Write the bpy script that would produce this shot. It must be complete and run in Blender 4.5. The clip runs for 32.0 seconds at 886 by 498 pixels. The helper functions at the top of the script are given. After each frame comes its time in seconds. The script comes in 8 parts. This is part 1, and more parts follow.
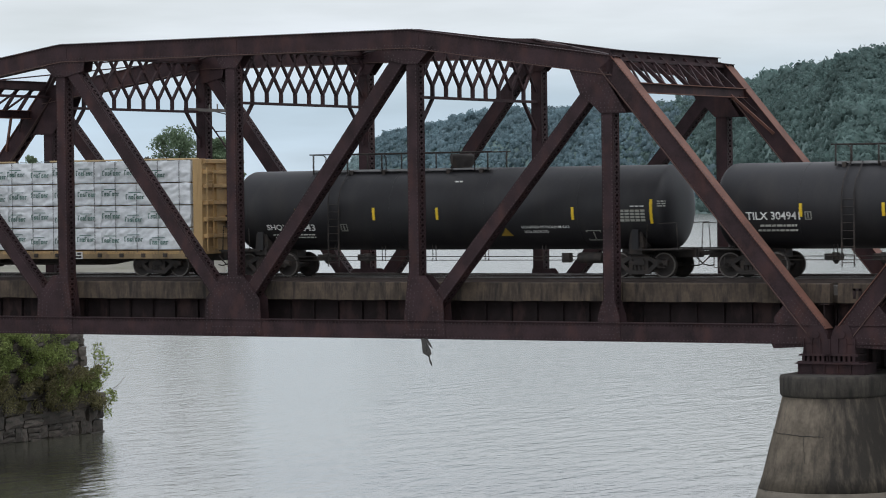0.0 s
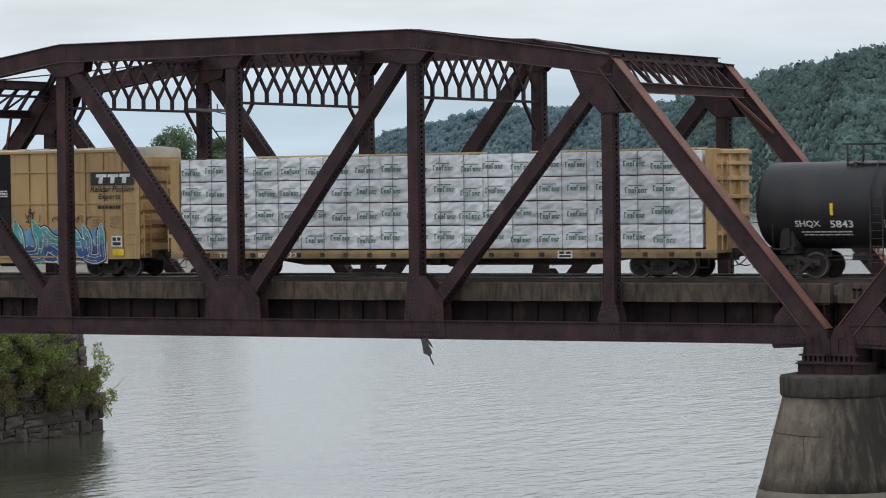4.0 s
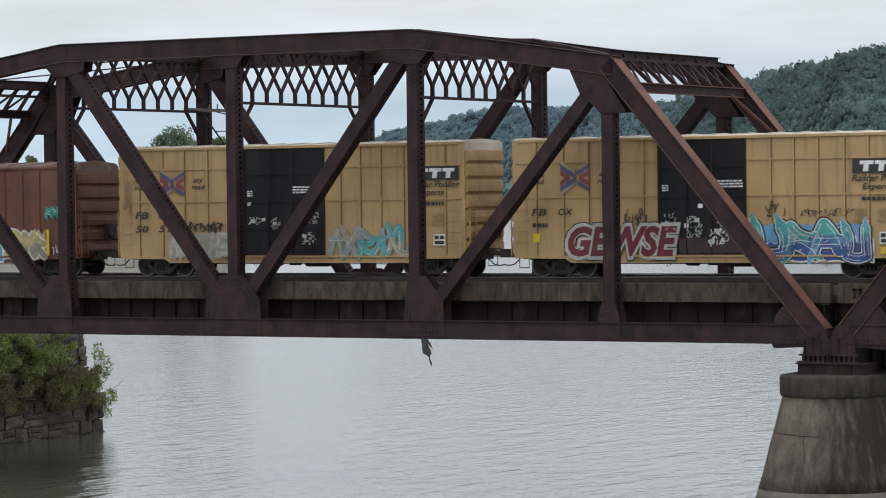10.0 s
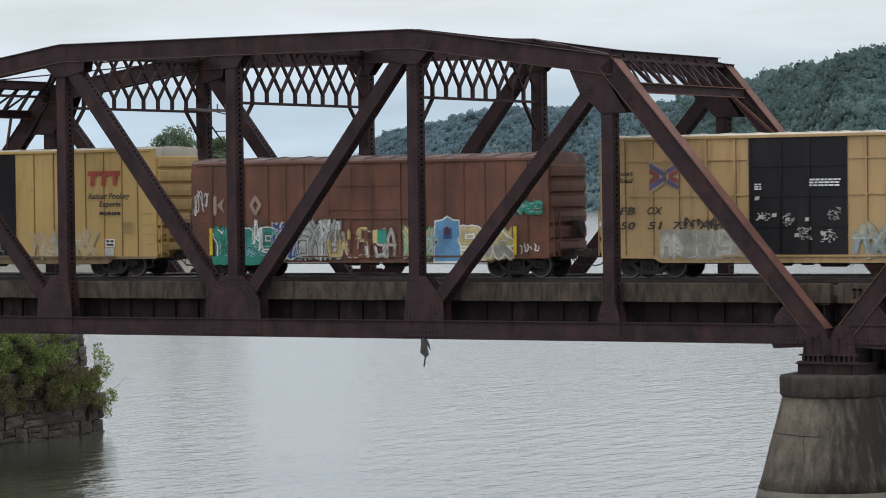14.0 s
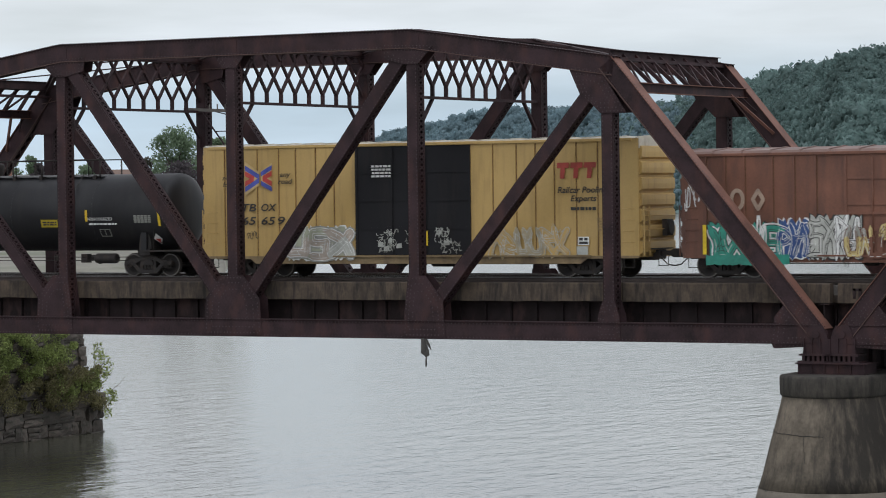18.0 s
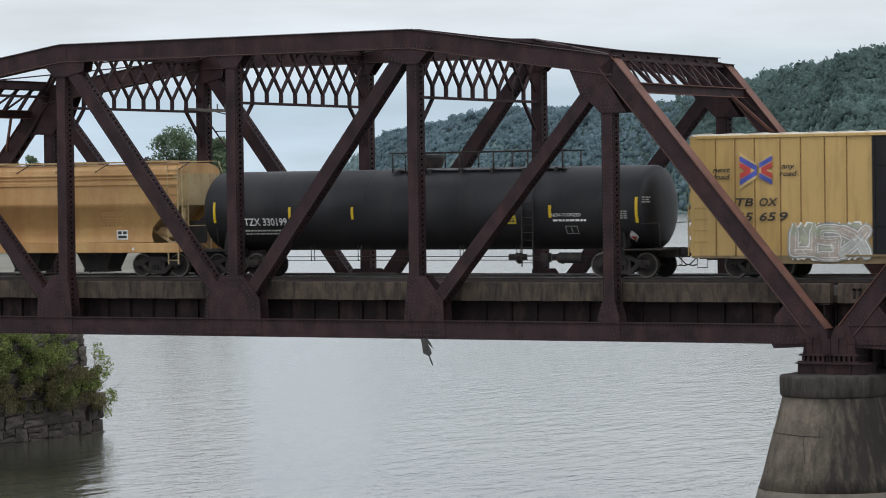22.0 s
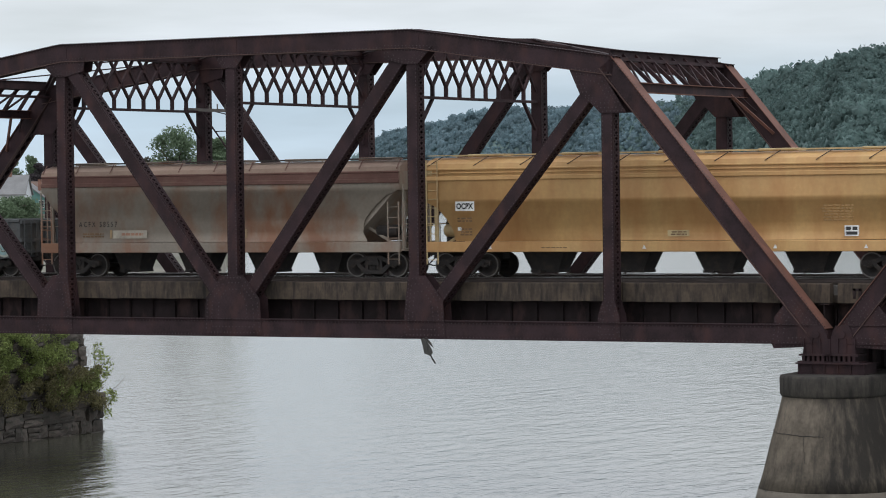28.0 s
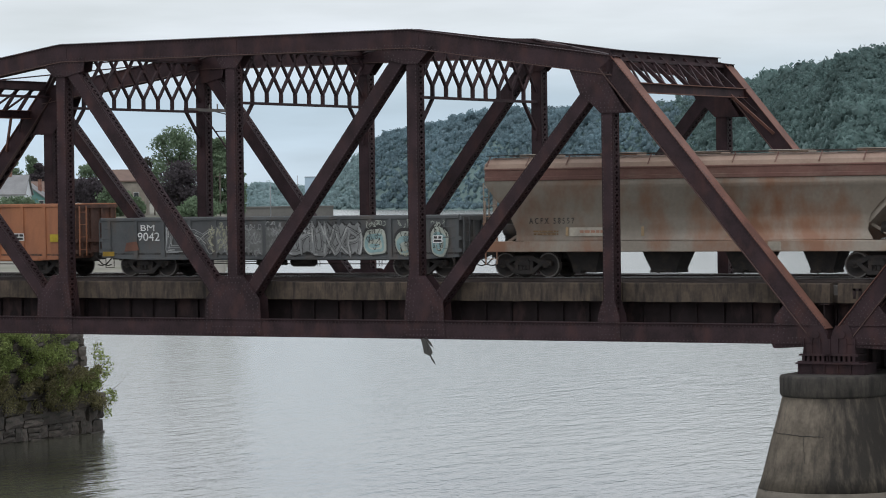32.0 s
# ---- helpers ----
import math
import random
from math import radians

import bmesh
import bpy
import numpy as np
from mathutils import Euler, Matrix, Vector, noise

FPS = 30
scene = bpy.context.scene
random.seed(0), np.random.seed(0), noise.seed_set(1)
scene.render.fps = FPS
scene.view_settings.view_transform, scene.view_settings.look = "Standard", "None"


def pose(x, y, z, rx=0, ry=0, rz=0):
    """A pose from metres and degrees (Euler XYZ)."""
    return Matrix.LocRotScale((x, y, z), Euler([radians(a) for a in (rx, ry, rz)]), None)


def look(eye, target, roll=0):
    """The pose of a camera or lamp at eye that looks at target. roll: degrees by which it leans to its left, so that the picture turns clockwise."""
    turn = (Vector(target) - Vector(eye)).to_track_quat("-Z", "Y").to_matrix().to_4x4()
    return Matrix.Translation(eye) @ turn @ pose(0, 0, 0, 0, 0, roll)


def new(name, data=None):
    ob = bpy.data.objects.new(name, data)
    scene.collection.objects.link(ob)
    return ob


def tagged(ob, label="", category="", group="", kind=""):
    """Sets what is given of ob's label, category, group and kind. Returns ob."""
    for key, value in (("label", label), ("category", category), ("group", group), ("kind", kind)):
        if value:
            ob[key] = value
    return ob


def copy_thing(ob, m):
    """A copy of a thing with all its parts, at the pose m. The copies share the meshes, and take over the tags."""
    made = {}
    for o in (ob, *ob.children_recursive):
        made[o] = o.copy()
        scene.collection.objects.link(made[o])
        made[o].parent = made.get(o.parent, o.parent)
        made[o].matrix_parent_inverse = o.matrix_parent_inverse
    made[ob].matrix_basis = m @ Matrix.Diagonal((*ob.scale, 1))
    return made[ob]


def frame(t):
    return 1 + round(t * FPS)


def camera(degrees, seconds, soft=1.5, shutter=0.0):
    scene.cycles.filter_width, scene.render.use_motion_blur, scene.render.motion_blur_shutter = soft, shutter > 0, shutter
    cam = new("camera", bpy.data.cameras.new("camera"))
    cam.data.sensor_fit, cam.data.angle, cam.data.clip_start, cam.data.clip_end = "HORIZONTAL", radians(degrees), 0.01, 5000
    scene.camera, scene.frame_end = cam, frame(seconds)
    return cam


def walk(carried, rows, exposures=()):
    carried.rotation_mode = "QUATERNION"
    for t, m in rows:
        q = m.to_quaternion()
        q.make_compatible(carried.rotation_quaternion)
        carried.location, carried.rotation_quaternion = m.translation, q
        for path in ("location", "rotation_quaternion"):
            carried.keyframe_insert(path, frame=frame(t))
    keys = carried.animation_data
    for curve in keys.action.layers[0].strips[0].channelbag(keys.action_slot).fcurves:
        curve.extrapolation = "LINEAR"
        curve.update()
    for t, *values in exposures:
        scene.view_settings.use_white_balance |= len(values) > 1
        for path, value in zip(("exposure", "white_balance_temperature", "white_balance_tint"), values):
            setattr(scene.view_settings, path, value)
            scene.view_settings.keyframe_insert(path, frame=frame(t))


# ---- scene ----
# World: x runs along the bridge the way the train goes, y away from the camera, z up; rail tops at z = 0.
cam = camera(16.408, 32.0, soft=1.0, shutter=0.25)
EYE = Vector((47.474, -99.339, 3.099))
YAW, PITCH = radians(29.692), radians(-1.017)
AIM = Vector((-math.sin(YAW) * math.cos(PITCH), math.cos(YAW) * math.cos(PITCH), math.sin(PITCH)))
VIEW = look(EYE, EYE + AIM * 100, -0.745)
walk(cam, [(0, VIEW), (32, VIEW)])

WATER_Z = -8.1
RIGHT = Vector((math.cos(YAW), math.sin(YAW), 0))
AHEAD = Vector((-math.sin(YAW), math.cos(YAW), 0))


def bearing(px, dist, z=0.0):
    """A place dist metres ahead of the viewpoint, at a bearing counted in 1/5438 radians from straight ahead + 784."""
    p = Vector((EYE.x, EYE.y, 0)) + AHEAD * dist + RIGHT * (dist * (px - 784) / 5438.0)
    return Vector((p.x, p.y, z))


# ---- light ----
world = bpy.data.worlds.new("world")
scene.world = world
world.use_nodes = True


def make_sky():
    nt = world.node_tree
    nt.nodes.clear()
    N, L = nt.nodes.new, nt.links.new
    out, bg = N("ShaderNodeOutputWorld"), N("ShaderNodeBackground")
    sky = N("ShaderNodeTexSky")
    sky.sky_type, sky.sun_disc = "NISHITA", False
    sky.sun_elevation, sky.sun_rotation = radians(52), radians(150)
    sky.air_density, sky.dust_density = 1.0, 2.0
    gain = N("ShaderNodeVectorMath")
    gain.operation = "SCALE"
    gain.inputs["Scale"].default_value = 0.085
    L(sky.outputs[0], gain.inputs[0])
    co = N("ShaderNodeTexCoord")
    stretch = N("ShaderNodeMapping")
    stretch.inputs["Scale"].default_value = (4.0, 4.0, 26.0)
    L(co.outputs["Generated"], stretch.inputs[0])
    n1 = N("ShaderNodeTexNoise")
    n1.inputs["Scale"].default_value, n1.inputs["Detail"].default_value, n1.inputs["Roughness"].default_value = 1.6, 5.0, 0.5
    L(stretch.outputs[0], n1.inputs["Vector"])
    cover = N("ShaderNodeMapRange")
    cover.inputs[1].default_value, cover.inputs[2].default_value = 0.33, 0.62
    cover.inputs[3].default_value, cover.inputs[4].default_value = 0.72, 1.0
    L(n1.outputs[0], cover.inputs[0])
    sep = N("ShaderNodeSeparateXYZ")
    L(co.outputs["Generated"], sep.inputs[0])
    ramp = N("ShaderNodeValToRGB")
    e = ramp.color_ramp.elements
    e[0].position, e[0].color = 0.0, (0.66, 0.78, 0.885, 1)
    e[1].position, e[1].color = 1.0, (1.24, 1.30, 1.42, 1)
    for pos, c in ((0.030, (0.60, 0.76, 0.91, 1)), (0.050, (0.79, 0.86, 0.925, 1)), (0.075, (0.88, 0.93, 0.985, 1)), (0.2, (1.12, 1.17, 1.235, 1)), (0.5, (1.24, 1.30, 1.395, 1))):
        k = e.new(pos)
        k.color = c
    L(sep.outputs[2], ramp.inputs[0])
    n2 = N("ShaderNodeTexNoise")
    n2.inputs["Scale"].default_value, n2.inputs["Detail"].default_value = 3.4, 6.0
    L(stretch.outputs[0], n2.inputs["Vector"])
    shade = N("ShaderNodeMapRange")
    shade.inputs[1].default_value, shade.inputs[2].default_value = 0.3, 0.7
    shade.inputs[3].default_value, shade.inputs[4].default_value = 0.92, 1.05
    L(n2.outputs[0], shade.inputs[0])
    tint = N("ShaderNodeVectorMath")
    tint.operation = "SCALE"
    L(ramp.outputs[0], tint.inputs[0])
    L(shade.outputs[0], tint.inputs["Scale"])
    mix = N("ShaderNodeMix")
    mix.data_type = "RGBA"
    L(cover.outputs[0], mix.inputs[0])
    L(gain.outputs[0], mix.inputs[6])
    L(tint.outputs[0], mix.inputs[7])
    L(mix.outputs[2], bg.inputs[0])
    bg.inputs[1].default_value = 1.0
    L(bg.outputs[0], out.inputs[0])


make_sky()
sun = new("sun", bpy.data.lights.new("sun", "SUN"))
sun.data.energy, sun.data.angle, sun.data.color = 0.5, radians(25), (1.0, 0.97, 0.92)
sun.matrix_world = look((60, -60, 110), (0, 0, 0))
scene.view_settings.exposure = 0.0


# ---- materials ----
def mat(name, color, rough=0.7, metal=0.0, vary=0.25, scale=3.0, grain=40.0, bump=0.15, stain=None, stain_amt=0.0, stain_scale=(1.0, 1.0, 1.0), spec=0.5,
        per_object=0.0, per_island=0.0, coat=0.0, stain_low=0.5, stain_high=0.7, lean=None):
    """A worn surface: broad and fine colour change, an optional second colour in patches or runs, and fine relief."""
    m = bpy.data.materials.new(name)
    m.use_nodes = True
    nt = m.node_tree
    N, L = nt.nodes.new, nt.links.new
    bsdf = nt.nodes["Principled BSDF"]
    bsdf.inputs["Roughness"].default_value, bsdf.inputs["Metallic"].default_value = rough, metal
    bsdf.inputs["Specular IOR Level"].default_value = spec
    co = N("ShaderNodeTexCoord")
    big, fine = N("ShaderNodeTexNoise"), N("ShaderNodeTexNoise")
    big.inputs["Scale"].default_value, big.inputs["Detail"].default_value = scale, 4.0
    fine.inputs["Scale"].default_value, fine.inputs["Detail"].default_value = grain, 3.0
    L(co.outputs["Object"], big.inputs["Vector"])
    L(co.outputs["Object"], fine.inputs["Vector"])
    add = N("ShaderNodeMath")
    add.operation = "MULTIPLY_ADD"
    add.inputs[1].default_value = 0.4
    L(fine.outputs[0], add.inputs[0])
    L(big.outputs[0], add.inputs[2])
    rng = N("ShaderNodeMapRange")
    rng.inputs[1].default_value, rng.inputs[2].default_value = 0.4, 1.0
    rng.inputs[3].default_value, rng.inputs[4].default_value = 1.0 - vary, 1.0 + vary
    L(add.outputs[0], rng.inputs[0])
    value = rng.outputs[0]
    if per_object or per_island:
        info = N("ShaderNodeObjectInfo") if per_object else N("ShaderNodeNewGeometry")
        amt = per_object or per_island
        r2 = N("ShaderNodeMapRange")
        r2.inputs[3].default_value, r2.inputs[4].default_value = 1.0 - amt, 1.0 + amt
        L(info.outputs["Random" if per_object else "Random Per Island"], r2.inputs[0])
        mul = N("ShaderNodeMath")
        mul.operation = "MULTIPLY"
        L(value, mul.inputs[0])
        L(r2.outputs[0], mul.inputs[1])
        value = mul.outputs[0]
    col = N("ShaderNodeVectorMath")
    col.operation = "SCALE"
    col.inputs[0].default_value = color
    L(value, col.inputs["Scale"])
    result = col.outputs[0]
    if stain:
        mp = N("ShaderNodeMapping")
        mp.inputs["Scale"].default_value = stain_scale
        L(co.outputs["Object"], mp.inputs[0])
        sn = N("ShaderNodeTexNoise")
        sn.inputs["Scale"].default_value, sn.inputs["Detail"].default_value, sn.inputs["Roughness"].default_value = 1.0, 6.0, 0.6
        L(mp.outputs[0], sn.inputs["Vector"])
        sr = N("ShaderNodeMapRange")
        sr.inputs[1].default_value, sr.inputs[2].default_value = stain_low, stain_high
        sr.inputs[3].default_value, sr.inputs[4].default_value = 0.0, stain_amt
        amount = sn.outputs[0]
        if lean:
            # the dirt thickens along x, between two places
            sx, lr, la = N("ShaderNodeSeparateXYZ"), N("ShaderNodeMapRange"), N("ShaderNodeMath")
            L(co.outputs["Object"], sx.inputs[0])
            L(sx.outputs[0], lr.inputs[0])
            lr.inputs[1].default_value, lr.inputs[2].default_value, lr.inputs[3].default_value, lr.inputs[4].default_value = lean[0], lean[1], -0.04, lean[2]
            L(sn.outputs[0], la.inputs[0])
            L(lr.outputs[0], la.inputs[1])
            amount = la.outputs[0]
        L(amount, sr.inputs[0])
        mx = N("ShaderNodeMix")
        mx.data_type = "RGBA"
        mx.inputs[7].default_value = (*stain, 1)
        L(sr.outputs[0], mx.inputs[0])
        L(result, mx.inputs[6])
        result = mx.outputs[2]
    L(result, bsdf.inputs["Base Color"])
    if coat:
        bsdf.inputs["Coat Weight"].default_value = coat
    if bump:
        b = N("ShaderNodeBump")
        b.inputs["Strength"].default_value, b.inputs["Distance"].default_value = bump, 0.02
        L(add.outputs[0], b.inputs["Height"])
        L(b.outputs[0], bsdf.inputs["Normal"])
    return m


STEEL = mat("old_bridge_steel", (0.0305, 0.0168, 0.0192), 0.72, 0.0, 0.6, 1.3, 18, 0.35, (0.072, 0.032, 0.028), 0.7, (1.6, 1.6, 0.7), stain_low=0.5, stain_high=0.72, spec=0.25)
RIVET = mat("worn_rivet_heads", (0.037, 0.0225, 0.0235), 0.65, 0.0, 0.4, 2.0, 20, 0.1)
RUST_STEEL = mat("rusty_bridge_steel", (0.15, 0.066, 0.047), 0.8, 0.0, 0.35, 1.5, 30, 0.25, (0.06, 0.034, 0.03), 0.55, (1.5, 1.5, 0.8))
# reddish and lighter than STEEL: the sky's highlight on flanges, put into the colour
EDGE_STEEL = mat("sky_lit_flange_edges", (0.075, 0.04, 0.034), 0.75, 0.0, 0.4, 1.5, 25, 0.2)
DARK_STEEL = mat("sooty_girder_steel", (0.025, 0.0175, 0.018), 0.8, 0.0, 0.45, 1.5, 25, 0.2, (0.065, 0.038, 0.035), 0.75, (1.6, 1.6, 0.7), spec=0.2, stain_low=0.52, stain_high=0.65)
CONCRETE = mat("stained_curb_concrete", (0.069, 0.0505, 0.036), 0.92, 0.0, 0.5, 1.6, 9, 0.8, (0.016, 0.013, 0.0115), 0.93, (5.0, 5.0, 0.9), stain_low=0.44, stain_high=0.66)
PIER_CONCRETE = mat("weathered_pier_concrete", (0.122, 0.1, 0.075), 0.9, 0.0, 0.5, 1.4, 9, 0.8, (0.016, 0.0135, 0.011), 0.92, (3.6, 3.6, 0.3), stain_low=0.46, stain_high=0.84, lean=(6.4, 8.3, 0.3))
PLINTH_CONCRETE = mat("bare_footing_concrete", (0.15, 0.13, 0.105), 0.92, 0.0, 0.3, 0.9, 10, 0.5, (0.06, 0.052, 0.042), 0.6, (1.5, 1.5, 0.8))
CAP_CONCRETE = mat("dark_cap_concrete", (0.046, 0.04, 0.033), 0.92, 0.0, 0.5, 1.3, 10, 0.8, (0.014, 0.013, 0.011), 0.9, (4.0, 4.0, 0.9), stain_low=0.45, stain_high=0.65)
RAIL = mat("rusty_rail_side", (0.06, 0.045, 0.04), 0.6, 0.3, 0.25, 2.0, 40, 0.1)
RAIL_TOP = mat("polished_rail_head", (0.45, 0.44, 0.43), 0.3, 0.9, 0.1, 2.0, 40, 0.0)
BALLAST = mat("grey_ballast", (0.1, 0.092, 0.085), 0.95, 0.0, 0.45, 2.0, 25, 0.8)
TIMBER_GREY = mat("weathered_grey_plank", (0.13, 0.12, 0.11), 0.9, 0.0, 0.3, 2.0, 20, 0.3)
TIMBER = mat("creosoted_timber", (0.06, 0.05, 0.042), 0.9, 0.0, 0.3, 2.0, 20, 0.3)
STONE = mat("old_grey_stone", (0.088, 0.073, 0.062), 0.92, 0.0, 0.5, 2.5, 14, 0.8, (0.03, 0.031, 0.024), 0.85, (2.2, 2.2, 2.2), per_object=0.45, stain_low=0.46, stain_high=0.62)
GROUND = mat("bank_ground", (0.17, 0.16, 0.13), 0.95, 0.0, 0.35, 0.08, 1.2, 0.4, (0.07, 0.09, 0.035), 0.9, (0.05, 0.05, 0.05))
# pale blue-green: distance haze put into the floor's colour
HILL_SOIL = mat("haze_tinted_hill_floor", (0.09, 0.14, 0.13), 0.95, 0.0, 0.3, 0.03, 0.3, 0.3)


def leaf_mat(name, color, vary=0.35, scale=0.3, isl=0.35):
    """Leaves: the surface above, with some light passing through."""
    m = mat(name, color, 0.65, 0.0, vary, scale, scale * 12, 0.0, per_island=isl, spec=0.2)
    nt = m.node_tree
    bsdf, out = nt.nodes["Principled BSDF"], nt.nodes["Material Output"]
    tr, mix = nt.nodes.new("ShaderNodeBsdfTranslucent"), nt.nodes.new("ShaderNodeMixShader")
    nt.links.new(bsdf.inputs["Base Color"].links[0].from_socket, tr.inputs["Color"])
    mix.inputs[0].default_value = 0.45
    nt.links.new(bsdf.outputs[0], mix.inputs[1])
    nt.links.new(tr.outputs[0], mix.inputs[2])
    nt.links.new(mix.outputs[0], out.inputs["Surface"])
    return m


# Distance haze is put into these three leaf colours: bluer, then paler, further off.
HILL_LEAF = leaf_mat("haze_tinged_leaves", (0.122, 0.182, 0.17), 0.5, 0.02, 0.14)
MID_LEAF = leaf_mat("haze_blue_leaves", (0.172, 0.25, 0.28), 0.45, 0.02, 0.08)
FAR_LEAF = leaf_mat("haze_pale_leaves", (0.26, 0.35, 0.355), 0.3, 0.02, 0.06)
TREE_LEAF = leaf_mat("maple_leaves", (0.165, 0.225, 0.14), 0.3, 0.4, 0.3)
PURPLE_LEAF = leaf_mat("copper_beech_leaves", (0.088, 0.076, 0.082), 0.3, 0.4, 0.3)
BUSH_LEAF = leaf_mat("bank_shrub_leaves", (0.265, 0.315, 0.115), 0.4, 1.0, 0.5)
DRY_LEAF = leaf_mat("dry_vine_leaves", (0.19, 0.175, 0.09), 0.4, 1.0, 0.5)
BARK = mat("grey_bark", (0.09, 0.075, 0.06), 0.9, 0.0, 0.3, 2.0, 15, 0.5)


INKS = {}


def ink(name, c):
    if name not in INKS:
        INKS[name] = mat(name, c, 0.55, 0, 0.38, 1.6, 9, 0.0)
    return INKS[name]


def make_water():
    m = bpy.data.materials.new("river_water")
    m.use_nodes = True
    nt = m.node_tree
    N, L = nt.nodes.new, nt.links.new
    b = nt.nodes["Principled BSDF"]
    b.inputs["Base Color"].default_value = (0.075, 0.075, 0.054, 1)
    b.inputs["IOR"].default_value = 2.5
    co = N("ShaderNodeTexCoord")
    # ripples too fine to tell apart far upstream count as roughness there
    along, sp, far = N("ShaderNodeMapping"), N("ShaderNodeSeparateXYZ"), N("ShaderNodeMapRange")
    along.inputs["Rotation"].default_value = (0, 0, -YAW)
    L(co.outputs["Object"], along.inputs[0])
    L(along.outputs[0], sp.inputs[0])
    L(sp.outputs[1], far.inputs[0])
    far.inputs[1].default_value, far.inputs[2].default_value = -1770.0, -1420.0
    far.inputs[3].default_value, far.inputs[4].default_value = 0.12, 0.17
    L(far.outputs[0], b.inputs["Roughness"])
    hs = []
    for sc, detail, w in (((1.3, 1.5, 1.0), 3.0, 1.0), ((4.0, 3.2, 1.0), 2.0, 0.35), ((0.05, 0.11, 1.0), 2.0, 1.2), ((0.95, 0.26, 1.0), 3.0, 2.3)):
        mp = N("ShaderNodeMapping")
        mp.inputs["Rotation"].default_value = (0, 0, -YAW)
        mp.inputs["Scale"].default_value = sc
        L(co.outputs["Object"], mp.inputs[0])
        n = N("ShaderNodeTexNoise")
        n.inputs["Scale"].default_value, n.inputs["Detail"].default_value, n.inputs["Roughness"].default_value = 1.0, detail, 0.55
        L(mp.outputs[0], n.inputs["Vector"])
        s = N("ShaderNodeMath")
        s.operation = "MULTIPLY"
        s.inputs[1].default_value = w
        L(n.outputs[0], s.inputs[0])
        hs.append(s.outputs[0])
    a = N("ShaderNodeMath")
    L(hs[0], a.inputs[0])
    L(hs[1], a.inputs[1])
    a2 = N("ShaderNodeMath")
    L(a.outputs[0], a2.inputs[0])
    L(hs[2], a2.inputs[1])
    a3 = N("ShaderNodeMath")
    L(a2.outputs[0], a3.inputs[0])
    L(hs[3], a3.inputs[1])
    bp = N("ShaderNodeBump")
    bp.inputs["Strength"].default_value, bp.inputs["Distance"].default_value = 0.26, 0.12
    L(a3.outputs[0], bp.inputs["Height"])
    L(bp.outputs[0], b.inputs["Normal"])
    return m


WATER = make_water()


# ---- mesh helpers ----
class Shape:
    """Collects vertices and faces of one mesh."""

    def __init__(self):
        self.v, self.f, self.smooth = [], [], []

    def add(self, verts, faces, smooth=False):
        n = len(self.v)
        self.v += [tuple(p) for p in verts]
        self.f += [tuple(i + n for i in f) for f in faces]
        self.smooth += [smooth] * len(faces)
        return self

    def box(self, x0, x1, y0, y1, z0, z1, m=None):
        vs = [Vector((x, y, z)) for x in (x0, x1) for y in (y0, y1) for z in (z0, z1)]
        if m is not None:
            vs = [m @ p for p in vs]
        return self.add(vs, [(0, 1, 3, 2), (4, 6, 7, 5), (0, 4, 5, 1), (2, 3, 7, 6), (0, 2, 6, 4), (1, 5, 7, 3)])

    def bevelled(self, x0, x1, y0, y1, z0, z1, b=0.02):
        """A box whose upright and long edges are chamfered."""
        pts = [(y0 + b, z0), (y1 - b, z0), (y1, z0 + b), (y1, z1 - b), (y1 - b, z1), (y0 + b, z1), (y0, z1 - b), (y0, z0 + b)]
        vs = [(x, y, z) for x in (x0, x1) for y, z in pts]
        k = 8
        return self.add(vs, [tuple(range(k))[::-1], tuple(range(k, 2 * k))] + [(i, (i + 1) % k, k + (i + 1) % k, k + i) for i in range(k)])

    def prism(self, poly, y0, y1, m=None):
        """A polygon in (x, z) given thickness from y0 to y1."""
        k = len(poly)
        vs = [Vector((x, y0, z)) for x, z in poly] + [Vector((x, y1, z)) for x, z in poly]
        if m is not None:
            vs = [m @ p for p in vs]
        return self.add(vs, [tuple(range(k)), tuple(range(k, 2 * k))[::-1]] + [(i, k + i, k + (i + 1) % k, (i + 1) % k) for i in range(k)])

    def beam(self, p, q, w, h, up=(0, 0, 1)):
        """A bar from p to q; h across in the direction nearest to up, w across the other way."""
        p, q = Vector(p), Vector(q)
        d = (q - p).normalized()
        side = d.cross(Vector(up))
        side = side.normalized() if side.length > 1e-6 else Vector((1, 0, 0))
        top = side.cross(d)
        vs = [e + side * (w / 2 * a) + top * (h / 2 * b) for e in (p, q) for a, b in ((-1, -1), (1, -1), (1, 1), (-1, 1))]
        return self.add(vs, [(0, 1, 2, 3), (7, 6, 5, 4), (0, 4, 5, 1), (1, 5, 6, 2), (2, 6, 7, 3), (3, 7, 4, 0)])

    def tube(self, pts, r, seg=8, closed_ends=True):
        pts = [Vector(p) for p in pts]
        rings = []
        for i, p in enumerate(pts):
            d = (pts[min(i + 1, len(pts) - 1)] - pts[max(i - 1, 0)]).normalized()
            a = d.cross(Vector((0, 0, 1)))
            a = a.normalized() if a.length > 1e-4 else Vector((1, 0, 0))
            b = a.cross(d)
            rr = r[i] if isinstance(r, (list, tuple)) else r
            rings.append([p + (a * math.cos(t) + b * math.sin(t)) * rr for t in [2 * math.pi * k / seg for k in range(seg)]])
        n = len(self.v)
        vs = [p for ring in rings for p in ring]
        fs = [(i * seg + k, i * seg + (k + 1) % seg, (i + 1) * seg + (k + 1) % seg, (i + 1) * seg + k) for i in range(len(pts) - 1) for k in range(seg)]
        self.add(vs, fs, True)
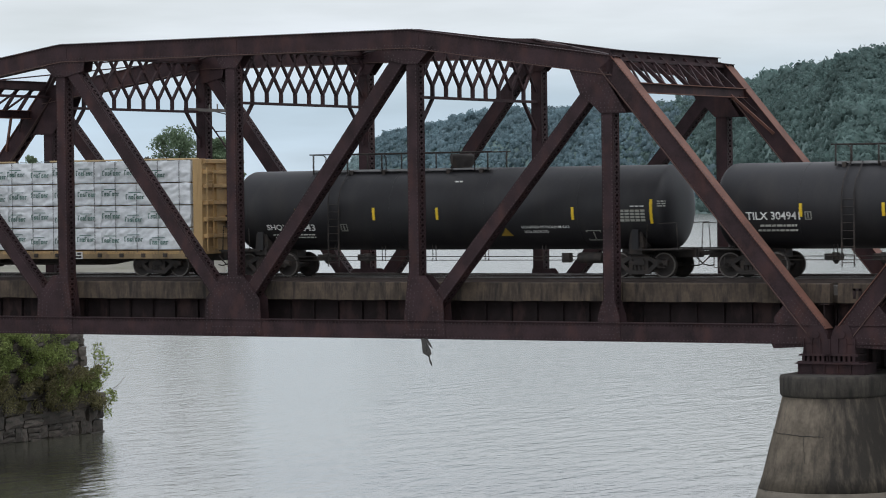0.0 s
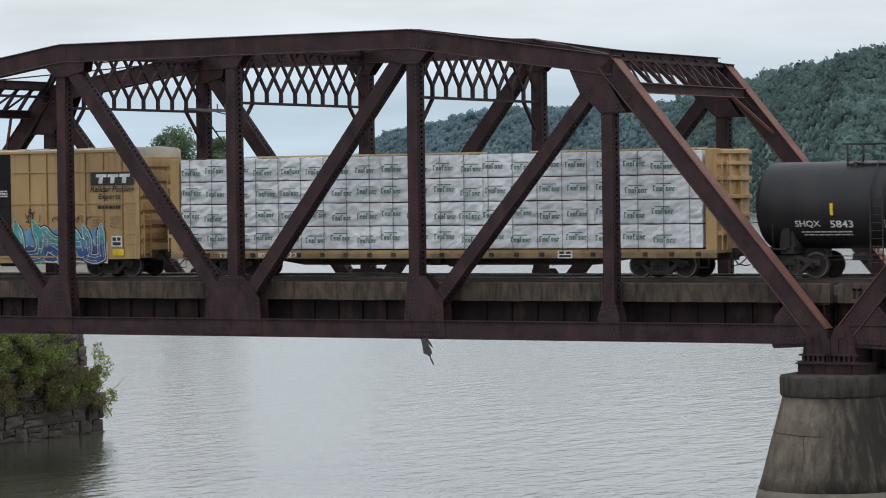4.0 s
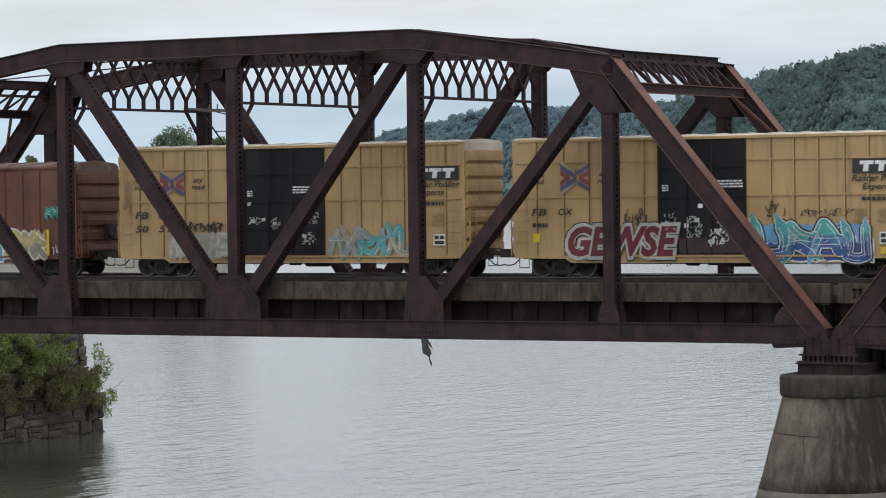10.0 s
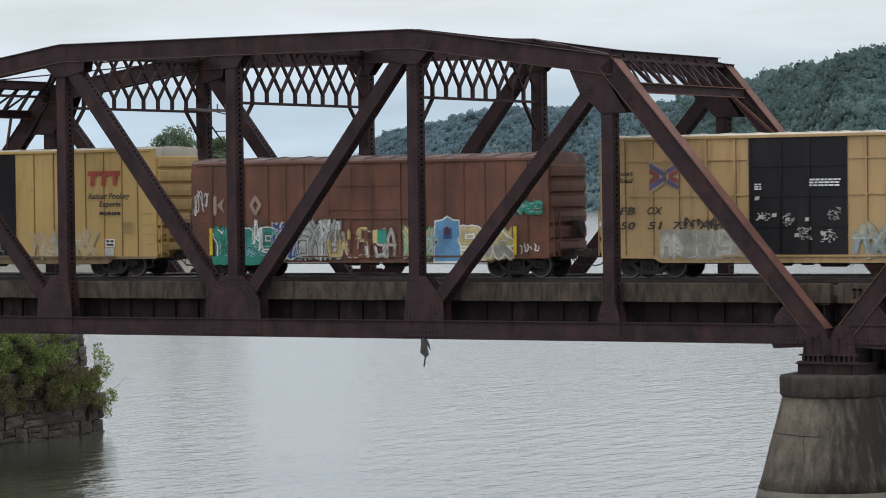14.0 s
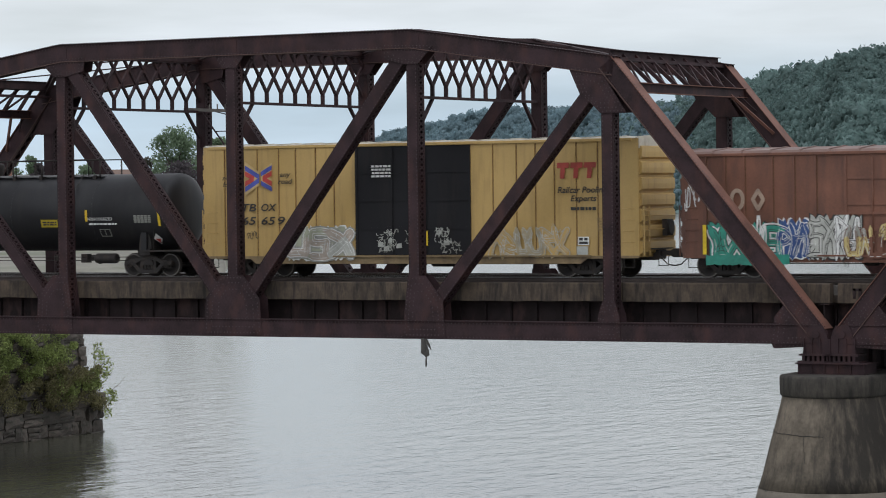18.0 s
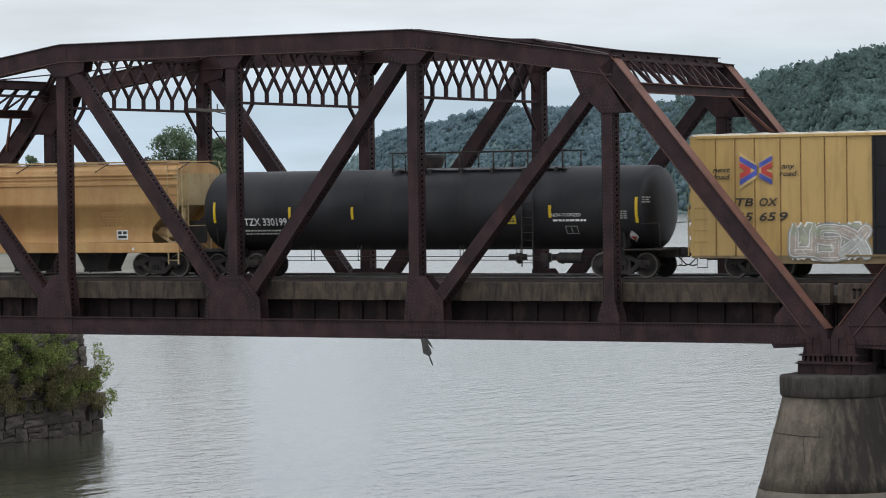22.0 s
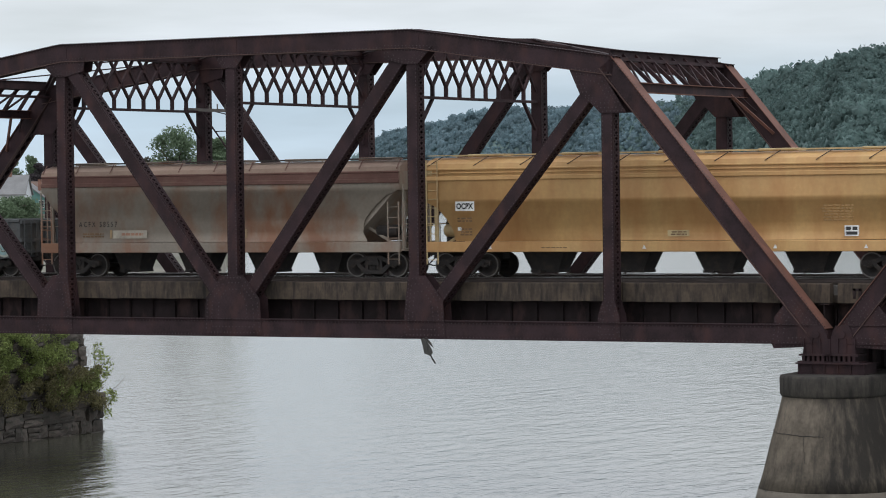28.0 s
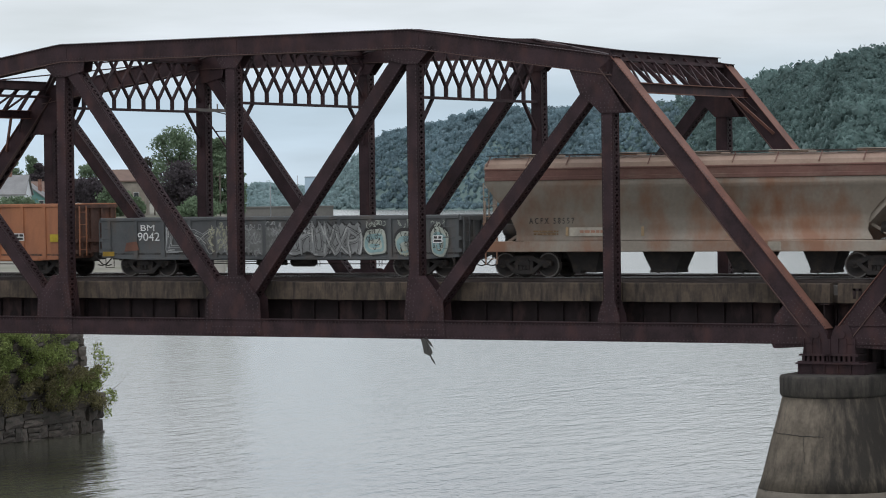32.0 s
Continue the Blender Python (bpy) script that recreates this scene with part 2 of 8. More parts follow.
        if closed_ends:
            self.f += [tuple(n + k for k in range(seg))[::-1], tuple(n + (len(pts) - 1) * seg + k for k in range(seg))]
            self.smooth += [False, False]
        return self

    def lathe(self, prof, seg=24, axis="y", at=(0, 0, 0), smooth=True):
        """Turns (along, radius) pairs about an axis through at."""
        vs = []
        for s, r in prof:
            for k in range(seg):
                t = 2 * math.pi * k / seg
                c, d = math.cos(t) * r, math.sin(t) * r
                p = {"y": (c, s, d), "x": (s, c, d), "z": (c, d, s)}[axis]
                vs.append((p[0] + at[0], p[1] + at[1], p[2] + at[2]))
        fs = [(i * seg + k, i * seg + (k + 1) % seg, (i + 1) * seg + (k + 1) % seg, (i + 1) * seg + k) for i in range(len(prof) - 1) for k in range(seg)]
        n = len(self.v)
        self.add(vs, fs, smooth)
        self.f += [tuple(n + k for k in range(seg))[::-1], tuple(n + (len(prof) - 1) * seg + k for k in range(seg))]
        self.smooth += [False, False]
        return self

    def mesh(self, name, material):
        me = bpy.data.meshes.new(name)
        me.from_pydata(self.v, [], self.f)
        me.polygons.foreach_set("use_smooth", self.smooth)
        if material is not None:
            me.materials.append(material)
        bm = bmesh.new()
        bm.from_mesh(me)
        bmesh.ops.recalc_face_normals(bm, faces=bm.faces)
        bm.to_mesh(me)
        bm.free()
        return me


def part(name, shape, material, parent=None, label="", at=None):
    """Links a shape as one mesh object under a thing or part."""
    me = shape if isinstance(shape, bpy.types.Mesh) else shape.mesh(name, material)
    ob = new(name, me)
    if parent is not None:
        ob.parent = parent
    if at is not None:
        ob.matrix_basis = at if isinstance(at, Matrix) else Matrix.Translation(at)
    if label:
        ob["label"] = label
    return ob


def thing(name, label, category, group="", kind="", at=(0, 0, 0)):
    ob = new(name)
    ob.location = at
    return tagged(ob, label, category, group, kind)
# ---- the river and its banks ----
def build_water():
    s = Shape()
    c = bearing(784, 1900, 0)
    s.box(-3200, 3200, -3200, 3200, -0.5, 0, Matrix.Rotation(YAW, 4, "Z"))
    ob = tagged(new("water", s.mesh("water", WATER)), "calm grey-green river with fine wind ripples", "river", kind="structure")
    ob.location = (c.x, c.y, WATER_Z)
    return ob


river = build_water()

# ---- the truss bridge ----
P = 7.987                      # panel length
X0 = 6.58                      # first bearing; node n lies at X0 - n * P
YN, DEEP, WIDE = -1.8, 0.53, 9.74   # near truss front face, member depth, distance of the trusses
Z_TOP, Z_U1, Z_BOT = 9.157, 7.955, -2.19
CH_TOP, CH_BOT = 0.68, 0.64


def node_x(n):
    return X0 - n * P


def top_z(n):
    return Z_TOP if 2 <= n <= 4 else Z_U1


def lacing(s, p, q, y_pair, width, flat, pitch, bar=0.055, cross=True):
    """Crossing flat bars between two lines: from p to q in the (x, z) plane, spanning y_pair, on the plane pushed aside by flat."""
    p, q = Vector((p[0], 0, p[1])), Vector((q[0], 0, q[1]))
    d = q - p
    n = max(2, int(d.length / pitch))
    side = Vector((-d.z, 0, d.x)).normalized() * flat
    ya, yb = y_pair
    for i in range(n):
        a, b = p + d * (i / n) + side, p + d * ((i + 1) / n) + side
        for y0, y1 in (((ya, yb), (yb, ya)) if cross else (((ya, yb),) if i % 2 else ((yb, ya),))):
            s.beam((a.x, y0, a.z), (b.x, y1, b.z), bar, 0.014, side)


def rivet_rows(s, p, q, offsets, y, pitch=0.15, r=0.027):
    """Small domes in rows along p to q on a face at y."""
    p, q = Vector((p[0], 0, p[1])), Vector((q[0], 0, q[1]))
    d = q - p
    u = d.normalized()
    side = Vector((-u.z, 0, u.x))
    n = int(d.length / pitch)
    for off in offsets:
        for i in range(n):
            c = p + u * (pitch * (i + 0.5)) + side * off
            ring = [(c.x + r * a, y, c.z + r * b) for a, b in ((1, 0), (0.5, 0.87), (-0.5, 0.87), (-1, 0), (-0.5, -0.87), (0.5, -0.87))]
            ring2 = [(c.x + r * 0.5 * a, y - 0.022, c.z + r * 0.5 * b) for a, b in ((1, 0), (0.5, 0.87), (-0.5, 0.87), (-1, 0), (-0.5, -0.87), (0.5, -0.87))]
            s.add(ring + ring2, [(6, 7, 8, 9, 10, 11)] + [(k, (k + 1) % 6, 6 + (k + 1) % 6, 6 + k) for k in range(6)], True)


def laced_member(owner, name, p, q, width, material, y0, near, pitch=0.24, label=""):
    """A riveted member of two channels joined by lacing on both edges."""
    yb = y0 + DEEP
    p, q = Vector((p[0], 0, p[1])), Vector((q[0], 0, q[1]))
    u = (q - p).normalized()
    side = Vector((-u.z, 0, u.x))
    body = Shape()
    for ya, yc, yf in ((y0, y0 + 0.02, y0 + 0.11), (yb - 0.02, yb, yb - 0.11)):
        web = [p + side * (width / 2), p - side * (width / 2), q - side * (width / 2), q + side * (width / 2)]
        body.prism([(w.x, w.z) for w in web], ya, yc)
        lo, hi = min(ya, yf), max(yc, yf)
        for sgn in (-1, 1):
            a, b = p + side * (sgn * width / 2), q + side * (sgn * width / 2)
            i = side * (-sgn * 0.018)
            body.prism([(w.x, w.z) for w in (a, b, b + i, a + i)], lo, hi)
    member = part(name, body, material, owner, label)
    lace = Shape()
    for sgn in (-1, 1):
        lacing(lace, (p.x, p.z), (q.x, q.z), (y0 + 0.07, yb - 0.07), width, sgn * (width / 2 + 0.004), pitch)
    part("lacing", lace, material, member)
    if near:
        rv = Shape()
        rivet_rows(rv, (p.x, p.z), (q.x, q.z), (-width / 2 + 0.05, width / 2 - 0.05), y0)
        part("rivets", rv, RIVET, member)["kind"] = "stuff"
    return member


def box_member(owner, name, p, q, depth, material, y0, near, cover=True, label=""):
    """A closed chord: two webs, a cover plate with lips above and lacing below. p, q lie on its upper edge."""
    yb = y0 + DEEP
    p, q = Vector((p[0], 0, p[1])), Vector((q[0], 0, q[1]))
    u = (q - p).normalized()
    down = Vector((u.z, 0, -u.x))
    if down.z > 0:
        down = -down
    body = Shape()
    for ya, yc in ((y0, y0 + 0.03), (yb - 0.03, yb)):
        body.prism([(w.x, w.z) for w in (p, q, q + down * depth, p + down * depth)], ya, yc)
    member = part(name, body, material, owner, label)
    # except on the bottom chord, the flange colour paints a highlight from the sky
    for ya, yc in ((y0 - 0.07, y0 + 0.1), (yb - 0.1, yb)):
        a, b = p + down * (depth - 0.028), q + down * (depth - 0.028)
        fl = Shape()
        fl.prism([(w.x, w.z) for w in (a, b, b + down * 0.03, a + down * 0.03)], ya, yc)
        part("flange", fl, EDGE_STEEL if name != "bottom_chord" else material, member)
    if cover:
        c = Shape()
        c.prism([(w.x, w.z) for w in (p - down * 0.002, q - down * 0.002, q - down * 0.024, p - down * 0.024)], y0 - 0.07, yb + 0.07)
        part("cover_plate", c, RUST_STEEL if name == "end_post" else material, member)
    lace = Shape()
    lacing(lace, (p.x, p.z), (q.x, q.z), (y0 + 0.05, yb - 0.05), depth, -(depth - 0.012) if (q - p).x > 0 else (depth - 0.012), 0.45)
    part("lacing", lace, material, member)
    if near:
        rv = Shape()
        s = -1 if (q - p).x > 0 else 1
        rivet_rows(rv, (p.x, p.z), (q.x, q.z), (s * 0.06, s * (depth - 0.06)), y0)
        # heads along the cover plate's edge
        L = (q - p).length
        for i in range(int(L / 0.13)):
            c = p + u * (0.13 * (i + 0.5)) - down * 0.024
            for yy in (y0 - 0.03, ):
                rv.box(c.x - 0.02, c.x + 0.02, yy - 0.02, yy + 0.02, c.z - 0.002, c.z + 0.022)
        part("rivets", rv, RIVET, member)["kind"] = "stuff"
    return member


def gusset(owner, pts, y0, near, material=STEEL):
    s = Shape()
    s.prism(pts, y0 - 0.022, y0)
    s.prism(pts, y0 + DEEP, y0 + DEEP + 0.022)
    g = part("gusset_plate", s, material, owner)
    if near:
        xs, zs = [a for a, _ in pts], [b for _, b in pts]
        rv = Shape()
        step = 0.15
        cx, cz = sum(xs) / len(xs), sum(zs) / len(zs)
        for i, (a, b) in enumerate(pts):
            c, d = pts[(i + 1) % len(pts)]
            for k in (0.92, 0.74, 0.5):
                rivet_rows(rv, (cx + (a - cx) * k, cz + (b - cz) * k), (cx + (c - cx) * k, cz + (d - cz) * k), (0,), y0 - 0.022, step, 0.026)
        part("rivets", rv, RIVET, g)["kind"] = "stuff"
    return g


def build_truss(name, y0, near, label):
    """One truss of six panels: curved top chord, posts, diagonals and end posts."""
    t = thing(name, label, "truss", "trusses of the bridge", "structure")
    n6 = 6
    # top chord, segment by segment
    tops = [(node_x(n), top_z(n)) for n in range(1, 6)]
    tops[0], tops[-1] = (tops[0][0] + 0.34, Z_U1 - 0.05), (tops[-1][0] - 0.34, Z_U1 - 0.05)
    for a, b in zip(tops, tops[1:]):
        box_member(t, "top_chord", b, a, CH_TOP, STEEL, y0, near)
    # end posts
    for sgn, n_top, n_low in ((1, 1, 0), (-1, 5, 6)):
        a = (node_x(n_top) + sgn * 0.225, Z_U1 - 0.06)
        b = (node_x(n_low) + sgn * 0.28, -1.67)
        if sgn > 0:
            box_member(t, "end_post", a, b, 0.64, STEEL, y0, near, True, "end post with a rust-red cover plate")
        else:
            box_member(t, "end_post", b, a, 0.64, STEEL, y0, near, True, "end post with a rust-red cover plate")
    # bottom chord
    for n in range(6):
        box_member(t, "bottom_chord", (node_x(n + 1), Z_BOT + CH_BOT), (node_x(n), Z_BOT + CH_BOT), CH_BOT, STEEL, y0, near, True)
    # posts
    for n in range(1, 6):
        laced_member(t, "post", (node_x(n), Z_BOT + CH_BOT - 0.1), (node_x(n), top_z(n) - CH_TOP + 0.15), 0.45, STEEL, y0 + 0.03, near, 0.2)
    # diagonals
    for n_top, n_low in ((1, 2), (2, 3), (4, 3), (5, 4)):
        xt, zt, xl, zl = node_x(n_top), top_z(n_top) - 0.55, node_x(n_low), Z_BOT + 0.55
        inward = 1 if n_top > 3 else -1
        at_low, at_top = (0.14, 0.14) if n_top in (2, 4) else (-0.2, 0.06)
        laced_member(t, "diagonal", (xl + inward * at_low, zl), (xt + inward * at_top, zt), 0.52 if n_top in (2, 4) else 0.48, STEEL, y0 + 0.02, near, 0.2)
    # gusset plates at the bottom
    for n in range(1, 6):
        x = node_x(n)
        left = {2: 0.36, 3: 1.22, 4: 1.22}.get(n, 0.36)
        right = {2: 1.22, 3: 1.22, 4: 0.36}.get(n, 0.36)
        low = Z_BOT + 0.05
        pts = [(x - left - 0.1, low), (x + right + 0.1, low)]
        pts += [(x + right, -0.75), (x + 0.5, 0.12)] if right > 1 else [(x + right + 0.06, -1.3), (x + 0.24, 0.12 if n != 1 and n != 5 else -0.75)]
        pts += [(x - 0.5, 0.12), (x - left, -0.75)] if left > 1 else [(x - 0.24, 0.12 if n != 1 and n != 5 else -0.75), (x - left - 0.06, -1.3)]
        gusset(t, pts, y0, near)
    # and at the top
    for n in range(1, 6):
        x, z = node_x(n), top_z(n) - 0.3
        if n == 1 or n == 5:
            s = 1 if n == 1 else -1
            pts = [(x - s * 1.5, z - 0.05), (x - s * 0.2, z - 0.22), (x + s * 0.79, z - 1.74), (x - s * 0.24, z - 1.74), (x - s * 0.53, z - 1.45), (x - s * 1.04, z - 1.05)]
        elif n == 3:
            pts = [(x - 0.75, z - 0.3), (x + 0.75, z - 0.3), (x + 0.3, z - 0.85), (x - 0.3, z - 0.85)]
        else:
            s = 1 if n == 2 else -1
            pts = [(x - s * 1.25, z - 0.2), (x + s * 0.95, z - 0.3), (x + s * 0.3, z - 0.95), (x - s * 0.3, z - 0.95), (x - s * 1.15, z - 0.75)]
        gusset(t, pts, y0, near)
        if n in (2, 3, 4):
            z = top_z(n)
            lean = 0.05 if n != 3 else 0.0
            w = Shape()
            w.prism([(x - 0.34, z - 0.64), (x + 0.34, z - 0.64), (x + 0.34, z - 0.05 - (lean if n == 2 else 0)), (x, z - 0.03), (x - 0.34, z - 0.05 - (lean if n == 4 else 0))], y0 - 0.014, y0 - 0.002)
            part("splice_plate", w, STEEL, t)
    # bearing shoes' plates
    for sgn, n in ((1, 0), (-1, 6)):
        x = node_x(n)
        gusset(t, [(x - sgn * 1.75, Z_BOT + 0.05), (x - sgn * 1.6, -1.25), (x - sgn * 1.0, -0.55), (x - sgn * 0.45, -1.2), (x + sgn * 0.35, -1.75), (x + sgn * 0.3, -2.25), (x - sgn * 1.65, -2.35)], y0, near)
        sh = Shape()
        sh.prism([(x - 0.55, -2.52), (x + 0.45, -2.52), (x + 0.36, -1.95), (x + 0.2, -1.55), (x - 0.3, -1.55), (x - 0.46, -1.95)], y0 - 0.07, y0 + DEEP + 0.07)
        for k in range(4):
            sh.box(x - 0.5 + 0.3 * k, x - 0.47 + 0.3 * k, y0 - 0.12, y0 + DEEP + 0.12, -2.5, -2.0)
        sh.box(x - 0.66, x + 0.56, y0 - 0.16, y0 + DEEP + 0.16, -2.58, -2.52)
        part("bearing_shoe", sh, STEEL, t)
        pin = Shape()
        pin.lathe([(y0 - 0.14, 0.13), (y0 + DEEP + 0.14, 0.13)], 14, "y", (x - 0.05, 0, -1.85))
        part("pin", pin, STEEL, t)
        rk = Shape()
        for k in range(6):
            rk.box(x - 0.56 + 0.18 * k, x - 0.46 + 0.18 * k, y0 - 0.12, y0 + DEEP + 0.12, -2.76, -2.58)
        rk.box(x - 0.7, x + 0.6, y0 - 0.18, y0 + DEEP + 0.18, -2.81, -2.76)
        part("rocker_nest", rk, STEEL, t)
    return t


near_truss = build_truss("truss_near", YN, True, "dark rust-brown riveted steel truss with curved top chord")
far_truss = build_truss("truss_far", YN + WIDE, False, "dark rust-brown riveted steel truss beyond the tracks")
XL, XR = -70.0, 62.0            # how far the deck is built to either side
YC = 1.445                      # centre of the track with the train
YC2 = 5.22                      # centre of the empty track


def stadium(cx, r, y0, y1, z, seg=20):
    pts = []
    for k in range(seg + 1):
        t = math.pi + math.pi * k / seg
        pts.append((cx + r * math.cos(t), y0 + r * math.sin(t), z))
    for k in range(seg + 1):
        t = math.pi * k / seg
        pts.append((cx + r * math.cos(t), y1 + r * math.sin(t), z))
    return pts


def loft(rings, smooth=True):
    s = Shape()
    k = len(rings[0])
    s.add([p for r in rings for p in r], [(i * k + j, i * k + (j + 1) % k, (i + 1) * k + (j + 1) % k, (i + 1) * k + j) for i in range(len(rings) - 1) for j in range(k)], smooth)
    s.f += [tuple(range(k))[::-1], tuple((len(rings) - 1) * k + j for j in range(k))]
    s.smooth += [False, False]
    return s


def build_deck():
    deck = thing("bridge_deck", "stained concrete ballast trough on dark steel girders", "bridge deck", kind="structure")
    # near and far concrete curbs, cast in lengths
    joints = [-70, -49.2, -41.2, -33.4, -25.2, -17.6, -9.3, -1.2, 6.75, 7.0, 14.8, 22.8, 30.8, 38.8, 46.8, 62]
    for y0, y1, far in ((-1.1, -0.75, False), (7.1, 7.45, True)):
        for a, b in zip(joints, joints[1:]):
            if b - a < 0.5:
                continue
            s = Shape()
            n = max(2, int((b - a) / 0.35))
            rings = []
            for k in range(n + 1):
                x = a + 0.02 + (b - a - 0.04) * k / n
                e = [0.025 * noise.noise(Vector((x * 1.7, q, 3.3 * y0))) for q in range(4)]
                rings.append([(x, y0 + e[0] * 0.6, -0.80 + e[1]), (x, y1, -0.80), (x, y1, -0.13), (x, y0 + 0.03, -0.13 + e[2]), (x, y0 + e[0] * 0.6, -0.16 + e[2])])
            s = loft(rings, False)
            part("curb", s, CONCRETE, deck)
    s = Shape()
    s.box(XL, XR, -0.75, 7.1, -0.8, -0.55)
    part("slab", s, CONCRETE, deck)
    # plate girders below the slab with stiffeners, and floor beams at the nodes
    for y in (-0.35, 1.3, 3.3, 5.3, 6.7):
        s = Shape()
        s.box(XL, XR, y - 0.01, y + 0.01, -2.0, -0.82)
        s.box(XL, XR, y - 0.16, y + 0.16, -2.03, -2.0)
        s.box(XL, XR, y - 0.16, y + 0.16, -0.85, -0.815)
        g = part("girder", s, DARK_STEEL, deck)
        if y < 0:
            st = Shape()
            st.box(0, 0.05, -0.13, -0.01, -1.99, -0.86)
            me = st.mesh("stiffener", DARK_STEEL)
            x = XL
            while x < XR:
                part("stiffener", me, None, g, at=(x, y, 0))
                x += 1.065
    for n in range(-3, 8):
        x = X0 - n * P
        s = Shape()
        s.box(x - 0.012, x + 0.012, YN + DEEP, YN + WIDE, -2.05, -0.86)
        for z in (-2.08, -0.86):
            s.box(x - 0.18, x + 0.18, YN + DEEP, YN + WIDE, z, z + 0.03)
        part("floor_beam", s, DARK_STEEL, deck)
    # a recessed scupper frame in the curb past the joint
    s = Shape()
    for x0, x1, z0, z1 in ((7.59, 7.69, -0.65, -0.30), (7.80, 7.90, -0.65, -0.30), (7.59, 7.90, -0.38, -0.30)):
        s.box(x0, x1, -1.125, -1.09, z0, z1)
    part("scupper", s, DARK_STEEL, deck)
    # ballast
    s = Shape()
    s.box(XL, XR, -0.75, 7.1, -0.55, -0.23)
    part("ballast", s, BALLAST, deck)["kind"] = "stuff"
    return deck


build_deck()


def build_track(yc, label):
    t = thing("railway_track", label, "railway track", "railway tracks", "structure")
    for sgn in (-1, 1):
        y = yc + sgn * 0.7525
        s = Shape()
        prof = [(-0.075, -0.17), (0.075, -0.17), (0.075, -0.158), (0.012, -0.135), (0.009, -0.045), (0.035, -0.03), (0.035, -0.004), (-0.035, -0.004), (-0.035, -0.03), (-0.009, -0.045), (-0.012, -0.135), (-0.075, -0.158)]
        k = len(prof)
        vs = [(x, y + a, b) for x in (XL, XR) for a, b in prof]
        s.add(vs, [tuple(range(k)), tuple(range(k, 2 * k))[::-1]] + [(i, (i + 1) % k, k + (i + 1) % k, k + i) for i in range(k)])
        r = part("rail", s, RAIL, t)
        h = Shape()
        h.box(XL, XR, y - 0.03, y + 0.03, -0.004, 0.0)
        part("rail_head", h, RAIL_TOP, r, "polished running surface")
    tie = Shape()
    tie.bevelled(-0.11, 0.11, -1.28, 1.28, -0.2, 0.0, 0.015)
    me = tie.mesh("tie", TIMBER)
    x = XL
    while x < XR:
        part("tie", me, None, t, at=(x, yc, -0.171))
        x += 0.56
    return t


build_track(YC, "rusty steel rails on dark timber ties, carrying the train")
build_track(YC2, "rusty steel rails on dark timber ties, empty")


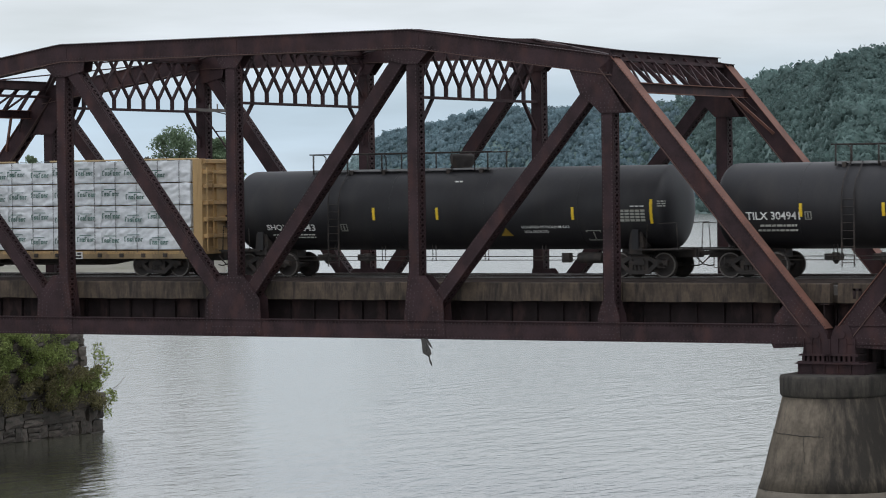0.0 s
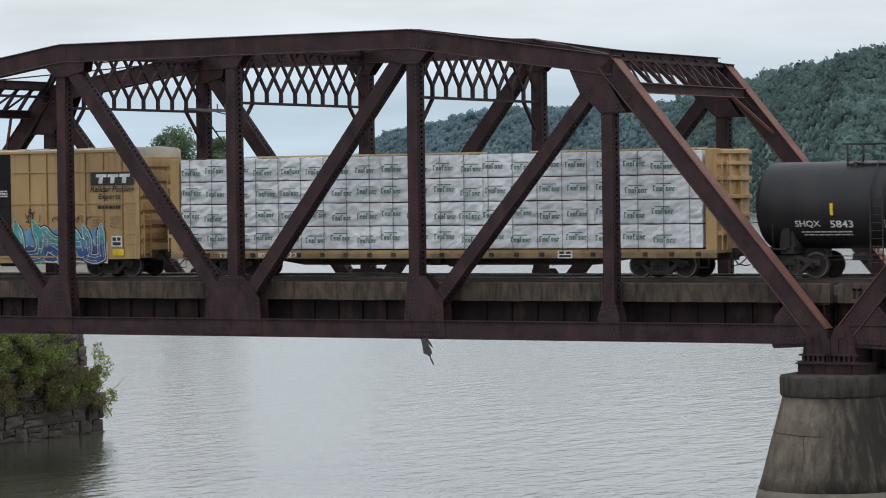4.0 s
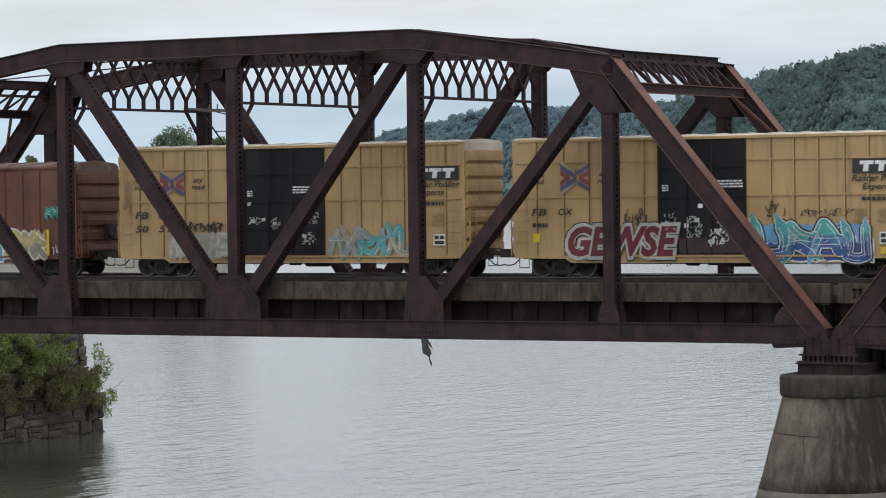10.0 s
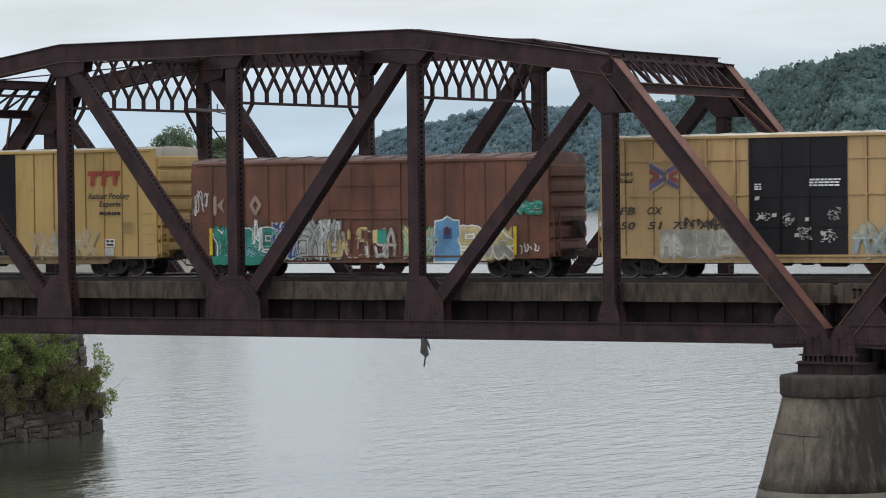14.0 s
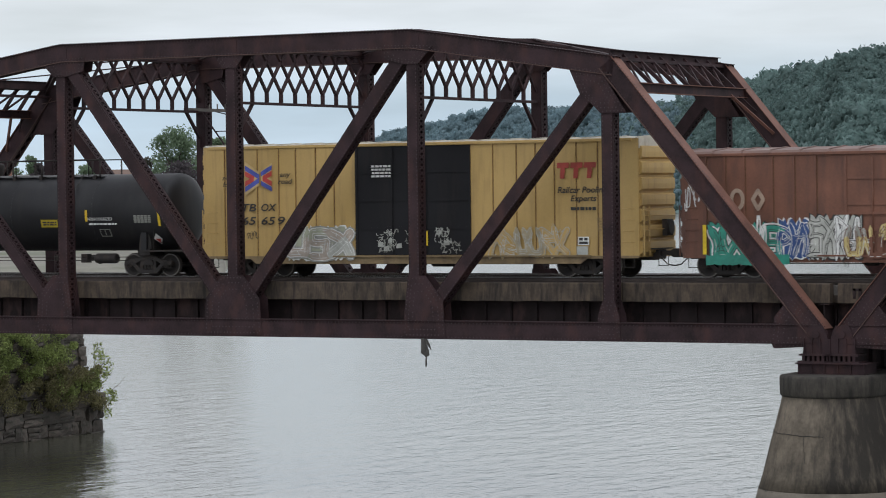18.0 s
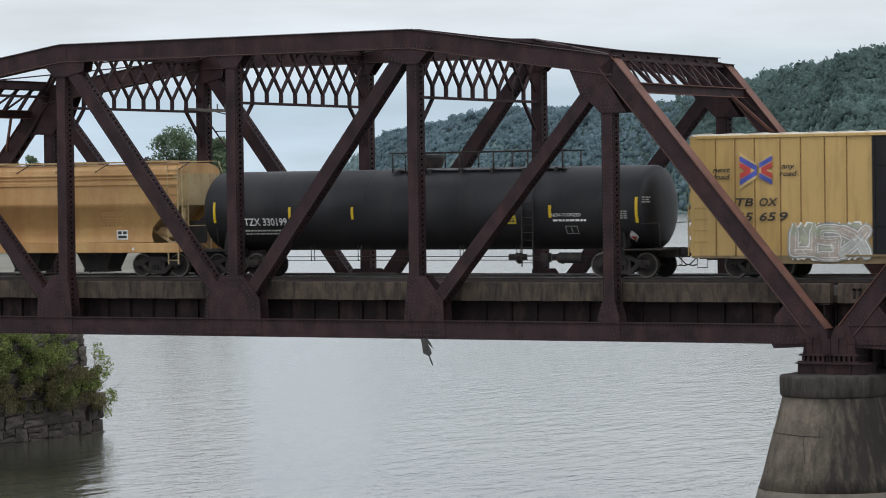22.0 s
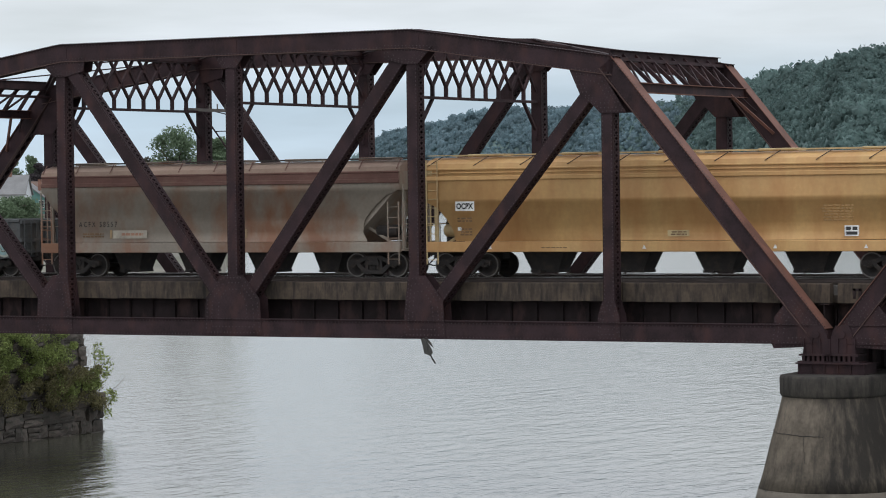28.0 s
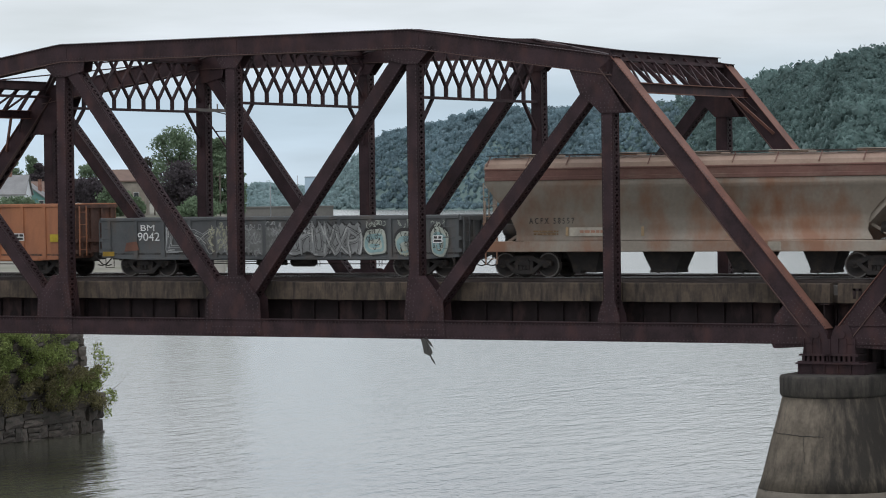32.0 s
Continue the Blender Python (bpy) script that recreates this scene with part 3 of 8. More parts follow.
def bracing():
    """Sway frames between the trusses, portals at the ends and the top laterals."""
    b = thing("overhead_bracing", "dark steel lattice sway frames and laterals between the trusses", "bridge bracing", kind="structure")
    ya, yb = YN + DEEP, YN + WIDE
    for n in range(2, 5):
        x = node_x(n)
        zt, zl = top_z(n) - 0.32, top_z(n) - 2.46
        fr = Shape()
        for dx in (-0.14, 0.14):
            fr.beam((x + dx, ya, zt), (x + dx, yb, zt), 0.1, 0.16)
        fr.beam((x, ya, zl), (x, yb, zl), 0.2, 0.1)
        sway = part("sway_frame", fr, STEEL, b)
        k = 9
        step = (yb - ya) / k
        zj = zl + 0.42
        for i in range(-1, k + 2):
            for d in (1, -1):
                y0, y1, z0, z1 = ya + step * i, ya + step * (i + d * 1.35), zj, zt - 0.05
                if max(y0, y1) <= ya + 0.01 or min(y0, y1) >= yb - 0.01:
                    continue
                lt = Shape()
                if y0 < ya or y0 > yb:
                    f = ((ya if y0 < ya else yb) - y0) / (y1 - y0)
                    y0, z0 = y0 + (y1 - y0) * f, z0 + (z1 - z0) * f
                if y1 < ya or y1 > yb:
                    f = ((ya if y1 < ya else yb) - y0) / (y1 - y0)
                    y1, z1 = y0 + (y1 - y0) * f, z0 + (z1 - z0) * f
                lt.beam((x, y0, z0), (x, y1, z1), 0.1, 0.10, (1, 0, 0))
                part("lattice_bar", lt, STEEL, sway)
            if 0 < i < k:
                lt = Shape()
                lt.beam((x, ya + step * i, zl), (x, ya + step * i, zj + 0.08), 0.1, 0.14, (1, 0, 0))
                part("lattice_stub", lt, STEEL, sway)
        for yk, s in ((ya, 1), (yb, -1)):
            br = Shape()
            br.beam((x, yk, zl - 1.15), (x, yk + s * 1.05, zl), 0.1, 0.12, (1, 0, 0))
            br.beam((x, yk + s * 0.02, zl - 1.5), (x, yk + s * 0.02, zl - 1.0), 0.16, 0.1, (1, 0, 0))
            part("knee_brace", br, STEEL, sway)
    # portals in the plane of the end posts
    for sgn, n in ((1, 1), (-1, 5)):
        slope = Vector((sgn * (P + 0.1), 0, -(Z_U1 + 1.72))).normalized()
        out = (slope.z, 0, -slope.x)
        top, low = Vector((node_x(n) - sgn * 0.12, 0, Z_U1 + 0.06)), Vector((node_x(n) + sgn * 0.98, 0, 6.9))
        fr = Shape()
        fr.box(top.x - 0.03, top.x + 0.03, ya, yb, Z_U1 - 0.1, Z_U1 + 0.2)
        fr.box(top.x - 0.14, top.x + 0.16, ya, yb, Z_U1 + 0.2, Z_U1 + 0.225)
        fr.box(top.x - 0.14, top.x + 0.16, ya, yb, Z_U1 - 0.125, Z_U1 - 0.1)
        portal = part("portal_frame", fr, STEEL, b)
        fr = Shape()
        fr.box(low.x - 0.02, low.x + 0.02, ya, yb, low.z - 0.26, low.z + 0.05)
        part("portal_beam", fr, STEEL, portal)
        fr = Shape()
        fr.box(low.x - 0.16, low.x + 0.14, ya, yb, low.z + 0.05, low.z + 0.08)
        fr.box(low.x - 0.16, low.x + 0.14, ya, yb, low.z - 0.285, low.z - 0.26)
        part("portal_flange", fr, RUST_STEEL, portal)
        k = 9
        step = (yb - ya) / k
        for i in range(k):
            y0 = ya + step * i
            lt = Shape()
            lt.beam((top.x, y0, top.z), (low.x, y0 + 0.25, low.z), 0.09, 0.14, out)
            part("lattice_bar", lt, STEEL, portal)
            if i < k - 1:
                lt = Shape()
                lt.beam((top.x, y0 + step + 0.25, top.z - 0.05), (low.x, y0 + 0.25, low.z), 0.09, 0.06, out)
                part("lattice_bar", lt, STEEL, portal)
        for yk, s in ((yb, -1),):
            kb = Shape()
            kb.beam((low.x, yk + s * 1.25, low.z - 0.2), (low.x + slope.x * 1.9, yk + s * 0.05, low.z - 0.2 + slope.z * 1.9), 0.08, 0.1, out)
            part("knee_brace", kb, RUST_STEEL, portal)
            kb = Shape()
            kb.beam((low.x, yk + s * 0.5, low.z - 0.2), (low.x + slope.x * 0.8, yk + s * 0.05, low.z - 0.2 + slope.z * 0.8), 0.06, 0.06, out)
            part("knee_brace", kb, STEEL, portal)
    # top laterals
    for n in range(1, 5):
        xa, xb = node_x(n), node_x(n + 1)
        za, zb = top_z(n) + 0.02, top_z(n + 1) + 0.02
        for y0, y1 in ((ya, yb), (yb, ya)):
            s = Shape()
            for dz in (0, -0.3):
                s.beam((xa, y0, za + dz), (xb, y1, zb + dz), 0.16, 0.05)
            part("top_lateral", s, STEEL, b)
    # a plank arm with pegs and a thin stay on one far post
    s = Shape()
    s.beam((-26.0, 7.7, 6.82), (-23.3, 7.7, 6.68), 0.1, 0.13)
    for k in range(3):
        s.box(-24.75 + 0.4 * k, -24.71 + 0.4 * k, 7.68, 7.72, 6.8, 7.0)
    part("plank_arm", s, TIMBER_GREY, b, "grey weathered plank arm with pegs")
    s = Shape()
    s.beam((-25.2, 7.75, 6.75), (-23.6, 7.75, 4.75), 0.05, 0.05)
    s.beam((-24.45, 7.75, 5.86), (-23.4, 7.75, 5.86), 0.04, 0.04)
    s.beam((-24.5, 7.75, 6.7), (-23.3, 7.75, 6.42), 0.04, 0.04)
    part("stay", s, STEEL, b)
    for n in (1, 2, 3, 4, 5):
        s = Shape()
        s.beam((node_x(n), ya, top_z(n) - 0.1), (node_x(n), yb, top_z(n) - 0.1), 0.3, 0.12)
        s.beam((node_x(n), ya, top_z(n) - 0.42), (node_x(n), yb, top_z(n) - 0.42), 0.3, 0.1)
        part("top_strut", s, STEEL, b)
    return b


brace = bracing()
NEXT = 6 * P + 0.95
for whole in (near_truss, far_truss, brace):
    copy_thing(whole, Matrix.Translation((NEXT, 0, 0)))


def build_pier(cx, label):
    p = thing("bridge_pier", label, "bridge pier", "piers", "structure")
    y0, y1 = -1.75, 8.45
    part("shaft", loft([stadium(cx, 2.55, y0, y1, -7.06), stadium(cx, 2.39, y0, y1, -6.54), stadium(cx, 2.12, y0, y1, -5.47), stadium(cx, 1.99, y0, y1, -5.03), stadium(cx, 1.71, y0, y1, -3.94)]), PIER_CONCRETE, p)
    part("plinth", loft([stadium(cx, 3.1, y0, y1, -9.0), stadium(cx, 2.64, y0, y1, -7.35), stadium(cx, 2.565, y0, y1, -7.075), stadium(cx, 2.5, y0, y1, -7.055)]), PLINTH_CONCRETE, p, "paler bare concrete footing")
    part("cap", loft([stadium(cx, 1.66, y0, y1, -3.95), stadium(cx, 1.73, y0, y1, -3.93), stadium(cx, 1.79, y0, y1, -3.85), stadium(cx, 1.80, y0, y1, -3.30), stadium(cx, 1.76, y0, y1, -3.22), stadium(cx, 1.6, y0, y1, -3.2)]), CAP_CONCRETE, p)
    crack = Shape()

    def hair(t0, t1, z0, z1, thick, seed, n=30):
        """A crack that wanders over the shaft between two bearings and heights."""
        pts, rs = [], []
        for k in range(n):
            u = k / (n - 1)
            t = t0 + (t1 - t0) * u + 0.03 * noise.noise(Vector((u * 7, seed, 2)))
            z = z0 + (z1 - z0) * u + 0.06 * noise.noise(Vector((u * 9, seed, 0))) + 0.03 * noise.noise(Vector((u * 31, seed, 0)))
            r = 1.71 + (-3.94 - z) * 0.268
            pts.append((cx + r * math.cos(t), y0 + r * math.sin(t), z))
            rs.append(thick * (0.45 + 0.9 * abs(noise.noise(Vector((k * 0.45, seed, 5))))))
        crack.tube(pts, rs, 5)
    hair(3.0, 4.95, -5.08, -5.2, 0.015, 1, 44)
    hair(4.6, 4.68, -5.2, -6.1, 0.01, 4)
    hair(3.3, 4.2, -7.04, -7.09, 0.02, 6)
    part("crack", crack, ink("crack_black", (0.02, 0.018, 0.016)), p)
    for y in (YN, YN + WIDE):
        s = Shape()
        for ya in (y - 0.25, y + 0.1, y + 0.5, y + 0.75):
            s.box(cx - 1.12, cx + 1.3, ya, ya + 0.03, -3.2, -2.83)
            s.box(cx - 1.12, cx + 1.3, ya - 0.08, ya + 0.11, -3.27, -3.19)
        for k in range(6):
            s.box(cx - 1.12 + 0.48 * k, cx - 1.09 + 0.48 * k, y - 0.3, y + 0.8, -3.19, -2.84)
        s.box(cx - 1.2, cx + 1.38, y - 0.35, y + 0.85, -2.85, -2.81)
        part("grillage", s, STEEL, p)
    return p


def end_beams():
    """Deep cross girders over the pier, where the two spans meet."""
    for x in (X0 - 0.35, X0 + 1.0):
        g = thing("end_floor_beam", "deep dark steel cross girder standing on the pier", "girder", "end beams", "structure")
        s = Shape()
        s.box(x - 0.015, x + 0.015, YN + DEEP + 0.1, YN + WIDE - 0.1, -3.1, -2.0)
        part("web", s, DARK_STEEL, g)
        for z in (-3.19, -2.0):
            s = Shape()
            s.box(x - 0.2, x + 0.2, YN + DEEP + 0.1, YN + WIDE - 0.1, z, z + 0.09)
            part("flange", s, DARK_STEEL, g)
        for k in range(8):
            s = Shape()
            y = YN + DEEP + 0.5 + 1.1 * k
            s.box(x - 0.12, x + 0.12, y - 0.02, y + 0.02, -3.1, -2.0)
            part("stiffener", s, DARK_STEEL, g)


end_beams()
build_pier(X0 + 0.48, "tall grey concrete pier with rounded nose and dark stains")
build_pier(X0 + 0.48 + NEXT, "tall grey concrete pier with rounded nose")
# ---- banks, woods and hills ----
def build_bank():
    """The low land behind the stone abutment, and the sloping shore further off."""
    shore = [Vector((-41.6, -16, 0)), Vector((-41.6, 20.2, 0))] + [bearing(px, d) for px, d in ((105, 165), (60, 300), (40, 480))] + [bearing(-1500, 480), Vector((-230, -60, 0)), Vector((-120, -40, 0))]
    s = Shape()
    k = len(shore)
    top, foot = [], []
    for i, p in enumerate(shore):
        d = (shore[(i + 1) % k] - shore[i - 1]).normalized()
        out = Vector((-d.y, d.x, 0)) * (0.1 if i < 2 else 7.0)
        top.append((p.x, p.y, -0.6))
        foot.append((p.x + out.x, p.y + out.y, WATER_Z - 2))
    s.add(top + foot, [tuple(range(k))] + [(i, (i + 1) % k, k + (i + 1) % k, k + i) for i in range(k)])
    tagged(new("ground", s.mesh("ground", GROUND)), "gravelly river bank with patches of grass", "ground", kind="structure")
    # the shore in the distance, rising to the town
    g = Shape()
    us = [-2200 + 130 * i for i in range(19)] + [330, 370, 395, 410]
    ds = [400, 430, 470, 520, 600, 700, 850, 1100, 1600, 2300]
    zs = [-12, -8.6, -5.6, -3.6, -1.6, -0.6, 0.0, 0.3, 0.5, 0.5]
    n = len(ds)
    pts = []
    for u in us:
        for d, z in zip(ds, zs):
            edge = 10.0 if u == us[-1] else 0.0
            pts.append(bearing(u + 30 * (d - 400) / 1900, d, z - edge + 0.5 * noise.noise(Vector((u * 0.01, d * 0.02, 0)))))
    g.add(pts, [(i * n + j, (i + 1) * n + j, (i + 1) * n + j + 1, i * n + j + 1) for i in range(len(us) - 1) for j in range(n - 1)], True)
    tagged(new("ground", g.mesh("ground", GROUND)), "far gravel shore rising to the town", "ground", kind="structure")


build_bank()

RIDGE = [(380, 352), (430, 330), (470, 314), (520, 322), (560, 330), (600, 306), (640, 262), (665, 236), (700, 222), (750, 213), (800, 201), (850, 193), (900, 186), (960, 183),
         (1000, 180), (1100, 176), (1200, 166), (1290, 148), (1325, 136), (1400, 119), (1440, 101), (1500, 88), (1540, 78), (1568, 80), (1700, 70), (1900, 90), (2300, 150), (2800, 250)]


def ridge_row(px):
    for (a, ya), (b, yb) in zip(RIDGE, RIDGE[1:]):
        if a <= px <= b:
            return ya + (yb - ya) * (px - a) / (b - a)
    return 340


def shore_dist(px):
    t = min(1, max(0, (px - 600) / 900.0))
    return 2500 - 1350 * t if px > 560 else 2500


def ridge_dist(px):
    t = min(1, max(0, (px - 600) / 900.0))
    return shore_dist(px) + 330 - 60 * t


def hill_point(px, v):
    """v: 0 at the shore, 1 on the ridge, past 1 behind it."""
    d = shore_dist(px) + (ridge_dist(px) - shore_dist(px)) * v
    horizon = 354.7 - 0.0130 * px
    h = (horizon - ridge_row(px)) / 5438.0 * ridge_dist(px) + EYE.z - WATER_Z
    lift = math.sin(max(0.0, min(v, 1)) * math.pi / 2) ** 0.9 if v <= 1 else max(0.0, 1 - (v - 1) * 0.8)
    p = bearing(px, d, 0)
    bump = noise.noise(Vector((p.x * 0.012, p.y * 0.012, 3.1))) * 5.0 * max(0.0, min(1, v * 2)) * (1 if v < 0.85 else 0.2)
    return Vector((p.x, p.y, WATER_Z + 0.5 + max(0.0, h * lift - 9.2 * min(1, h / 30) + bump)))


def build_hills():
    s = Shape()
    us, vs = [380 + 20 * i for i in range(122)], [-0.05, 0.0, 0.08, 0.16, 0.25, 0.35, 0.45, 0.55, 0.65, 0.75, 0.85, 0.93, 1.0, 1.2, 1.6, 2.2]
    n = len(vs)
    s.add([hill_point(u, v) - Vector((0, 0, 4 if v < 0 else 0)) for u in us for v in vs],
          [(i * n + j, i * n + j + 1, (i + 1) * n + j + 1, (i + 1) * n + j) for i in range(len(us) - 1) for j in range(n - 1)], True)
    tagged(new("hill", s.mesh("hill", HILL_SOIL)), "long wooded ridge across the river", "hill", kind="structure")


build_hills()


def lump(rng, seg=7, rings=5):
    """The ragged middle of a tree crown of unit size, as vertex and face arrays."""
    vs, fs = [(0, 0, 0.9)], []
    for i in range(1, rings):
        ph = math.pi * i / rings
        for k in range(seg):
            t = 2 * math.pi * (k + 0.5 * (i % 2)) / seg
            r = rng.uniform(0.7, 1.2)
            vs.append((math.sin(ph) * math.cos(t) * r, math.sin(ph) * math.sin(t) * r, math.cos(ph) * rng.uniform(0.65, 1.18)))
    vs.append((0, 0, -0.8))
    for k in range(seg):
        fs.append((0, 1 + k, 1 + (k + 1) % seg))
        fs.append((len(vs) - 1, 1 + (rings - 2) * seg + (k + 1) % seg, 1 + (rings - 2) * seg + k))
    for i in range(rings - 2):
        for k in range(seg):
            a, b = 1 + i * seg + k, 1 + i * seg + (k + 1) % seg
            fs.append((a, a + seg, b + seg, b))
    return np.array(vs), fs


def crowd(name, spots, material, label, category, seed=3, tufts=0, leaf=0.2):
    """Many crowns joined into one stuff object, each a ragged middle wrapped in leaf tufts; spots: (place, radius, height)."""
    rng = random.Random(seed)
    nr = np.random.RandomState(seed)
    kinds = [lump(rng) for _ in range(9)]
    V, F, n = [], [], 0
    for c, r, h in spots:
        vs, fs = kinds[rng.randrange(9)]
        a = rng.uniform(0, 6.28)
        m = np.array(((math.cos(a) * r, -math.sin(a) * r, 0), (math.sin(a) * r, math.cos(a) * r, 0), (0, 0, h)))
        V.append((vs * 0.74) @ m.T + np.array(c))
        F += [tuple(i + n for i in f) for f in fs]
        n += len(vs)
        if tufts:
            d = nr.normal(size=(tufts, 3))
            d[:, 2] = np.abs(d[:, 2]) * 0.9 - 0.15
            d /= np.linalg.norm(d, axis=1)[:, None]
            p = np.array(c) + d * np.array((r, r, h)) * nr.uniform(0.62, 1.02, (tufts, 1))
            u = nr.normal(size=(tufts, 3)) * (r * leaf)
            w = nr.normal(size=(tufts, 3)) * (r * leaf)
            V.append(np.stack((p - u, p + w, p + u, p - w * 0.8), 1).reshape(-1, 3))
            F += [(n + 4 * k, n + 4 * k + 1, n + 4 * k + 2, n + 4 * k + 3) for k in range(tufts)]
            n += 4 * tufts
    me = bpy.data.meshes.new(name)
    me.from_pydata(np.concatenate(V).tolist(), [], F)
    me.polygons.foreach_set("use_smooth", [True] * len(F))
    me.materials.append(material)
    return tagged(new(name, me), label, category, kind="stuff")


def plant_hills():
    rng = random.Random(11)
    woods = ([], [], [])
    for i in range(15500):
        px = rng.uniform(400, 1640) if rng.random() < 0.95 else rng.uniform(1640, 2750)
        ridge = i % 6 == 0
        v = rng.uniform(0.9, 1.0) if ridge else rng.random() ** 0.8 * 1.05
        p = hill_point(px, v)
        # stands of tall and of low trees
        stand = noise.noise(Vector((p.x * 0.011, p.y * 0.011, 8.0)))
        r = max(1.2, rng.lognormvariate(0.62, 0.26) * (1.0 + 0.5 * stand))
        h = r * rng.uniform(1.0, 1.4)
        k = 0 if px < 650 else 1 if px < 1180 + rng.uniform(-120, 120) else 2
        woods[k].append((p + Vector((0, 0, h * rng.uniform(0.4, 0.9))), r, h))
    # the further wood gets the leaf colour with more painted haze
    crowd("forest", woods[2], HILL_LEAF, "dense green deciduous forest on the hillside, faint haze in its leaf colour", "forest", 3, 30, 0.165)
    crowd("forest", woods[1], MID_LEAF, "dense forest on the distant ridge, blue-green from painted haze", "forest", 4, 24, 0.175)
    crowd("forest", woods[0], FAR_LEAF, "treeline on the far shore, paled by painted haze", "forest", 5, 20, 0.175)


plant_hills()


# ---- the stone abutment with its shrubs ----
def build_abutment():
    a = thing("stone_abutment", "old grey ashlar stone abutment overgrown with shrubs", "abutment", kind="structure")
    core = Shape()
    core.box(-60, -40.35, -14, 20.9, -10, -6.55)
    core.box(-60, -40.5, -14, 20.0, -6.55, -4.6)
    core.box(-60, -40.6, -14, 19.5, -4.6, -0.7)
    part("core", core, STONE, a)
    rng = random.Random(17)
    meshes = []
    for k in range(14):
        # a roughly squared block with a hewn, uneven face
        s = Shape()
        n = 4
        corner = [(rng.uniform(-0.07, 0.07), rng.uniform(-0.08, 0.08)) for _ in range(4)]
        vs = []
        for i in range(n):
            for j in range(n):
                u, w = i / (n - 1), j / (n - 1)
                dy = sum(c[0] * q for c, q in zip(corner, ((1 - u) * (1 - w), u * (1 - w), (1 - u) * w, u * w)))
                dz = sum(c[1] * q for c, q in zip(corner, ((1 - u) * (1 - w), u * (1 - w), (1 - u) * w, u * w)))
                rim = i in (0, n - 1) or j in (0, n - 1)
                vs.append(((0.17 if rim else 0.24) + rng.uniform(-0.05, 0.05), (u - 0.5) * 0.98 + dy + rng.uniform(-0.02, 0.02), (w - 0.5) * 0.97 + dz + rng.uniform(-0.03, 0.03)))
        fs = [(i * n + j, (i + 1) * n + j, (i + 1) * n + j + 1, i * n + j + 1) for i in range(n - 1) for j in range(n - 1)]
        edge = [i * n for i in range(n)] + [(n - 1) * n + j for j in range(1, n)] + [i * n + n - 1 for i in range(n - 2, -1, -1)] + [j for j in range(n - 2, 0, -1)]
        m0 = len(vs)
        vs += [(-0.25, vs[e][1], vs[e][2]) for e in edge]
        q = len(edge)
        fs += [(edge[i], m0 + i, m0 + (i + 1) % q, edge[(i + 1) % q]) for i in range(q)]
        s.add(vs, fs)
        meshes.append(s.mesh("stone", STONE))

    def lay(x, y, z, w, h, turn=0.0):
        ob = part("stone", meshes[rng.randrange(14)], None, a)
        ob.matrix_basis = (Matrix.Translation((x, y, z)) @ Matrix.Rotation(turn + rng.uniform(-0.07, 0.07), 4, "Z") @ Matrix.Rotation(rng.uniform(-0.05, 0.05), 4, "X")
                           @ Matrix.Diagonal((1.0, w * rng.uniform(0.97, 1.04), h * rng.uniform(0.95, 1.06), 1)))
    z = -8.7
    while z < -2.2:
        h = rng.uniform(0.36, 0.66)
        base = z < -6.6
        y, y_end = (6.5, 20.95) if base else (9.0, 20.6 - (z + 6.6) * 0.42) if z < -4.6 else (9.0, 19.75)
        xf = -40.12 if base else -40.35
        while y < y_end - 0.2:
            w = min(rng.uniform(0.4, 1.5), y_end - y)
            out = xf + rng.uniform(-0.1, 0.08)
            if rng.random() < 0.3:
                cut = rng.uniform(0.35, 0.65)
                lay(out, y + w / 2, z + h * cut / 2, w, h * cut)
                lay(out + rng.uniform(-0.05, 0.05), y + w / 2, z + h * (1 + cut) / 2, w, h * (1 - cut))
            else:
                lay(out, y + w / 2, z + h / 2 + rng.uniform(-0.03, 0.03), w, h)
            y += w
        # the return along the far end
        x = xf - 0.2
        while x > -43:
            w = rng.uniform(0.6, 1.2)
            lay(x - w / 2, y_end - 0.25, z + h / 2, w, h, math.pi / 2)
            x -= w
        z += h
    return a


build_abutment()


def leaf_cloud(name, spots, size, material, seed, parent=None):
    """Leaves as small bent quads: spots are (centre, spread, number)."""
    rng = np.random.RandomState(seed)
    P = []
    for c, r, num in spots:
        d = rng.normal(size=(num, 3))
        d /= np.linalg.norm(d, axis=1)[:, None]
        P.append(np.array(c) + d * np.array(r) * (rng.uniform(0.2, 1.1, (num, 1)) ** 0.5))
    q = np.concatenate(P)
    n = len(q)
    u = rng.normal(size=(n, 3))
    u /= np.linalg.norm(u, axis=1)[:, None]
    w = np.cross(u, rng.normal(size=(n, 3)))
    w /= np.linalg.norm(w, axis=1)[:, None] + 1e-9
    s = size * rng.uniform(0.6, 1.3, (n, 1))
    k = np.cross(u, w) * s * 0.25
    V = np.stack((q - u * s, q + w * s * 0.5 + k, q + u * s, q - w * s * 0.5 + k), 1).reshape(-1, 3)
    F = [f for i in range(0, 4 * n, 4) for f in ((i, i + 1, i + 2), (i, i + 2, i + 3))]
    me = bpy.data.meshes.new(name)
    me.from_pydata(V.tolist(), [], F)
    me.materials.append(material)
    ob = new(name, me)
    if parent is not None:
        ob.parent = parent
    return ob


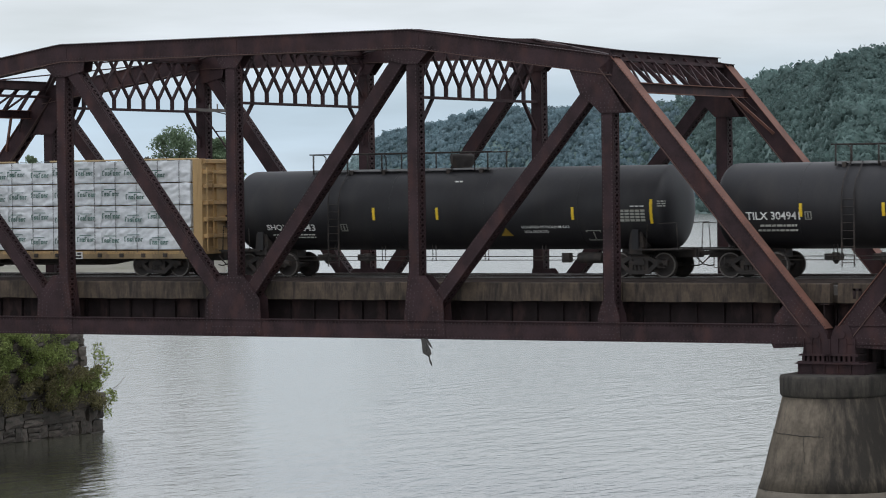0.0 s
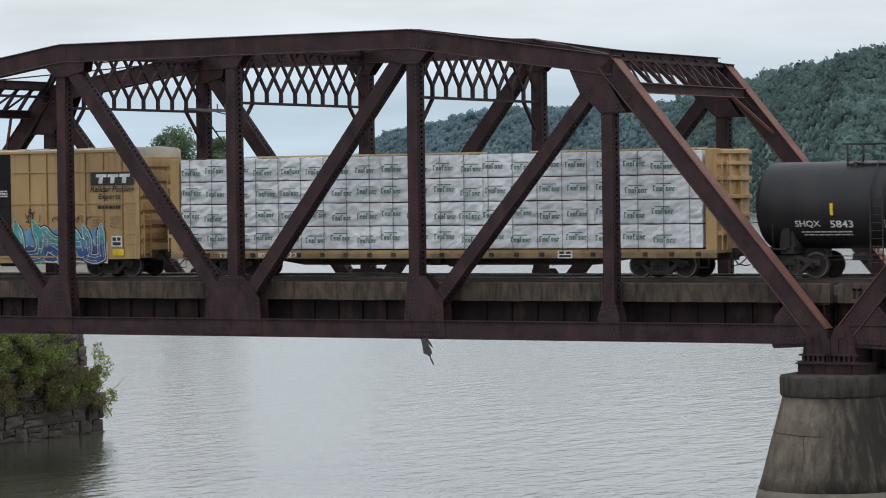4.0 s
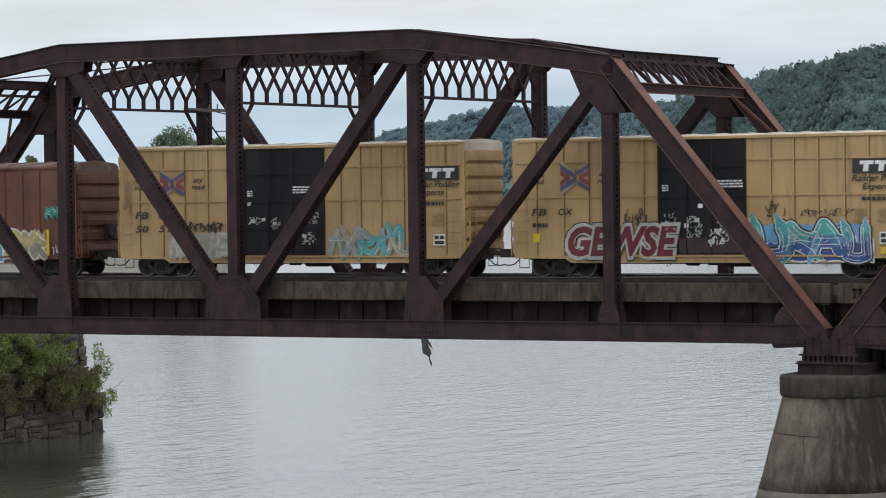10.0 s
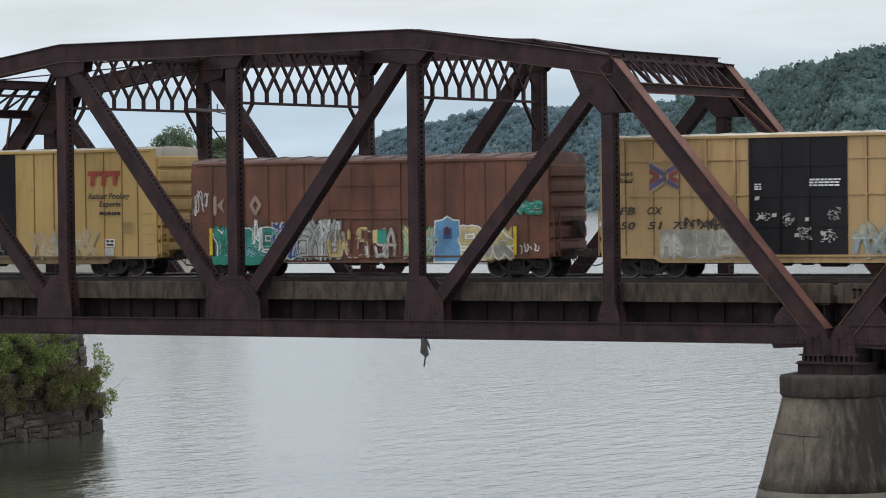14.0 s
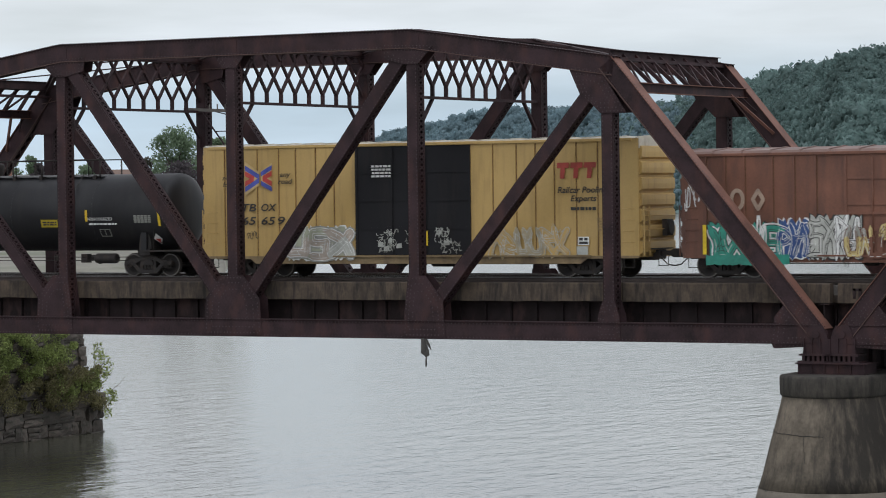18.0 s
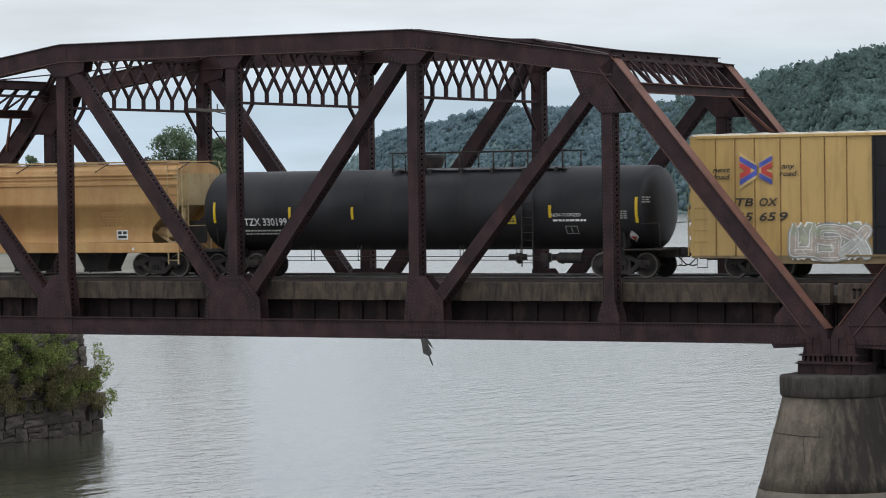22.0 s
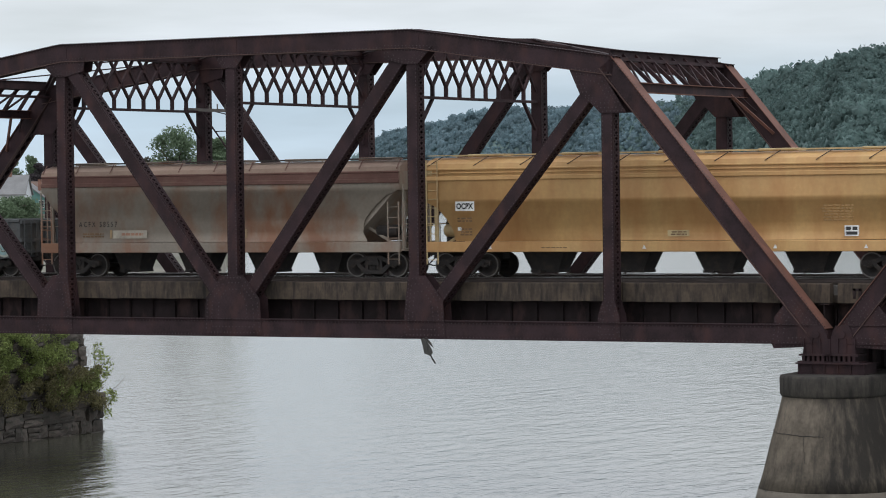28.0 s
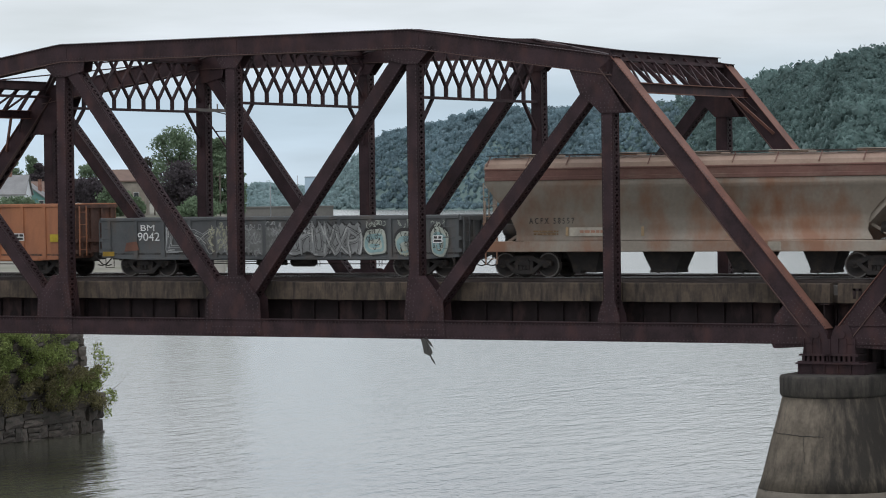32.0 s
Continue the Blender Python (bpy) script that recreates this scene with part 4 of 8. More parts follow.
def build_shrubs():
    rng = random.Random(23)
    for label, material, seed, zones in (
            ("leafy green shrub growing out of the stone abutment", BUSH_LEAF, 1, [(12.0, 18.0, -5.2, -3.0, 0.55, 46), (16.5, 20.4, -6.3, -5.1, 0.45, 22)]),
            ("half-dry vines hanging over the stone abutment", DRY_LEAF, 2, [(11.5, 20.3, -6.7, -4.7, 0.5, 50)])):
        sh = thing("shrub", label, "shrub", "shrubs on the abutment")
        spots = []
        for y0, y1, z0, z1, r, n in zones:
            for _ in range(n):
                y, z = rng.uniform(y0, y1), rng.uniform(z0, z1)
                rr = r * rng.uniform(0.5, 1.1)
                spots.append(((-39.7 + rng.uniform(-0.5, 0.35), y, z), (rr * 0.7, rr, rr * 0.75), 240))
        crown = leaf_cloud("crown", spots, 0.06, material, seed, sh)
        crown["kind"] = "stuff"
        for k in range(14):
            st = Shape()
            c, r, _ = spots[k * len(spots) // 14]
            st.tube([(-40.6, c[1] - 0.3, c[2] - 1.0), (-40.2, c[1] - 0.1, c[2] - 0.4), (c[0], c[1], c[2]), (c[0] + 0.3, c[1] + 0.3, c[2] + 0.5)], [0.04, 0.03, 0.02, 0.008], 5)
            part("branch", st, BARK, sh)
    tw = thing("shrub", "sparse sprig with a bare curved twig on the wall", "shrub", "shrubs on the abutment")
    s = Shape()
    s.tube([(-40.2, 20.7, -6.5), (-40.1, 21.6, -6.2), (-40.2, 22.5, -5.9), (-40.2, 23.2, -5.42)], [0.025, 0.018, 0.012, 0.006], 5)
    part("twig", s, BARK, tw)
    leaf_cloud("crown", [((-40.0, 20.9, -5.0), (0.4, 0.6, 0.7), 200), ((-40.0, 21.4, -6.45), (0.35, 0.45, 0.4), 170), ((-40.0, 20.5, -4.2), (0.3, 0.4, 0.5), 90), ((-40.0, 21.2, -7.2), (0.2, 0.3, 0.3), 50)], 0.085, BUSH_LEAF, 9, tw)["kind"] = "stuff"


build_shrubs()


# ---- the town on the far bank ----
UNDER_GREY = mat("dark_rubber_and_iron", (0.03, 0.03, 0.03), 0.8, 0, 0.2, 2, 10, 0.1)
TOWN = 700.0


def lift(px, y, dist):
    """Height of a thing at that bearing and distance, its elevation y counted downwards in 1/5438 radians."""
    return EYE.z + (354.7 - 0.0130 * px - y) / 5438.0 * dist


def build_tree(px, top, base, half_px, dist, leaf, label, seed, n=26, leaves=110, size=0.34):
    rng = random.Random(seed)
    t = thing("tree", label, "tree", "trees of the town")
    b = bearing(px, dist, lift(px, base, dist) - 1.0)
    zt, w = lift(px, top, dist), half_px * dist / 5438.0
    hgt = zt - b.z
    s = Shape()
    trunk = [b + Vector((rng.uniform(-0.3, 0.3) * k, 0, hgt * 0.16 * k)) for k in range(5)]
    s.tube(trunk, [0.5, 0.42, 0.34, 0.24, 0.12], 7)
    for k in range(7):
        o = trunk[1 + k % 3]
        a = rng.uniform(0, 6.28)
        e = o + Vector((math.cos(a) * w * 0.6, math.sin(a) * w * 0.6, hgt * rng.uniform(0.2, 0.45)))
        s.tube([o, (o + e) / 2 + Vector((0, 0, 0.6)), e], [0.22, 0.15, 0.06], 5)
    part("trunk", s, BARK, t)
    spots = []
    cz = b.z + hgt * 0.5
    for _ in range(int(n * 2.4)):
        a, rr = rng.uniform(0, 6.28), rng.random() ** 0.45
        u = rng.uniform(-1, 1)
        prof = max(0.15, 1 - u * u) ** (0.5 if u > 0 else 0.28)
        c = (b.x + math.cos(a) * rr * w * 0.8 * prof, b.y + math.sin(a) * rr * w * 0.8 * prof, cz + u * hgt * 0.44)
        r = max(0.9, w * rng.uniform(0.2, 0.38))
        spots.append((c, (r, r, r * 0.75), leaves))
    leaf_cloud("crown", spots, size, leaf, seed, t)["kind"] = "stuff"
    return t


def build_town():
    build_tree(312, 222, 378, 52, TOWN, TREE_LEAF, "tall broad green maple behind the houses", 1, 40, 120)
    build_tree(322, 288, 380, 46, TOWN - 30, PURPLE_LEAF, "dark copper beech with dense rounded crown", 2, 30, 120)
    build_tree(388, 240, 380, 34, TOWN - 10, TREE_LEAF, "tall green tree beside a utility pole", 3, 44, 120)
    build_tree(160, 290, 378, 34, TOWN, TREE_LEAF, "green tree with pointed crown", 4, 22, 100)
    build_tree(158, 318, 378, 44, TOWN - 25, PURPLE_LEAF, "low broad dark red-leaved tree", 5, 34, 130)
    build_tree(202, 330, 380, 32, TOWN - 30, TREE_LEAF, "small green garden tree", 6, 26, 120)
    build_tree(60, 274, 370, 24, TOWN + 30, TREE_LEAF, "green tree rising behind the house roofs", 7, 22, 100)
    build_tree(72, 286, 370, 17, TOWN + 15, PURPLE_LEAF, "dark red-leaved tree behind the houses", 8, 18, 100)
    build_tree(20, 280, 370, 26, TOWN + 40, TREE_LEAF, "green tree rising behind the house roofs", 9, 20, 100)
    build_tree(-60, 270, 370, 40, TOWN + 30, TREE_LEAF, "green tree rising behind the house roofs", 10, 20, 100)
    build_tree(425, 300, 374, 15, TOWN + 60, TREE_LEAF, "dark conifer at the end of the bank", 12, 16, 90)
    build_tree(262, 255, 370, 16, TOWN + 5, leaf_mat("thin_pale_leaves", (0.11, 0.105, 0.08)), "thin half-bare pale tree behind houses", 13, 12, 40)
    build_tree(236, 345, 380, 22, TOWN - 40, TREE_LEAF, "low green hedge tree", 14, 16, 90)
    build_tree(30, 354, 386, 50, TOWN - 60, TREE_LEAF, "low green hedge tree", 16, 22, 110)
    build_tree(350, 355, 380, 45, TOWN - 45, TREE_LEAF, "low green hedge tree", 15, 24, 90)

    def house(px0, px1, eave, ridge, base, dist, deep, wall, roof, label, gable=False):
        """A house with a pitched roof; gable: its gable end faces the river."""
        h = thing("house", label, "house", "houses of the town")
        p0 = bearing(px0, dist)
        w = (px1 - px0) * dist / 5438.0
        m = Matrix.Translation((p0.x, p0.y, 0)) @ Matrix.Rotation(YAW, 4, "Z")
        ze, zr, zb = lift(px0, eave, dist), lift(px0, ridge, dist), lift(px0, base, dist) - 1
        s = Shape()
        s.box(0, w, 0, deep, zb, ze, m)
        if gable:
            s.prism([(0, ze), (w, ze), (w / 2, zr)], 0.02, deep, m)
        else:
            s.prism([(0, ze), (deep, ze), (deep / 2, zr)], 0, w, m @ Matrix.Rotation(math.pi / 2, 4, "Z") @ Matrix.Translation((0, -w, 0)))
        part("wall", s, wall, h)
        r = Shape()
        t = 0.25
        if gable:
            for a, b in (((-0.5, ze - 0.4), (w / 2, zr + 0.1)), ((w + 0.5, ze - 0.4), (w / 2, zr + 0.1))):
                r.prism([a, b, (b[0], b[1] + t), (a[0], a[1] + t)], -0.5, deep + 0.5, m)
        else:
            mm = m @ Matrix.Rotation(math.pi / 2, 4, "Z") @ Matrix.Translation((0, -w, 0))
            for a, b in (((-0.5, ze - 0.3), (deep / 2, zr + 0.1)), ((deep + 0.5, ze - 0.3), (deep / 2, zr + 0.1))):
                r.prism([a, b, (b[0], b[1] + t), (a[0], a[1] + t)], -0.4, w + 0.4, mm)
        part("roof", r, roof, h)
        n = max(1, int(w / 2.6))
        for k in range(n):
            x = w * (k + 0.5) / n
            f = Shape()
            zc = (ze + zb) / 2 + 0.8
            f.box(x - 0.6, x + 0.6, -0.06, 0.0, zc - 0.85, zc + 0.85, m)
            win = part("window", f, ink("window_trim_white", (0.6, 0.6, 0.58)), h)
            g = Shape()
            g.box(x - 0.5, x + 0.5, -0.075, -0.061, zc - 0.75, zc + 0.75, m)
            part("pane", g, ink("dark_window_glass", (0.03, 0.035, 0.04)), win)
        c = Shape()
        c.box(w * 0.7, w * 0.7 + 0.8, deep * 0.45, deep * 0.45 + 0.8, zr - 1.5, zr + 1.2, m)
        part("chimney", c, ink("chimney_brick", (0.2, 0.1, 0.07)), h)
        return h
    grey_roof = mat("grey_shingle_roof", (0.2, 0.2, 0.2), 0.9, 0, 0.2, 0.5, 4, 0.3)
    brown_roof = mat("brown_shingle_roof", (0.15, 0.1, 0.08), 0.9, 0, 0.2, 0.5, 4, 0.3)
    white_wall = mat("white_siding", (0.62, 0.64, 0.66), 0.7, 0, 0.1, 0.5, 6, 0.1)
    teal_wall = mat("teal_siding", (0.10, 0.22, 0.20), 0.7, 0, 0.1, 0.5, 6, 0.1)
    stone_wall = mat("beige_stone_wall", (0.26, 0.23, 0.19), 0.9, 0, 0.3, 0.5, 3, 0.4)
    house(-70, 44, 345, 314, 372, TOWN - 45, 12, white_wall, grey_roof, "white house with long grey shingle roof")
    house(8, 88, 357, 328, 372, TOWN - 20, 10, teal_wall, grey_roof, "teal-sided house with white-trimmed gable", True)
    house(50, 90, 340, 324, 372, TOWN + 5, 10, ink("brick_wall", (0.24, 0.13, 0.09)), brown_roof, "brick house with brown roof and chimney")
    house(197, 258, 320, 303, 380, TOWN - 20, 10, stone_wall, brown_roof, "old pale stone house with low brown roof")
    house(-180, -70, 340, 310, 372, TOWN - 10, 12, white_wall, brown_roof, "white house with brown roof")
    # poles
    for px, top, base, d in ((391, 306, 376, TOWN - 40), (480, 326, 372, 900.0), (528, 311, 372, 1100.0), (275, 310, 372, TOWN - 20)):
        s = Shape()
        b = bearing(px, d, lift(px, base, d) - 2)
        s.tube([b, (b.x, b.y, lift(px, top, d))], [0.16, 0.11], 8)
        p = tagged(new("utility_pole", s.mesh("utility_pole", BARK if d < 800 else ink("galvanised_mast", (0.25, 0.26, 0.27)))), "weathered upright pole standing on the shore", "pole", "poles")
        if d < 800:
            c = Shape()
            q = bearing(px, d, lift(px, top, d) - 0.8)
            c.beam(q - RIGHT * 1.2, q + RIGHT * 1.2, 0.12, 0.12)
            part("crossarm", c, BARK, p)
    # lock wall in the river
    s = Shape()
    d = 1250.0
    a = bearing(380, d)
    w = (590 - 380) * d / 5438.0
    m = Matrix.Translation((a.x, a.y, 0)) @ Matrix.Rotation(YAW, 4, "Z")
    zt = lift(500, 367.5, d)
    wall = thing("river_wall", "long grey concrete wall standing in the river", "wall", kind="structure")
    s.box(0, w, 0, 6, WATER_Z - 1, zt, m)
    grey_wall = mat("plain_river_wall_concrete", (0.13, 0.125, 0.115), 0.9, 0, 0.2, 0.1, 1.0, 0.2)
    part("wall", s, grey_wall, wall)
    s = Shape()
    s.box(-0.5, w + 0.3, -0.4, 6.3, zt, zt + 0.5, m)
    part("coping", s, grey_wall, wall)
    # pale tower block far away
    d = 2300.0
    a = bearing(541, d)
    w = 24 * d / 5438.0
    m = Matrix.Translation((a.x, a.y, 0)) @ Matrix.Rotation(YAW, 4, "Z")
    blk = thing("tower_block", "pale blue-grey building far beyond the trees", "building")
    s = Shape()
    s.box(0, w, 0, 9, 0, lift(541, 314, d), m)
    part("wall", s, mat("pale_blue_cladding", (0.36, 0.47, 0.56), 0.7, 0, 0.08, 0.1, 1, 0), blk)
    s = Shape()
    s.box(-0.3, w + 0.3, -0.3, 9.3, lift(541, 314, d), lift(541, 313, d), m)
    part("roof", s, grey_roof, blk)


build_town()


def build_van():
    """A delivery van that drives along the bank road; its origin is the middle of its front, on the road."""
    van = thing("delivery_van", "white delivery van with printed brown and green pictures", "van")
    L, W = 6.7, 2.2
    s = Shape()
    s.bevelled(-L, 0, 0, W, 0.45, 4.2, 0.12)
    part("body", s, ink("van_white", (0.7, 0.69, 0.64)), van)
    s = Shape()
    s.box(-0.02, 0.02, 0.25, W - 0.25, 1.9, 3.2)
    part("windscreen", s, ink("dark_window_glass", (0.03, 0.035, 0.04)), van)
    s = Shape()
    s.box(-L + 0.1, 0.08, -0.03, W + 0.03, 0.4, 0.62)
    part("bumper", s, UNDER_GREY, van)
    for x in (-1.2, -5.2):
        for y in (0.12, W - 0.12):
            w = Shape()
            w.lathe([(y - 0.13, 0.1), (y - 0.13, 0.36), (y - 0.09, 0.42), (y + 0.09, 0.42), (y + 0.13, 0.36), (y + 0.13, 0.1)], 16, "y", (x, 0, 0.42))
            part("wheel", w, UNDER_GREY, van)
    for k, (x, rx, rz, square) in enumerate(((-0.75, 0.42, 0.85, 0), (-2.15, 0.5, 0.62, 1), (-3.6, 0.42, 0.8, 0), (-4.85, 0.45, 0.95, 0), (-6.0, 0.38, 0.75, 0))):
        s = Shape()
        e = 0.25 if square else 0.9
        n = 16
        s.add([(x + rx * math.copysign(abs(math.cos(t)) ** e, math.cos(t)), -0.006, 2.85 + rz * math.copysign(abs(math.sin(t)) ** e, math.sin(t))) for t in (2 * math.pi * i / n for i in range(n))], [tuple(range(n))])
        pr = part("print", s, ink("brown_print", (0.34, 0.17, 0.11)) if k in (0, 1, 3) else ink("olive_print", (0.38, 0.33, 0.14)), van)
        s = Shape()
        s.add([(x + rx * 0.5 * math.cos(t), -0.01, 2.85 + rz * 0.55 * math.sin(t)) for t in (2 * math.pi * i / n for i in range(n))], [tuple(range(n))])
        part("print", s, ink("pale_print", (0.5, 0.38, 0.27)), pr)
    return van


van = build_van()


# ---- the rag under the bridge ----
def build_rag():
    rag = thing("hanging_rag", "tattered grey-green cloth strip hanging from the bottom chord", "rag", at=(-9.0, YN - 0.05, Z_BOT))
    cloth = mat("frayed_cloth", (0.065, 0.063, 0.058), 0.95, 0, 0.3, 6, 40, 0.3)

    def strip(name, pts, y, owner):
        s = Shape()
        s.prism(pts, y - 0.012, y + 0.012)
        return part(name, s, cloth, owner)
    strip("flap", [(-0.1, 0.02), (0.12, 0.02), (0.15, -0.2), (0.22, -0.42), (0.24, -0.6), (0.1, -0.68), (-0.02, -0.58), (-0.12, -0.52), (-0.08, -0.25)], 0.0, rag)
    strip("fold", [(-0.06, 0.02), (0.06, 0.02), (0.1, -0.35), (0.02, -0.5), (-0.09, -0.4)], -0.03, rag)
    side = strip("side_strip", [(0.02, 0.0), (0.1, 0.0), (0.13, -0.28), (0.1, -0.5), (0.04, -0.3)], 0.03, rag)
    side.matrix_basis = pose(0.03, 0, 0, 0, -22, 0)
    tail = strip("tail", [(-0.025, 0.0), (0.025, 0.0), (0.02, -0.14), (0.05, -0.26), (0.04, -0.42), (0.0, -0.36), (-0.03, -0.2)], 0.0, rag)
    tail.matrix_basis = pose(0.12, 0, -0.63)
    return rag, tail


rag, rag_tail = build_rag()
# ---- the train ----
YELLOW = mat("railcar_yellow_paint", (0.415, 0.272, 0.122), 0.55, 0, 0.16, 0.6, 14, 0.05, (0.15, 0.085, 0.045), 0.8, (4.5, 4.5, 0.45), stain_low=0.52, stain_high=0.82)
YELLOW_NEW = mat("fresh_yellow_paint", (0.47, 0.31, 0.108), 0.5, 0, 0.13, 0.5, 14, 0.04, (0.2, 0.12, 0.05), 0.65, (4.0, 4.0, 0.4), stain_low=0.52, stain_high=0.84)
END_YELLOW = mat("dirty_yellow_end", (0.4, 0.255, 0.11), 0.6, 0, 0.25, 1.5, 14, 0.1, (0.17, 0.1, 0.055), 0.6, (3.0, 3.0, 1.6), stain_low=0.5, stain_high=0.72)
BROWN = mat("boxcar_brown_paint", (0.158, 0.064, 0.038), 0.6, 0, 0.3, 0.8, 14, 0.08, (0.07, 0.032, 0.025), 0.8, (1.7, 1.7, 0.35), stain_low=0.46, stain_high=0.72)
BROWN_ROOF = mat("flaking_brown_roof", (0.15, 0.09, 0.075), 0.7, 0, 0.25, 0.8, 14, 0.1, (0.28, 0.25, 0.22), 0.8, (0.6, 1.5, 1.0), stain_low=0.55, stain_high=0.7)
BLACK = mat("black_tank_paint", (0.013, 0.0125, 0.0145), 0.5, 0, 0.25, 0.5, 12, 0.03, (0.028, 0.025, 0.024), 0.6, (1.2, 1.2, 0.25), spec=0.36)
DOOR_BLACK = mat("black_door_paint", (0.0075, 0.007, 0.009), 0.6, 0, 0.3, 0.8, 12, 0.05, (0.02, 0.016, 0.015), 0.6, (2.2, 2.2, 0.3), spec=0.3)
UNDER = mat("grimy_running_gear", (0.028, 0.0235, 0.0215), 0.8, 0, 0.4, 3, 25, 0.3, (0.07, 0.045, 0.03), 0.5, (3, 3, 3))
TREAD = mat("worn_wheel_rim", (0.14, 0.125, 0.115), 0.45, 0.4, 0.15, 3, 25, 0.0)
ROOF_WHITE = mat("galvanised_roof", (0.52, 0.48, 0.40), 0.55, 0.1, 0.2, 0.6, 10, 0.1, (0.25, 0.18, 0.11), 0.7, (0.8, 2.0, 1.0))
WRAP = mat("white_lumber_wrap", (0.66, 0.68, 0.70), 0.3, 0, 0.1, 3.5, 18, 1.0, (0.5, 0.52, 0.54), 0.4, (5.0, 5.0, 2.0), per_object=0.06, stain_low=0.5, stain_high=0.72)
GREEN_INK = mat("dark_green_print", (0.075, 0.145, 0.125), 0.6, 0, 0.4, 3, 20, 0)
STRAP = mat("dark_strapping", (0.06, 0.065, 0.065), 0.5, 0, 0.2, 2, 20, 0)
WOOD = mat("raw_lumber", (0.5, 0.36, 0.19), 0.7, 0, 0.25, 3, 30, 0.2)
HOPPER_TAN = mat("rust_streaked_tan_paint", (0.58, 0.355, 0.145), 0.55, 0, 0.2, 0.35, 8, 0.05, (0.40, 0.18, 0.06), 0.85, (0.7, 0.7, 0.25), stain_low=0.4, stain_high=0.7)
HOPPER_CREAM = mat("faded_cream_paint", (0.5, 0.38, 0.2), 0.6, 0, 0.2, 0.9, 10, 0.08, (0.25, 0.13, 0.055), 0.75, (1.5, 1.5, 0.4))
HOPPER_GREY = mat("rust_streaked_grey_paint", (0.28, 0.24, 0.195), 0.6, 0, 0.25, 0.3, 8, 0.05, (0.235, 0.105, 0.055), 0.9, (0.55, 0.55, 0.3), stain_low=0.45, stain_high=0.64)
HOPPER_RUST = mat("rusted_hopper_band", (0.125, 0.058, 0.045), 0.75, 0, 0.25, 0.8, 12, 0.1, (0.2, 0.14, 0.105), 0.5, (0.8, 0.8, 1.5))
HOPPER_DUSTY = mat("dusty_pinkish_roof_paint", (0.29, 0.205, 0.155), 0.75, 0, 0.22, 0.6, 12, 0.1, (0.17, 0.09, 0.065), 0.6, (0.8, 0.8, 1.2))
GOND_GREY = mat("worn_dark_grey_paint", (0.082, 0.086, 0.088), 0.65, 0, 0.25, 0.8, 12, 0.1, (0.12, 0.085, 0.06), 0.6, (1.5, 1.5, 0.5))
GOND_ORANGE = mat("faded_orange_paint", (0.36, 0.145, 0.07), 0.62, 0, 0.18, 0.8, 12, 0.08, (0.19, 0.08, 0.05), 0.7, (1.4, 1.4, 0.3))
GOND_END = mat("rusted_gondola_end", (0.085, 0.042, 0.03), 0.8, 0, 0.35, 1.2, 12, 0.2, (0.2, 0.085, 0.05), 0.6, (1.5, 1.5, 1.0))
YSTRIPE = mat("yellow_reflective_strip", (0.68, 0.46, 0.02), 0.4, 0, 0.08, 3, 20, 0)
W_INK, K_INK = ink("white_paint", (0.66, 0.66, 0.64)), ink("black_paint", (0.025, 0.023, 0.022))


def text_shape(body, box, shear=0.0, bold=0.0, wrap=None, y=0.0):
    """Letters of the built-in font fitted into box (x0, x1, z0, z1), facing -y."""
    cu = bpy.data.curves.new("letters", "FONT")
    cu.body, cu.size, cu.shear, cu.offset, cu.resolution_u, cu.align_x = body, 1.0, shear, bold, 3, "CENTER"
    ob = bpy.data.objects.new("letters", cu)
    scene.collection.objects.link(ob)
    dg = bpy.context.evaluated_depsgraph_get()
    me = bpy.data.meshes.new_from_object(ob.evaluated_get(dg))
    co = [v.co.copy() for v in me.vertices]
    fs = [tuple(p.vertices) for p in me.polygons]
    bpy.data.objects.remove(ob)
    bpy.data.curves.remove(cu)
    bpy.data.meshes.remove(me)
    xa, xb = min(c.x for c in co), max(c.x for c in co)
    za, zb = min(c.y for c in co), max(c.y for c in co)
    x0, x1, z0, z1 = box
    s = Shape()
    pts = [(x0 + (c.x - xa) / (xb - xa) * (x1 - x0), z0 + (c.y - za) / (zb - za) * (z1 - z0)) for c in co]
    s.add([(a, (y if wrap is None else wrap(b)), b) for a, b in pts], fs)
    return s


def lettering(owner, body, box, material, y, shear=0.0, bold=0.0, wrap=None):
    return part("lettering", text_shape(body, box, shear, bold, wrap, y), material, owner)


def bars(owner, x0, x1, z0, z1, rows, material, y, wrap=None, seed=1, name="lettering"):
    """Writing too small to read: rows of short bars."""
    rng = random.Random(seed)
    s = Shape()
    h = (z1 - z0) / (rows * 1.7)
    for r in range(rows):
        z = z1 - (r + 0.5) * (z1 - z0) / rows
        x = x0 + rng.uniform(0, 0.1) * (x1 - x0)
        while x < x1 - 0.02:
            w = min(x1 - x, rng.uniform(0.08, 0.22))
            yy = y if wrap is None else wrap(z)
            s.add([(x, yy, z - h / 2), (x + w, yy, z - h / 2), (x + w, yy, z + h / 2), (x, yy, z + h / 2)], [(0, 1, 2, 3)])
            x += w + 0.035
    ob = part(name, s, material, owner)
    ob["kind"] = "stuff"
    return ob


def flat_poly(owner, pts, material, y, name="decal"):
    s = Shape()
    s.add([(x, y, z) for x, z in pts], [tuple(range(len(pts)))])
    return part(name, s, material, owner)


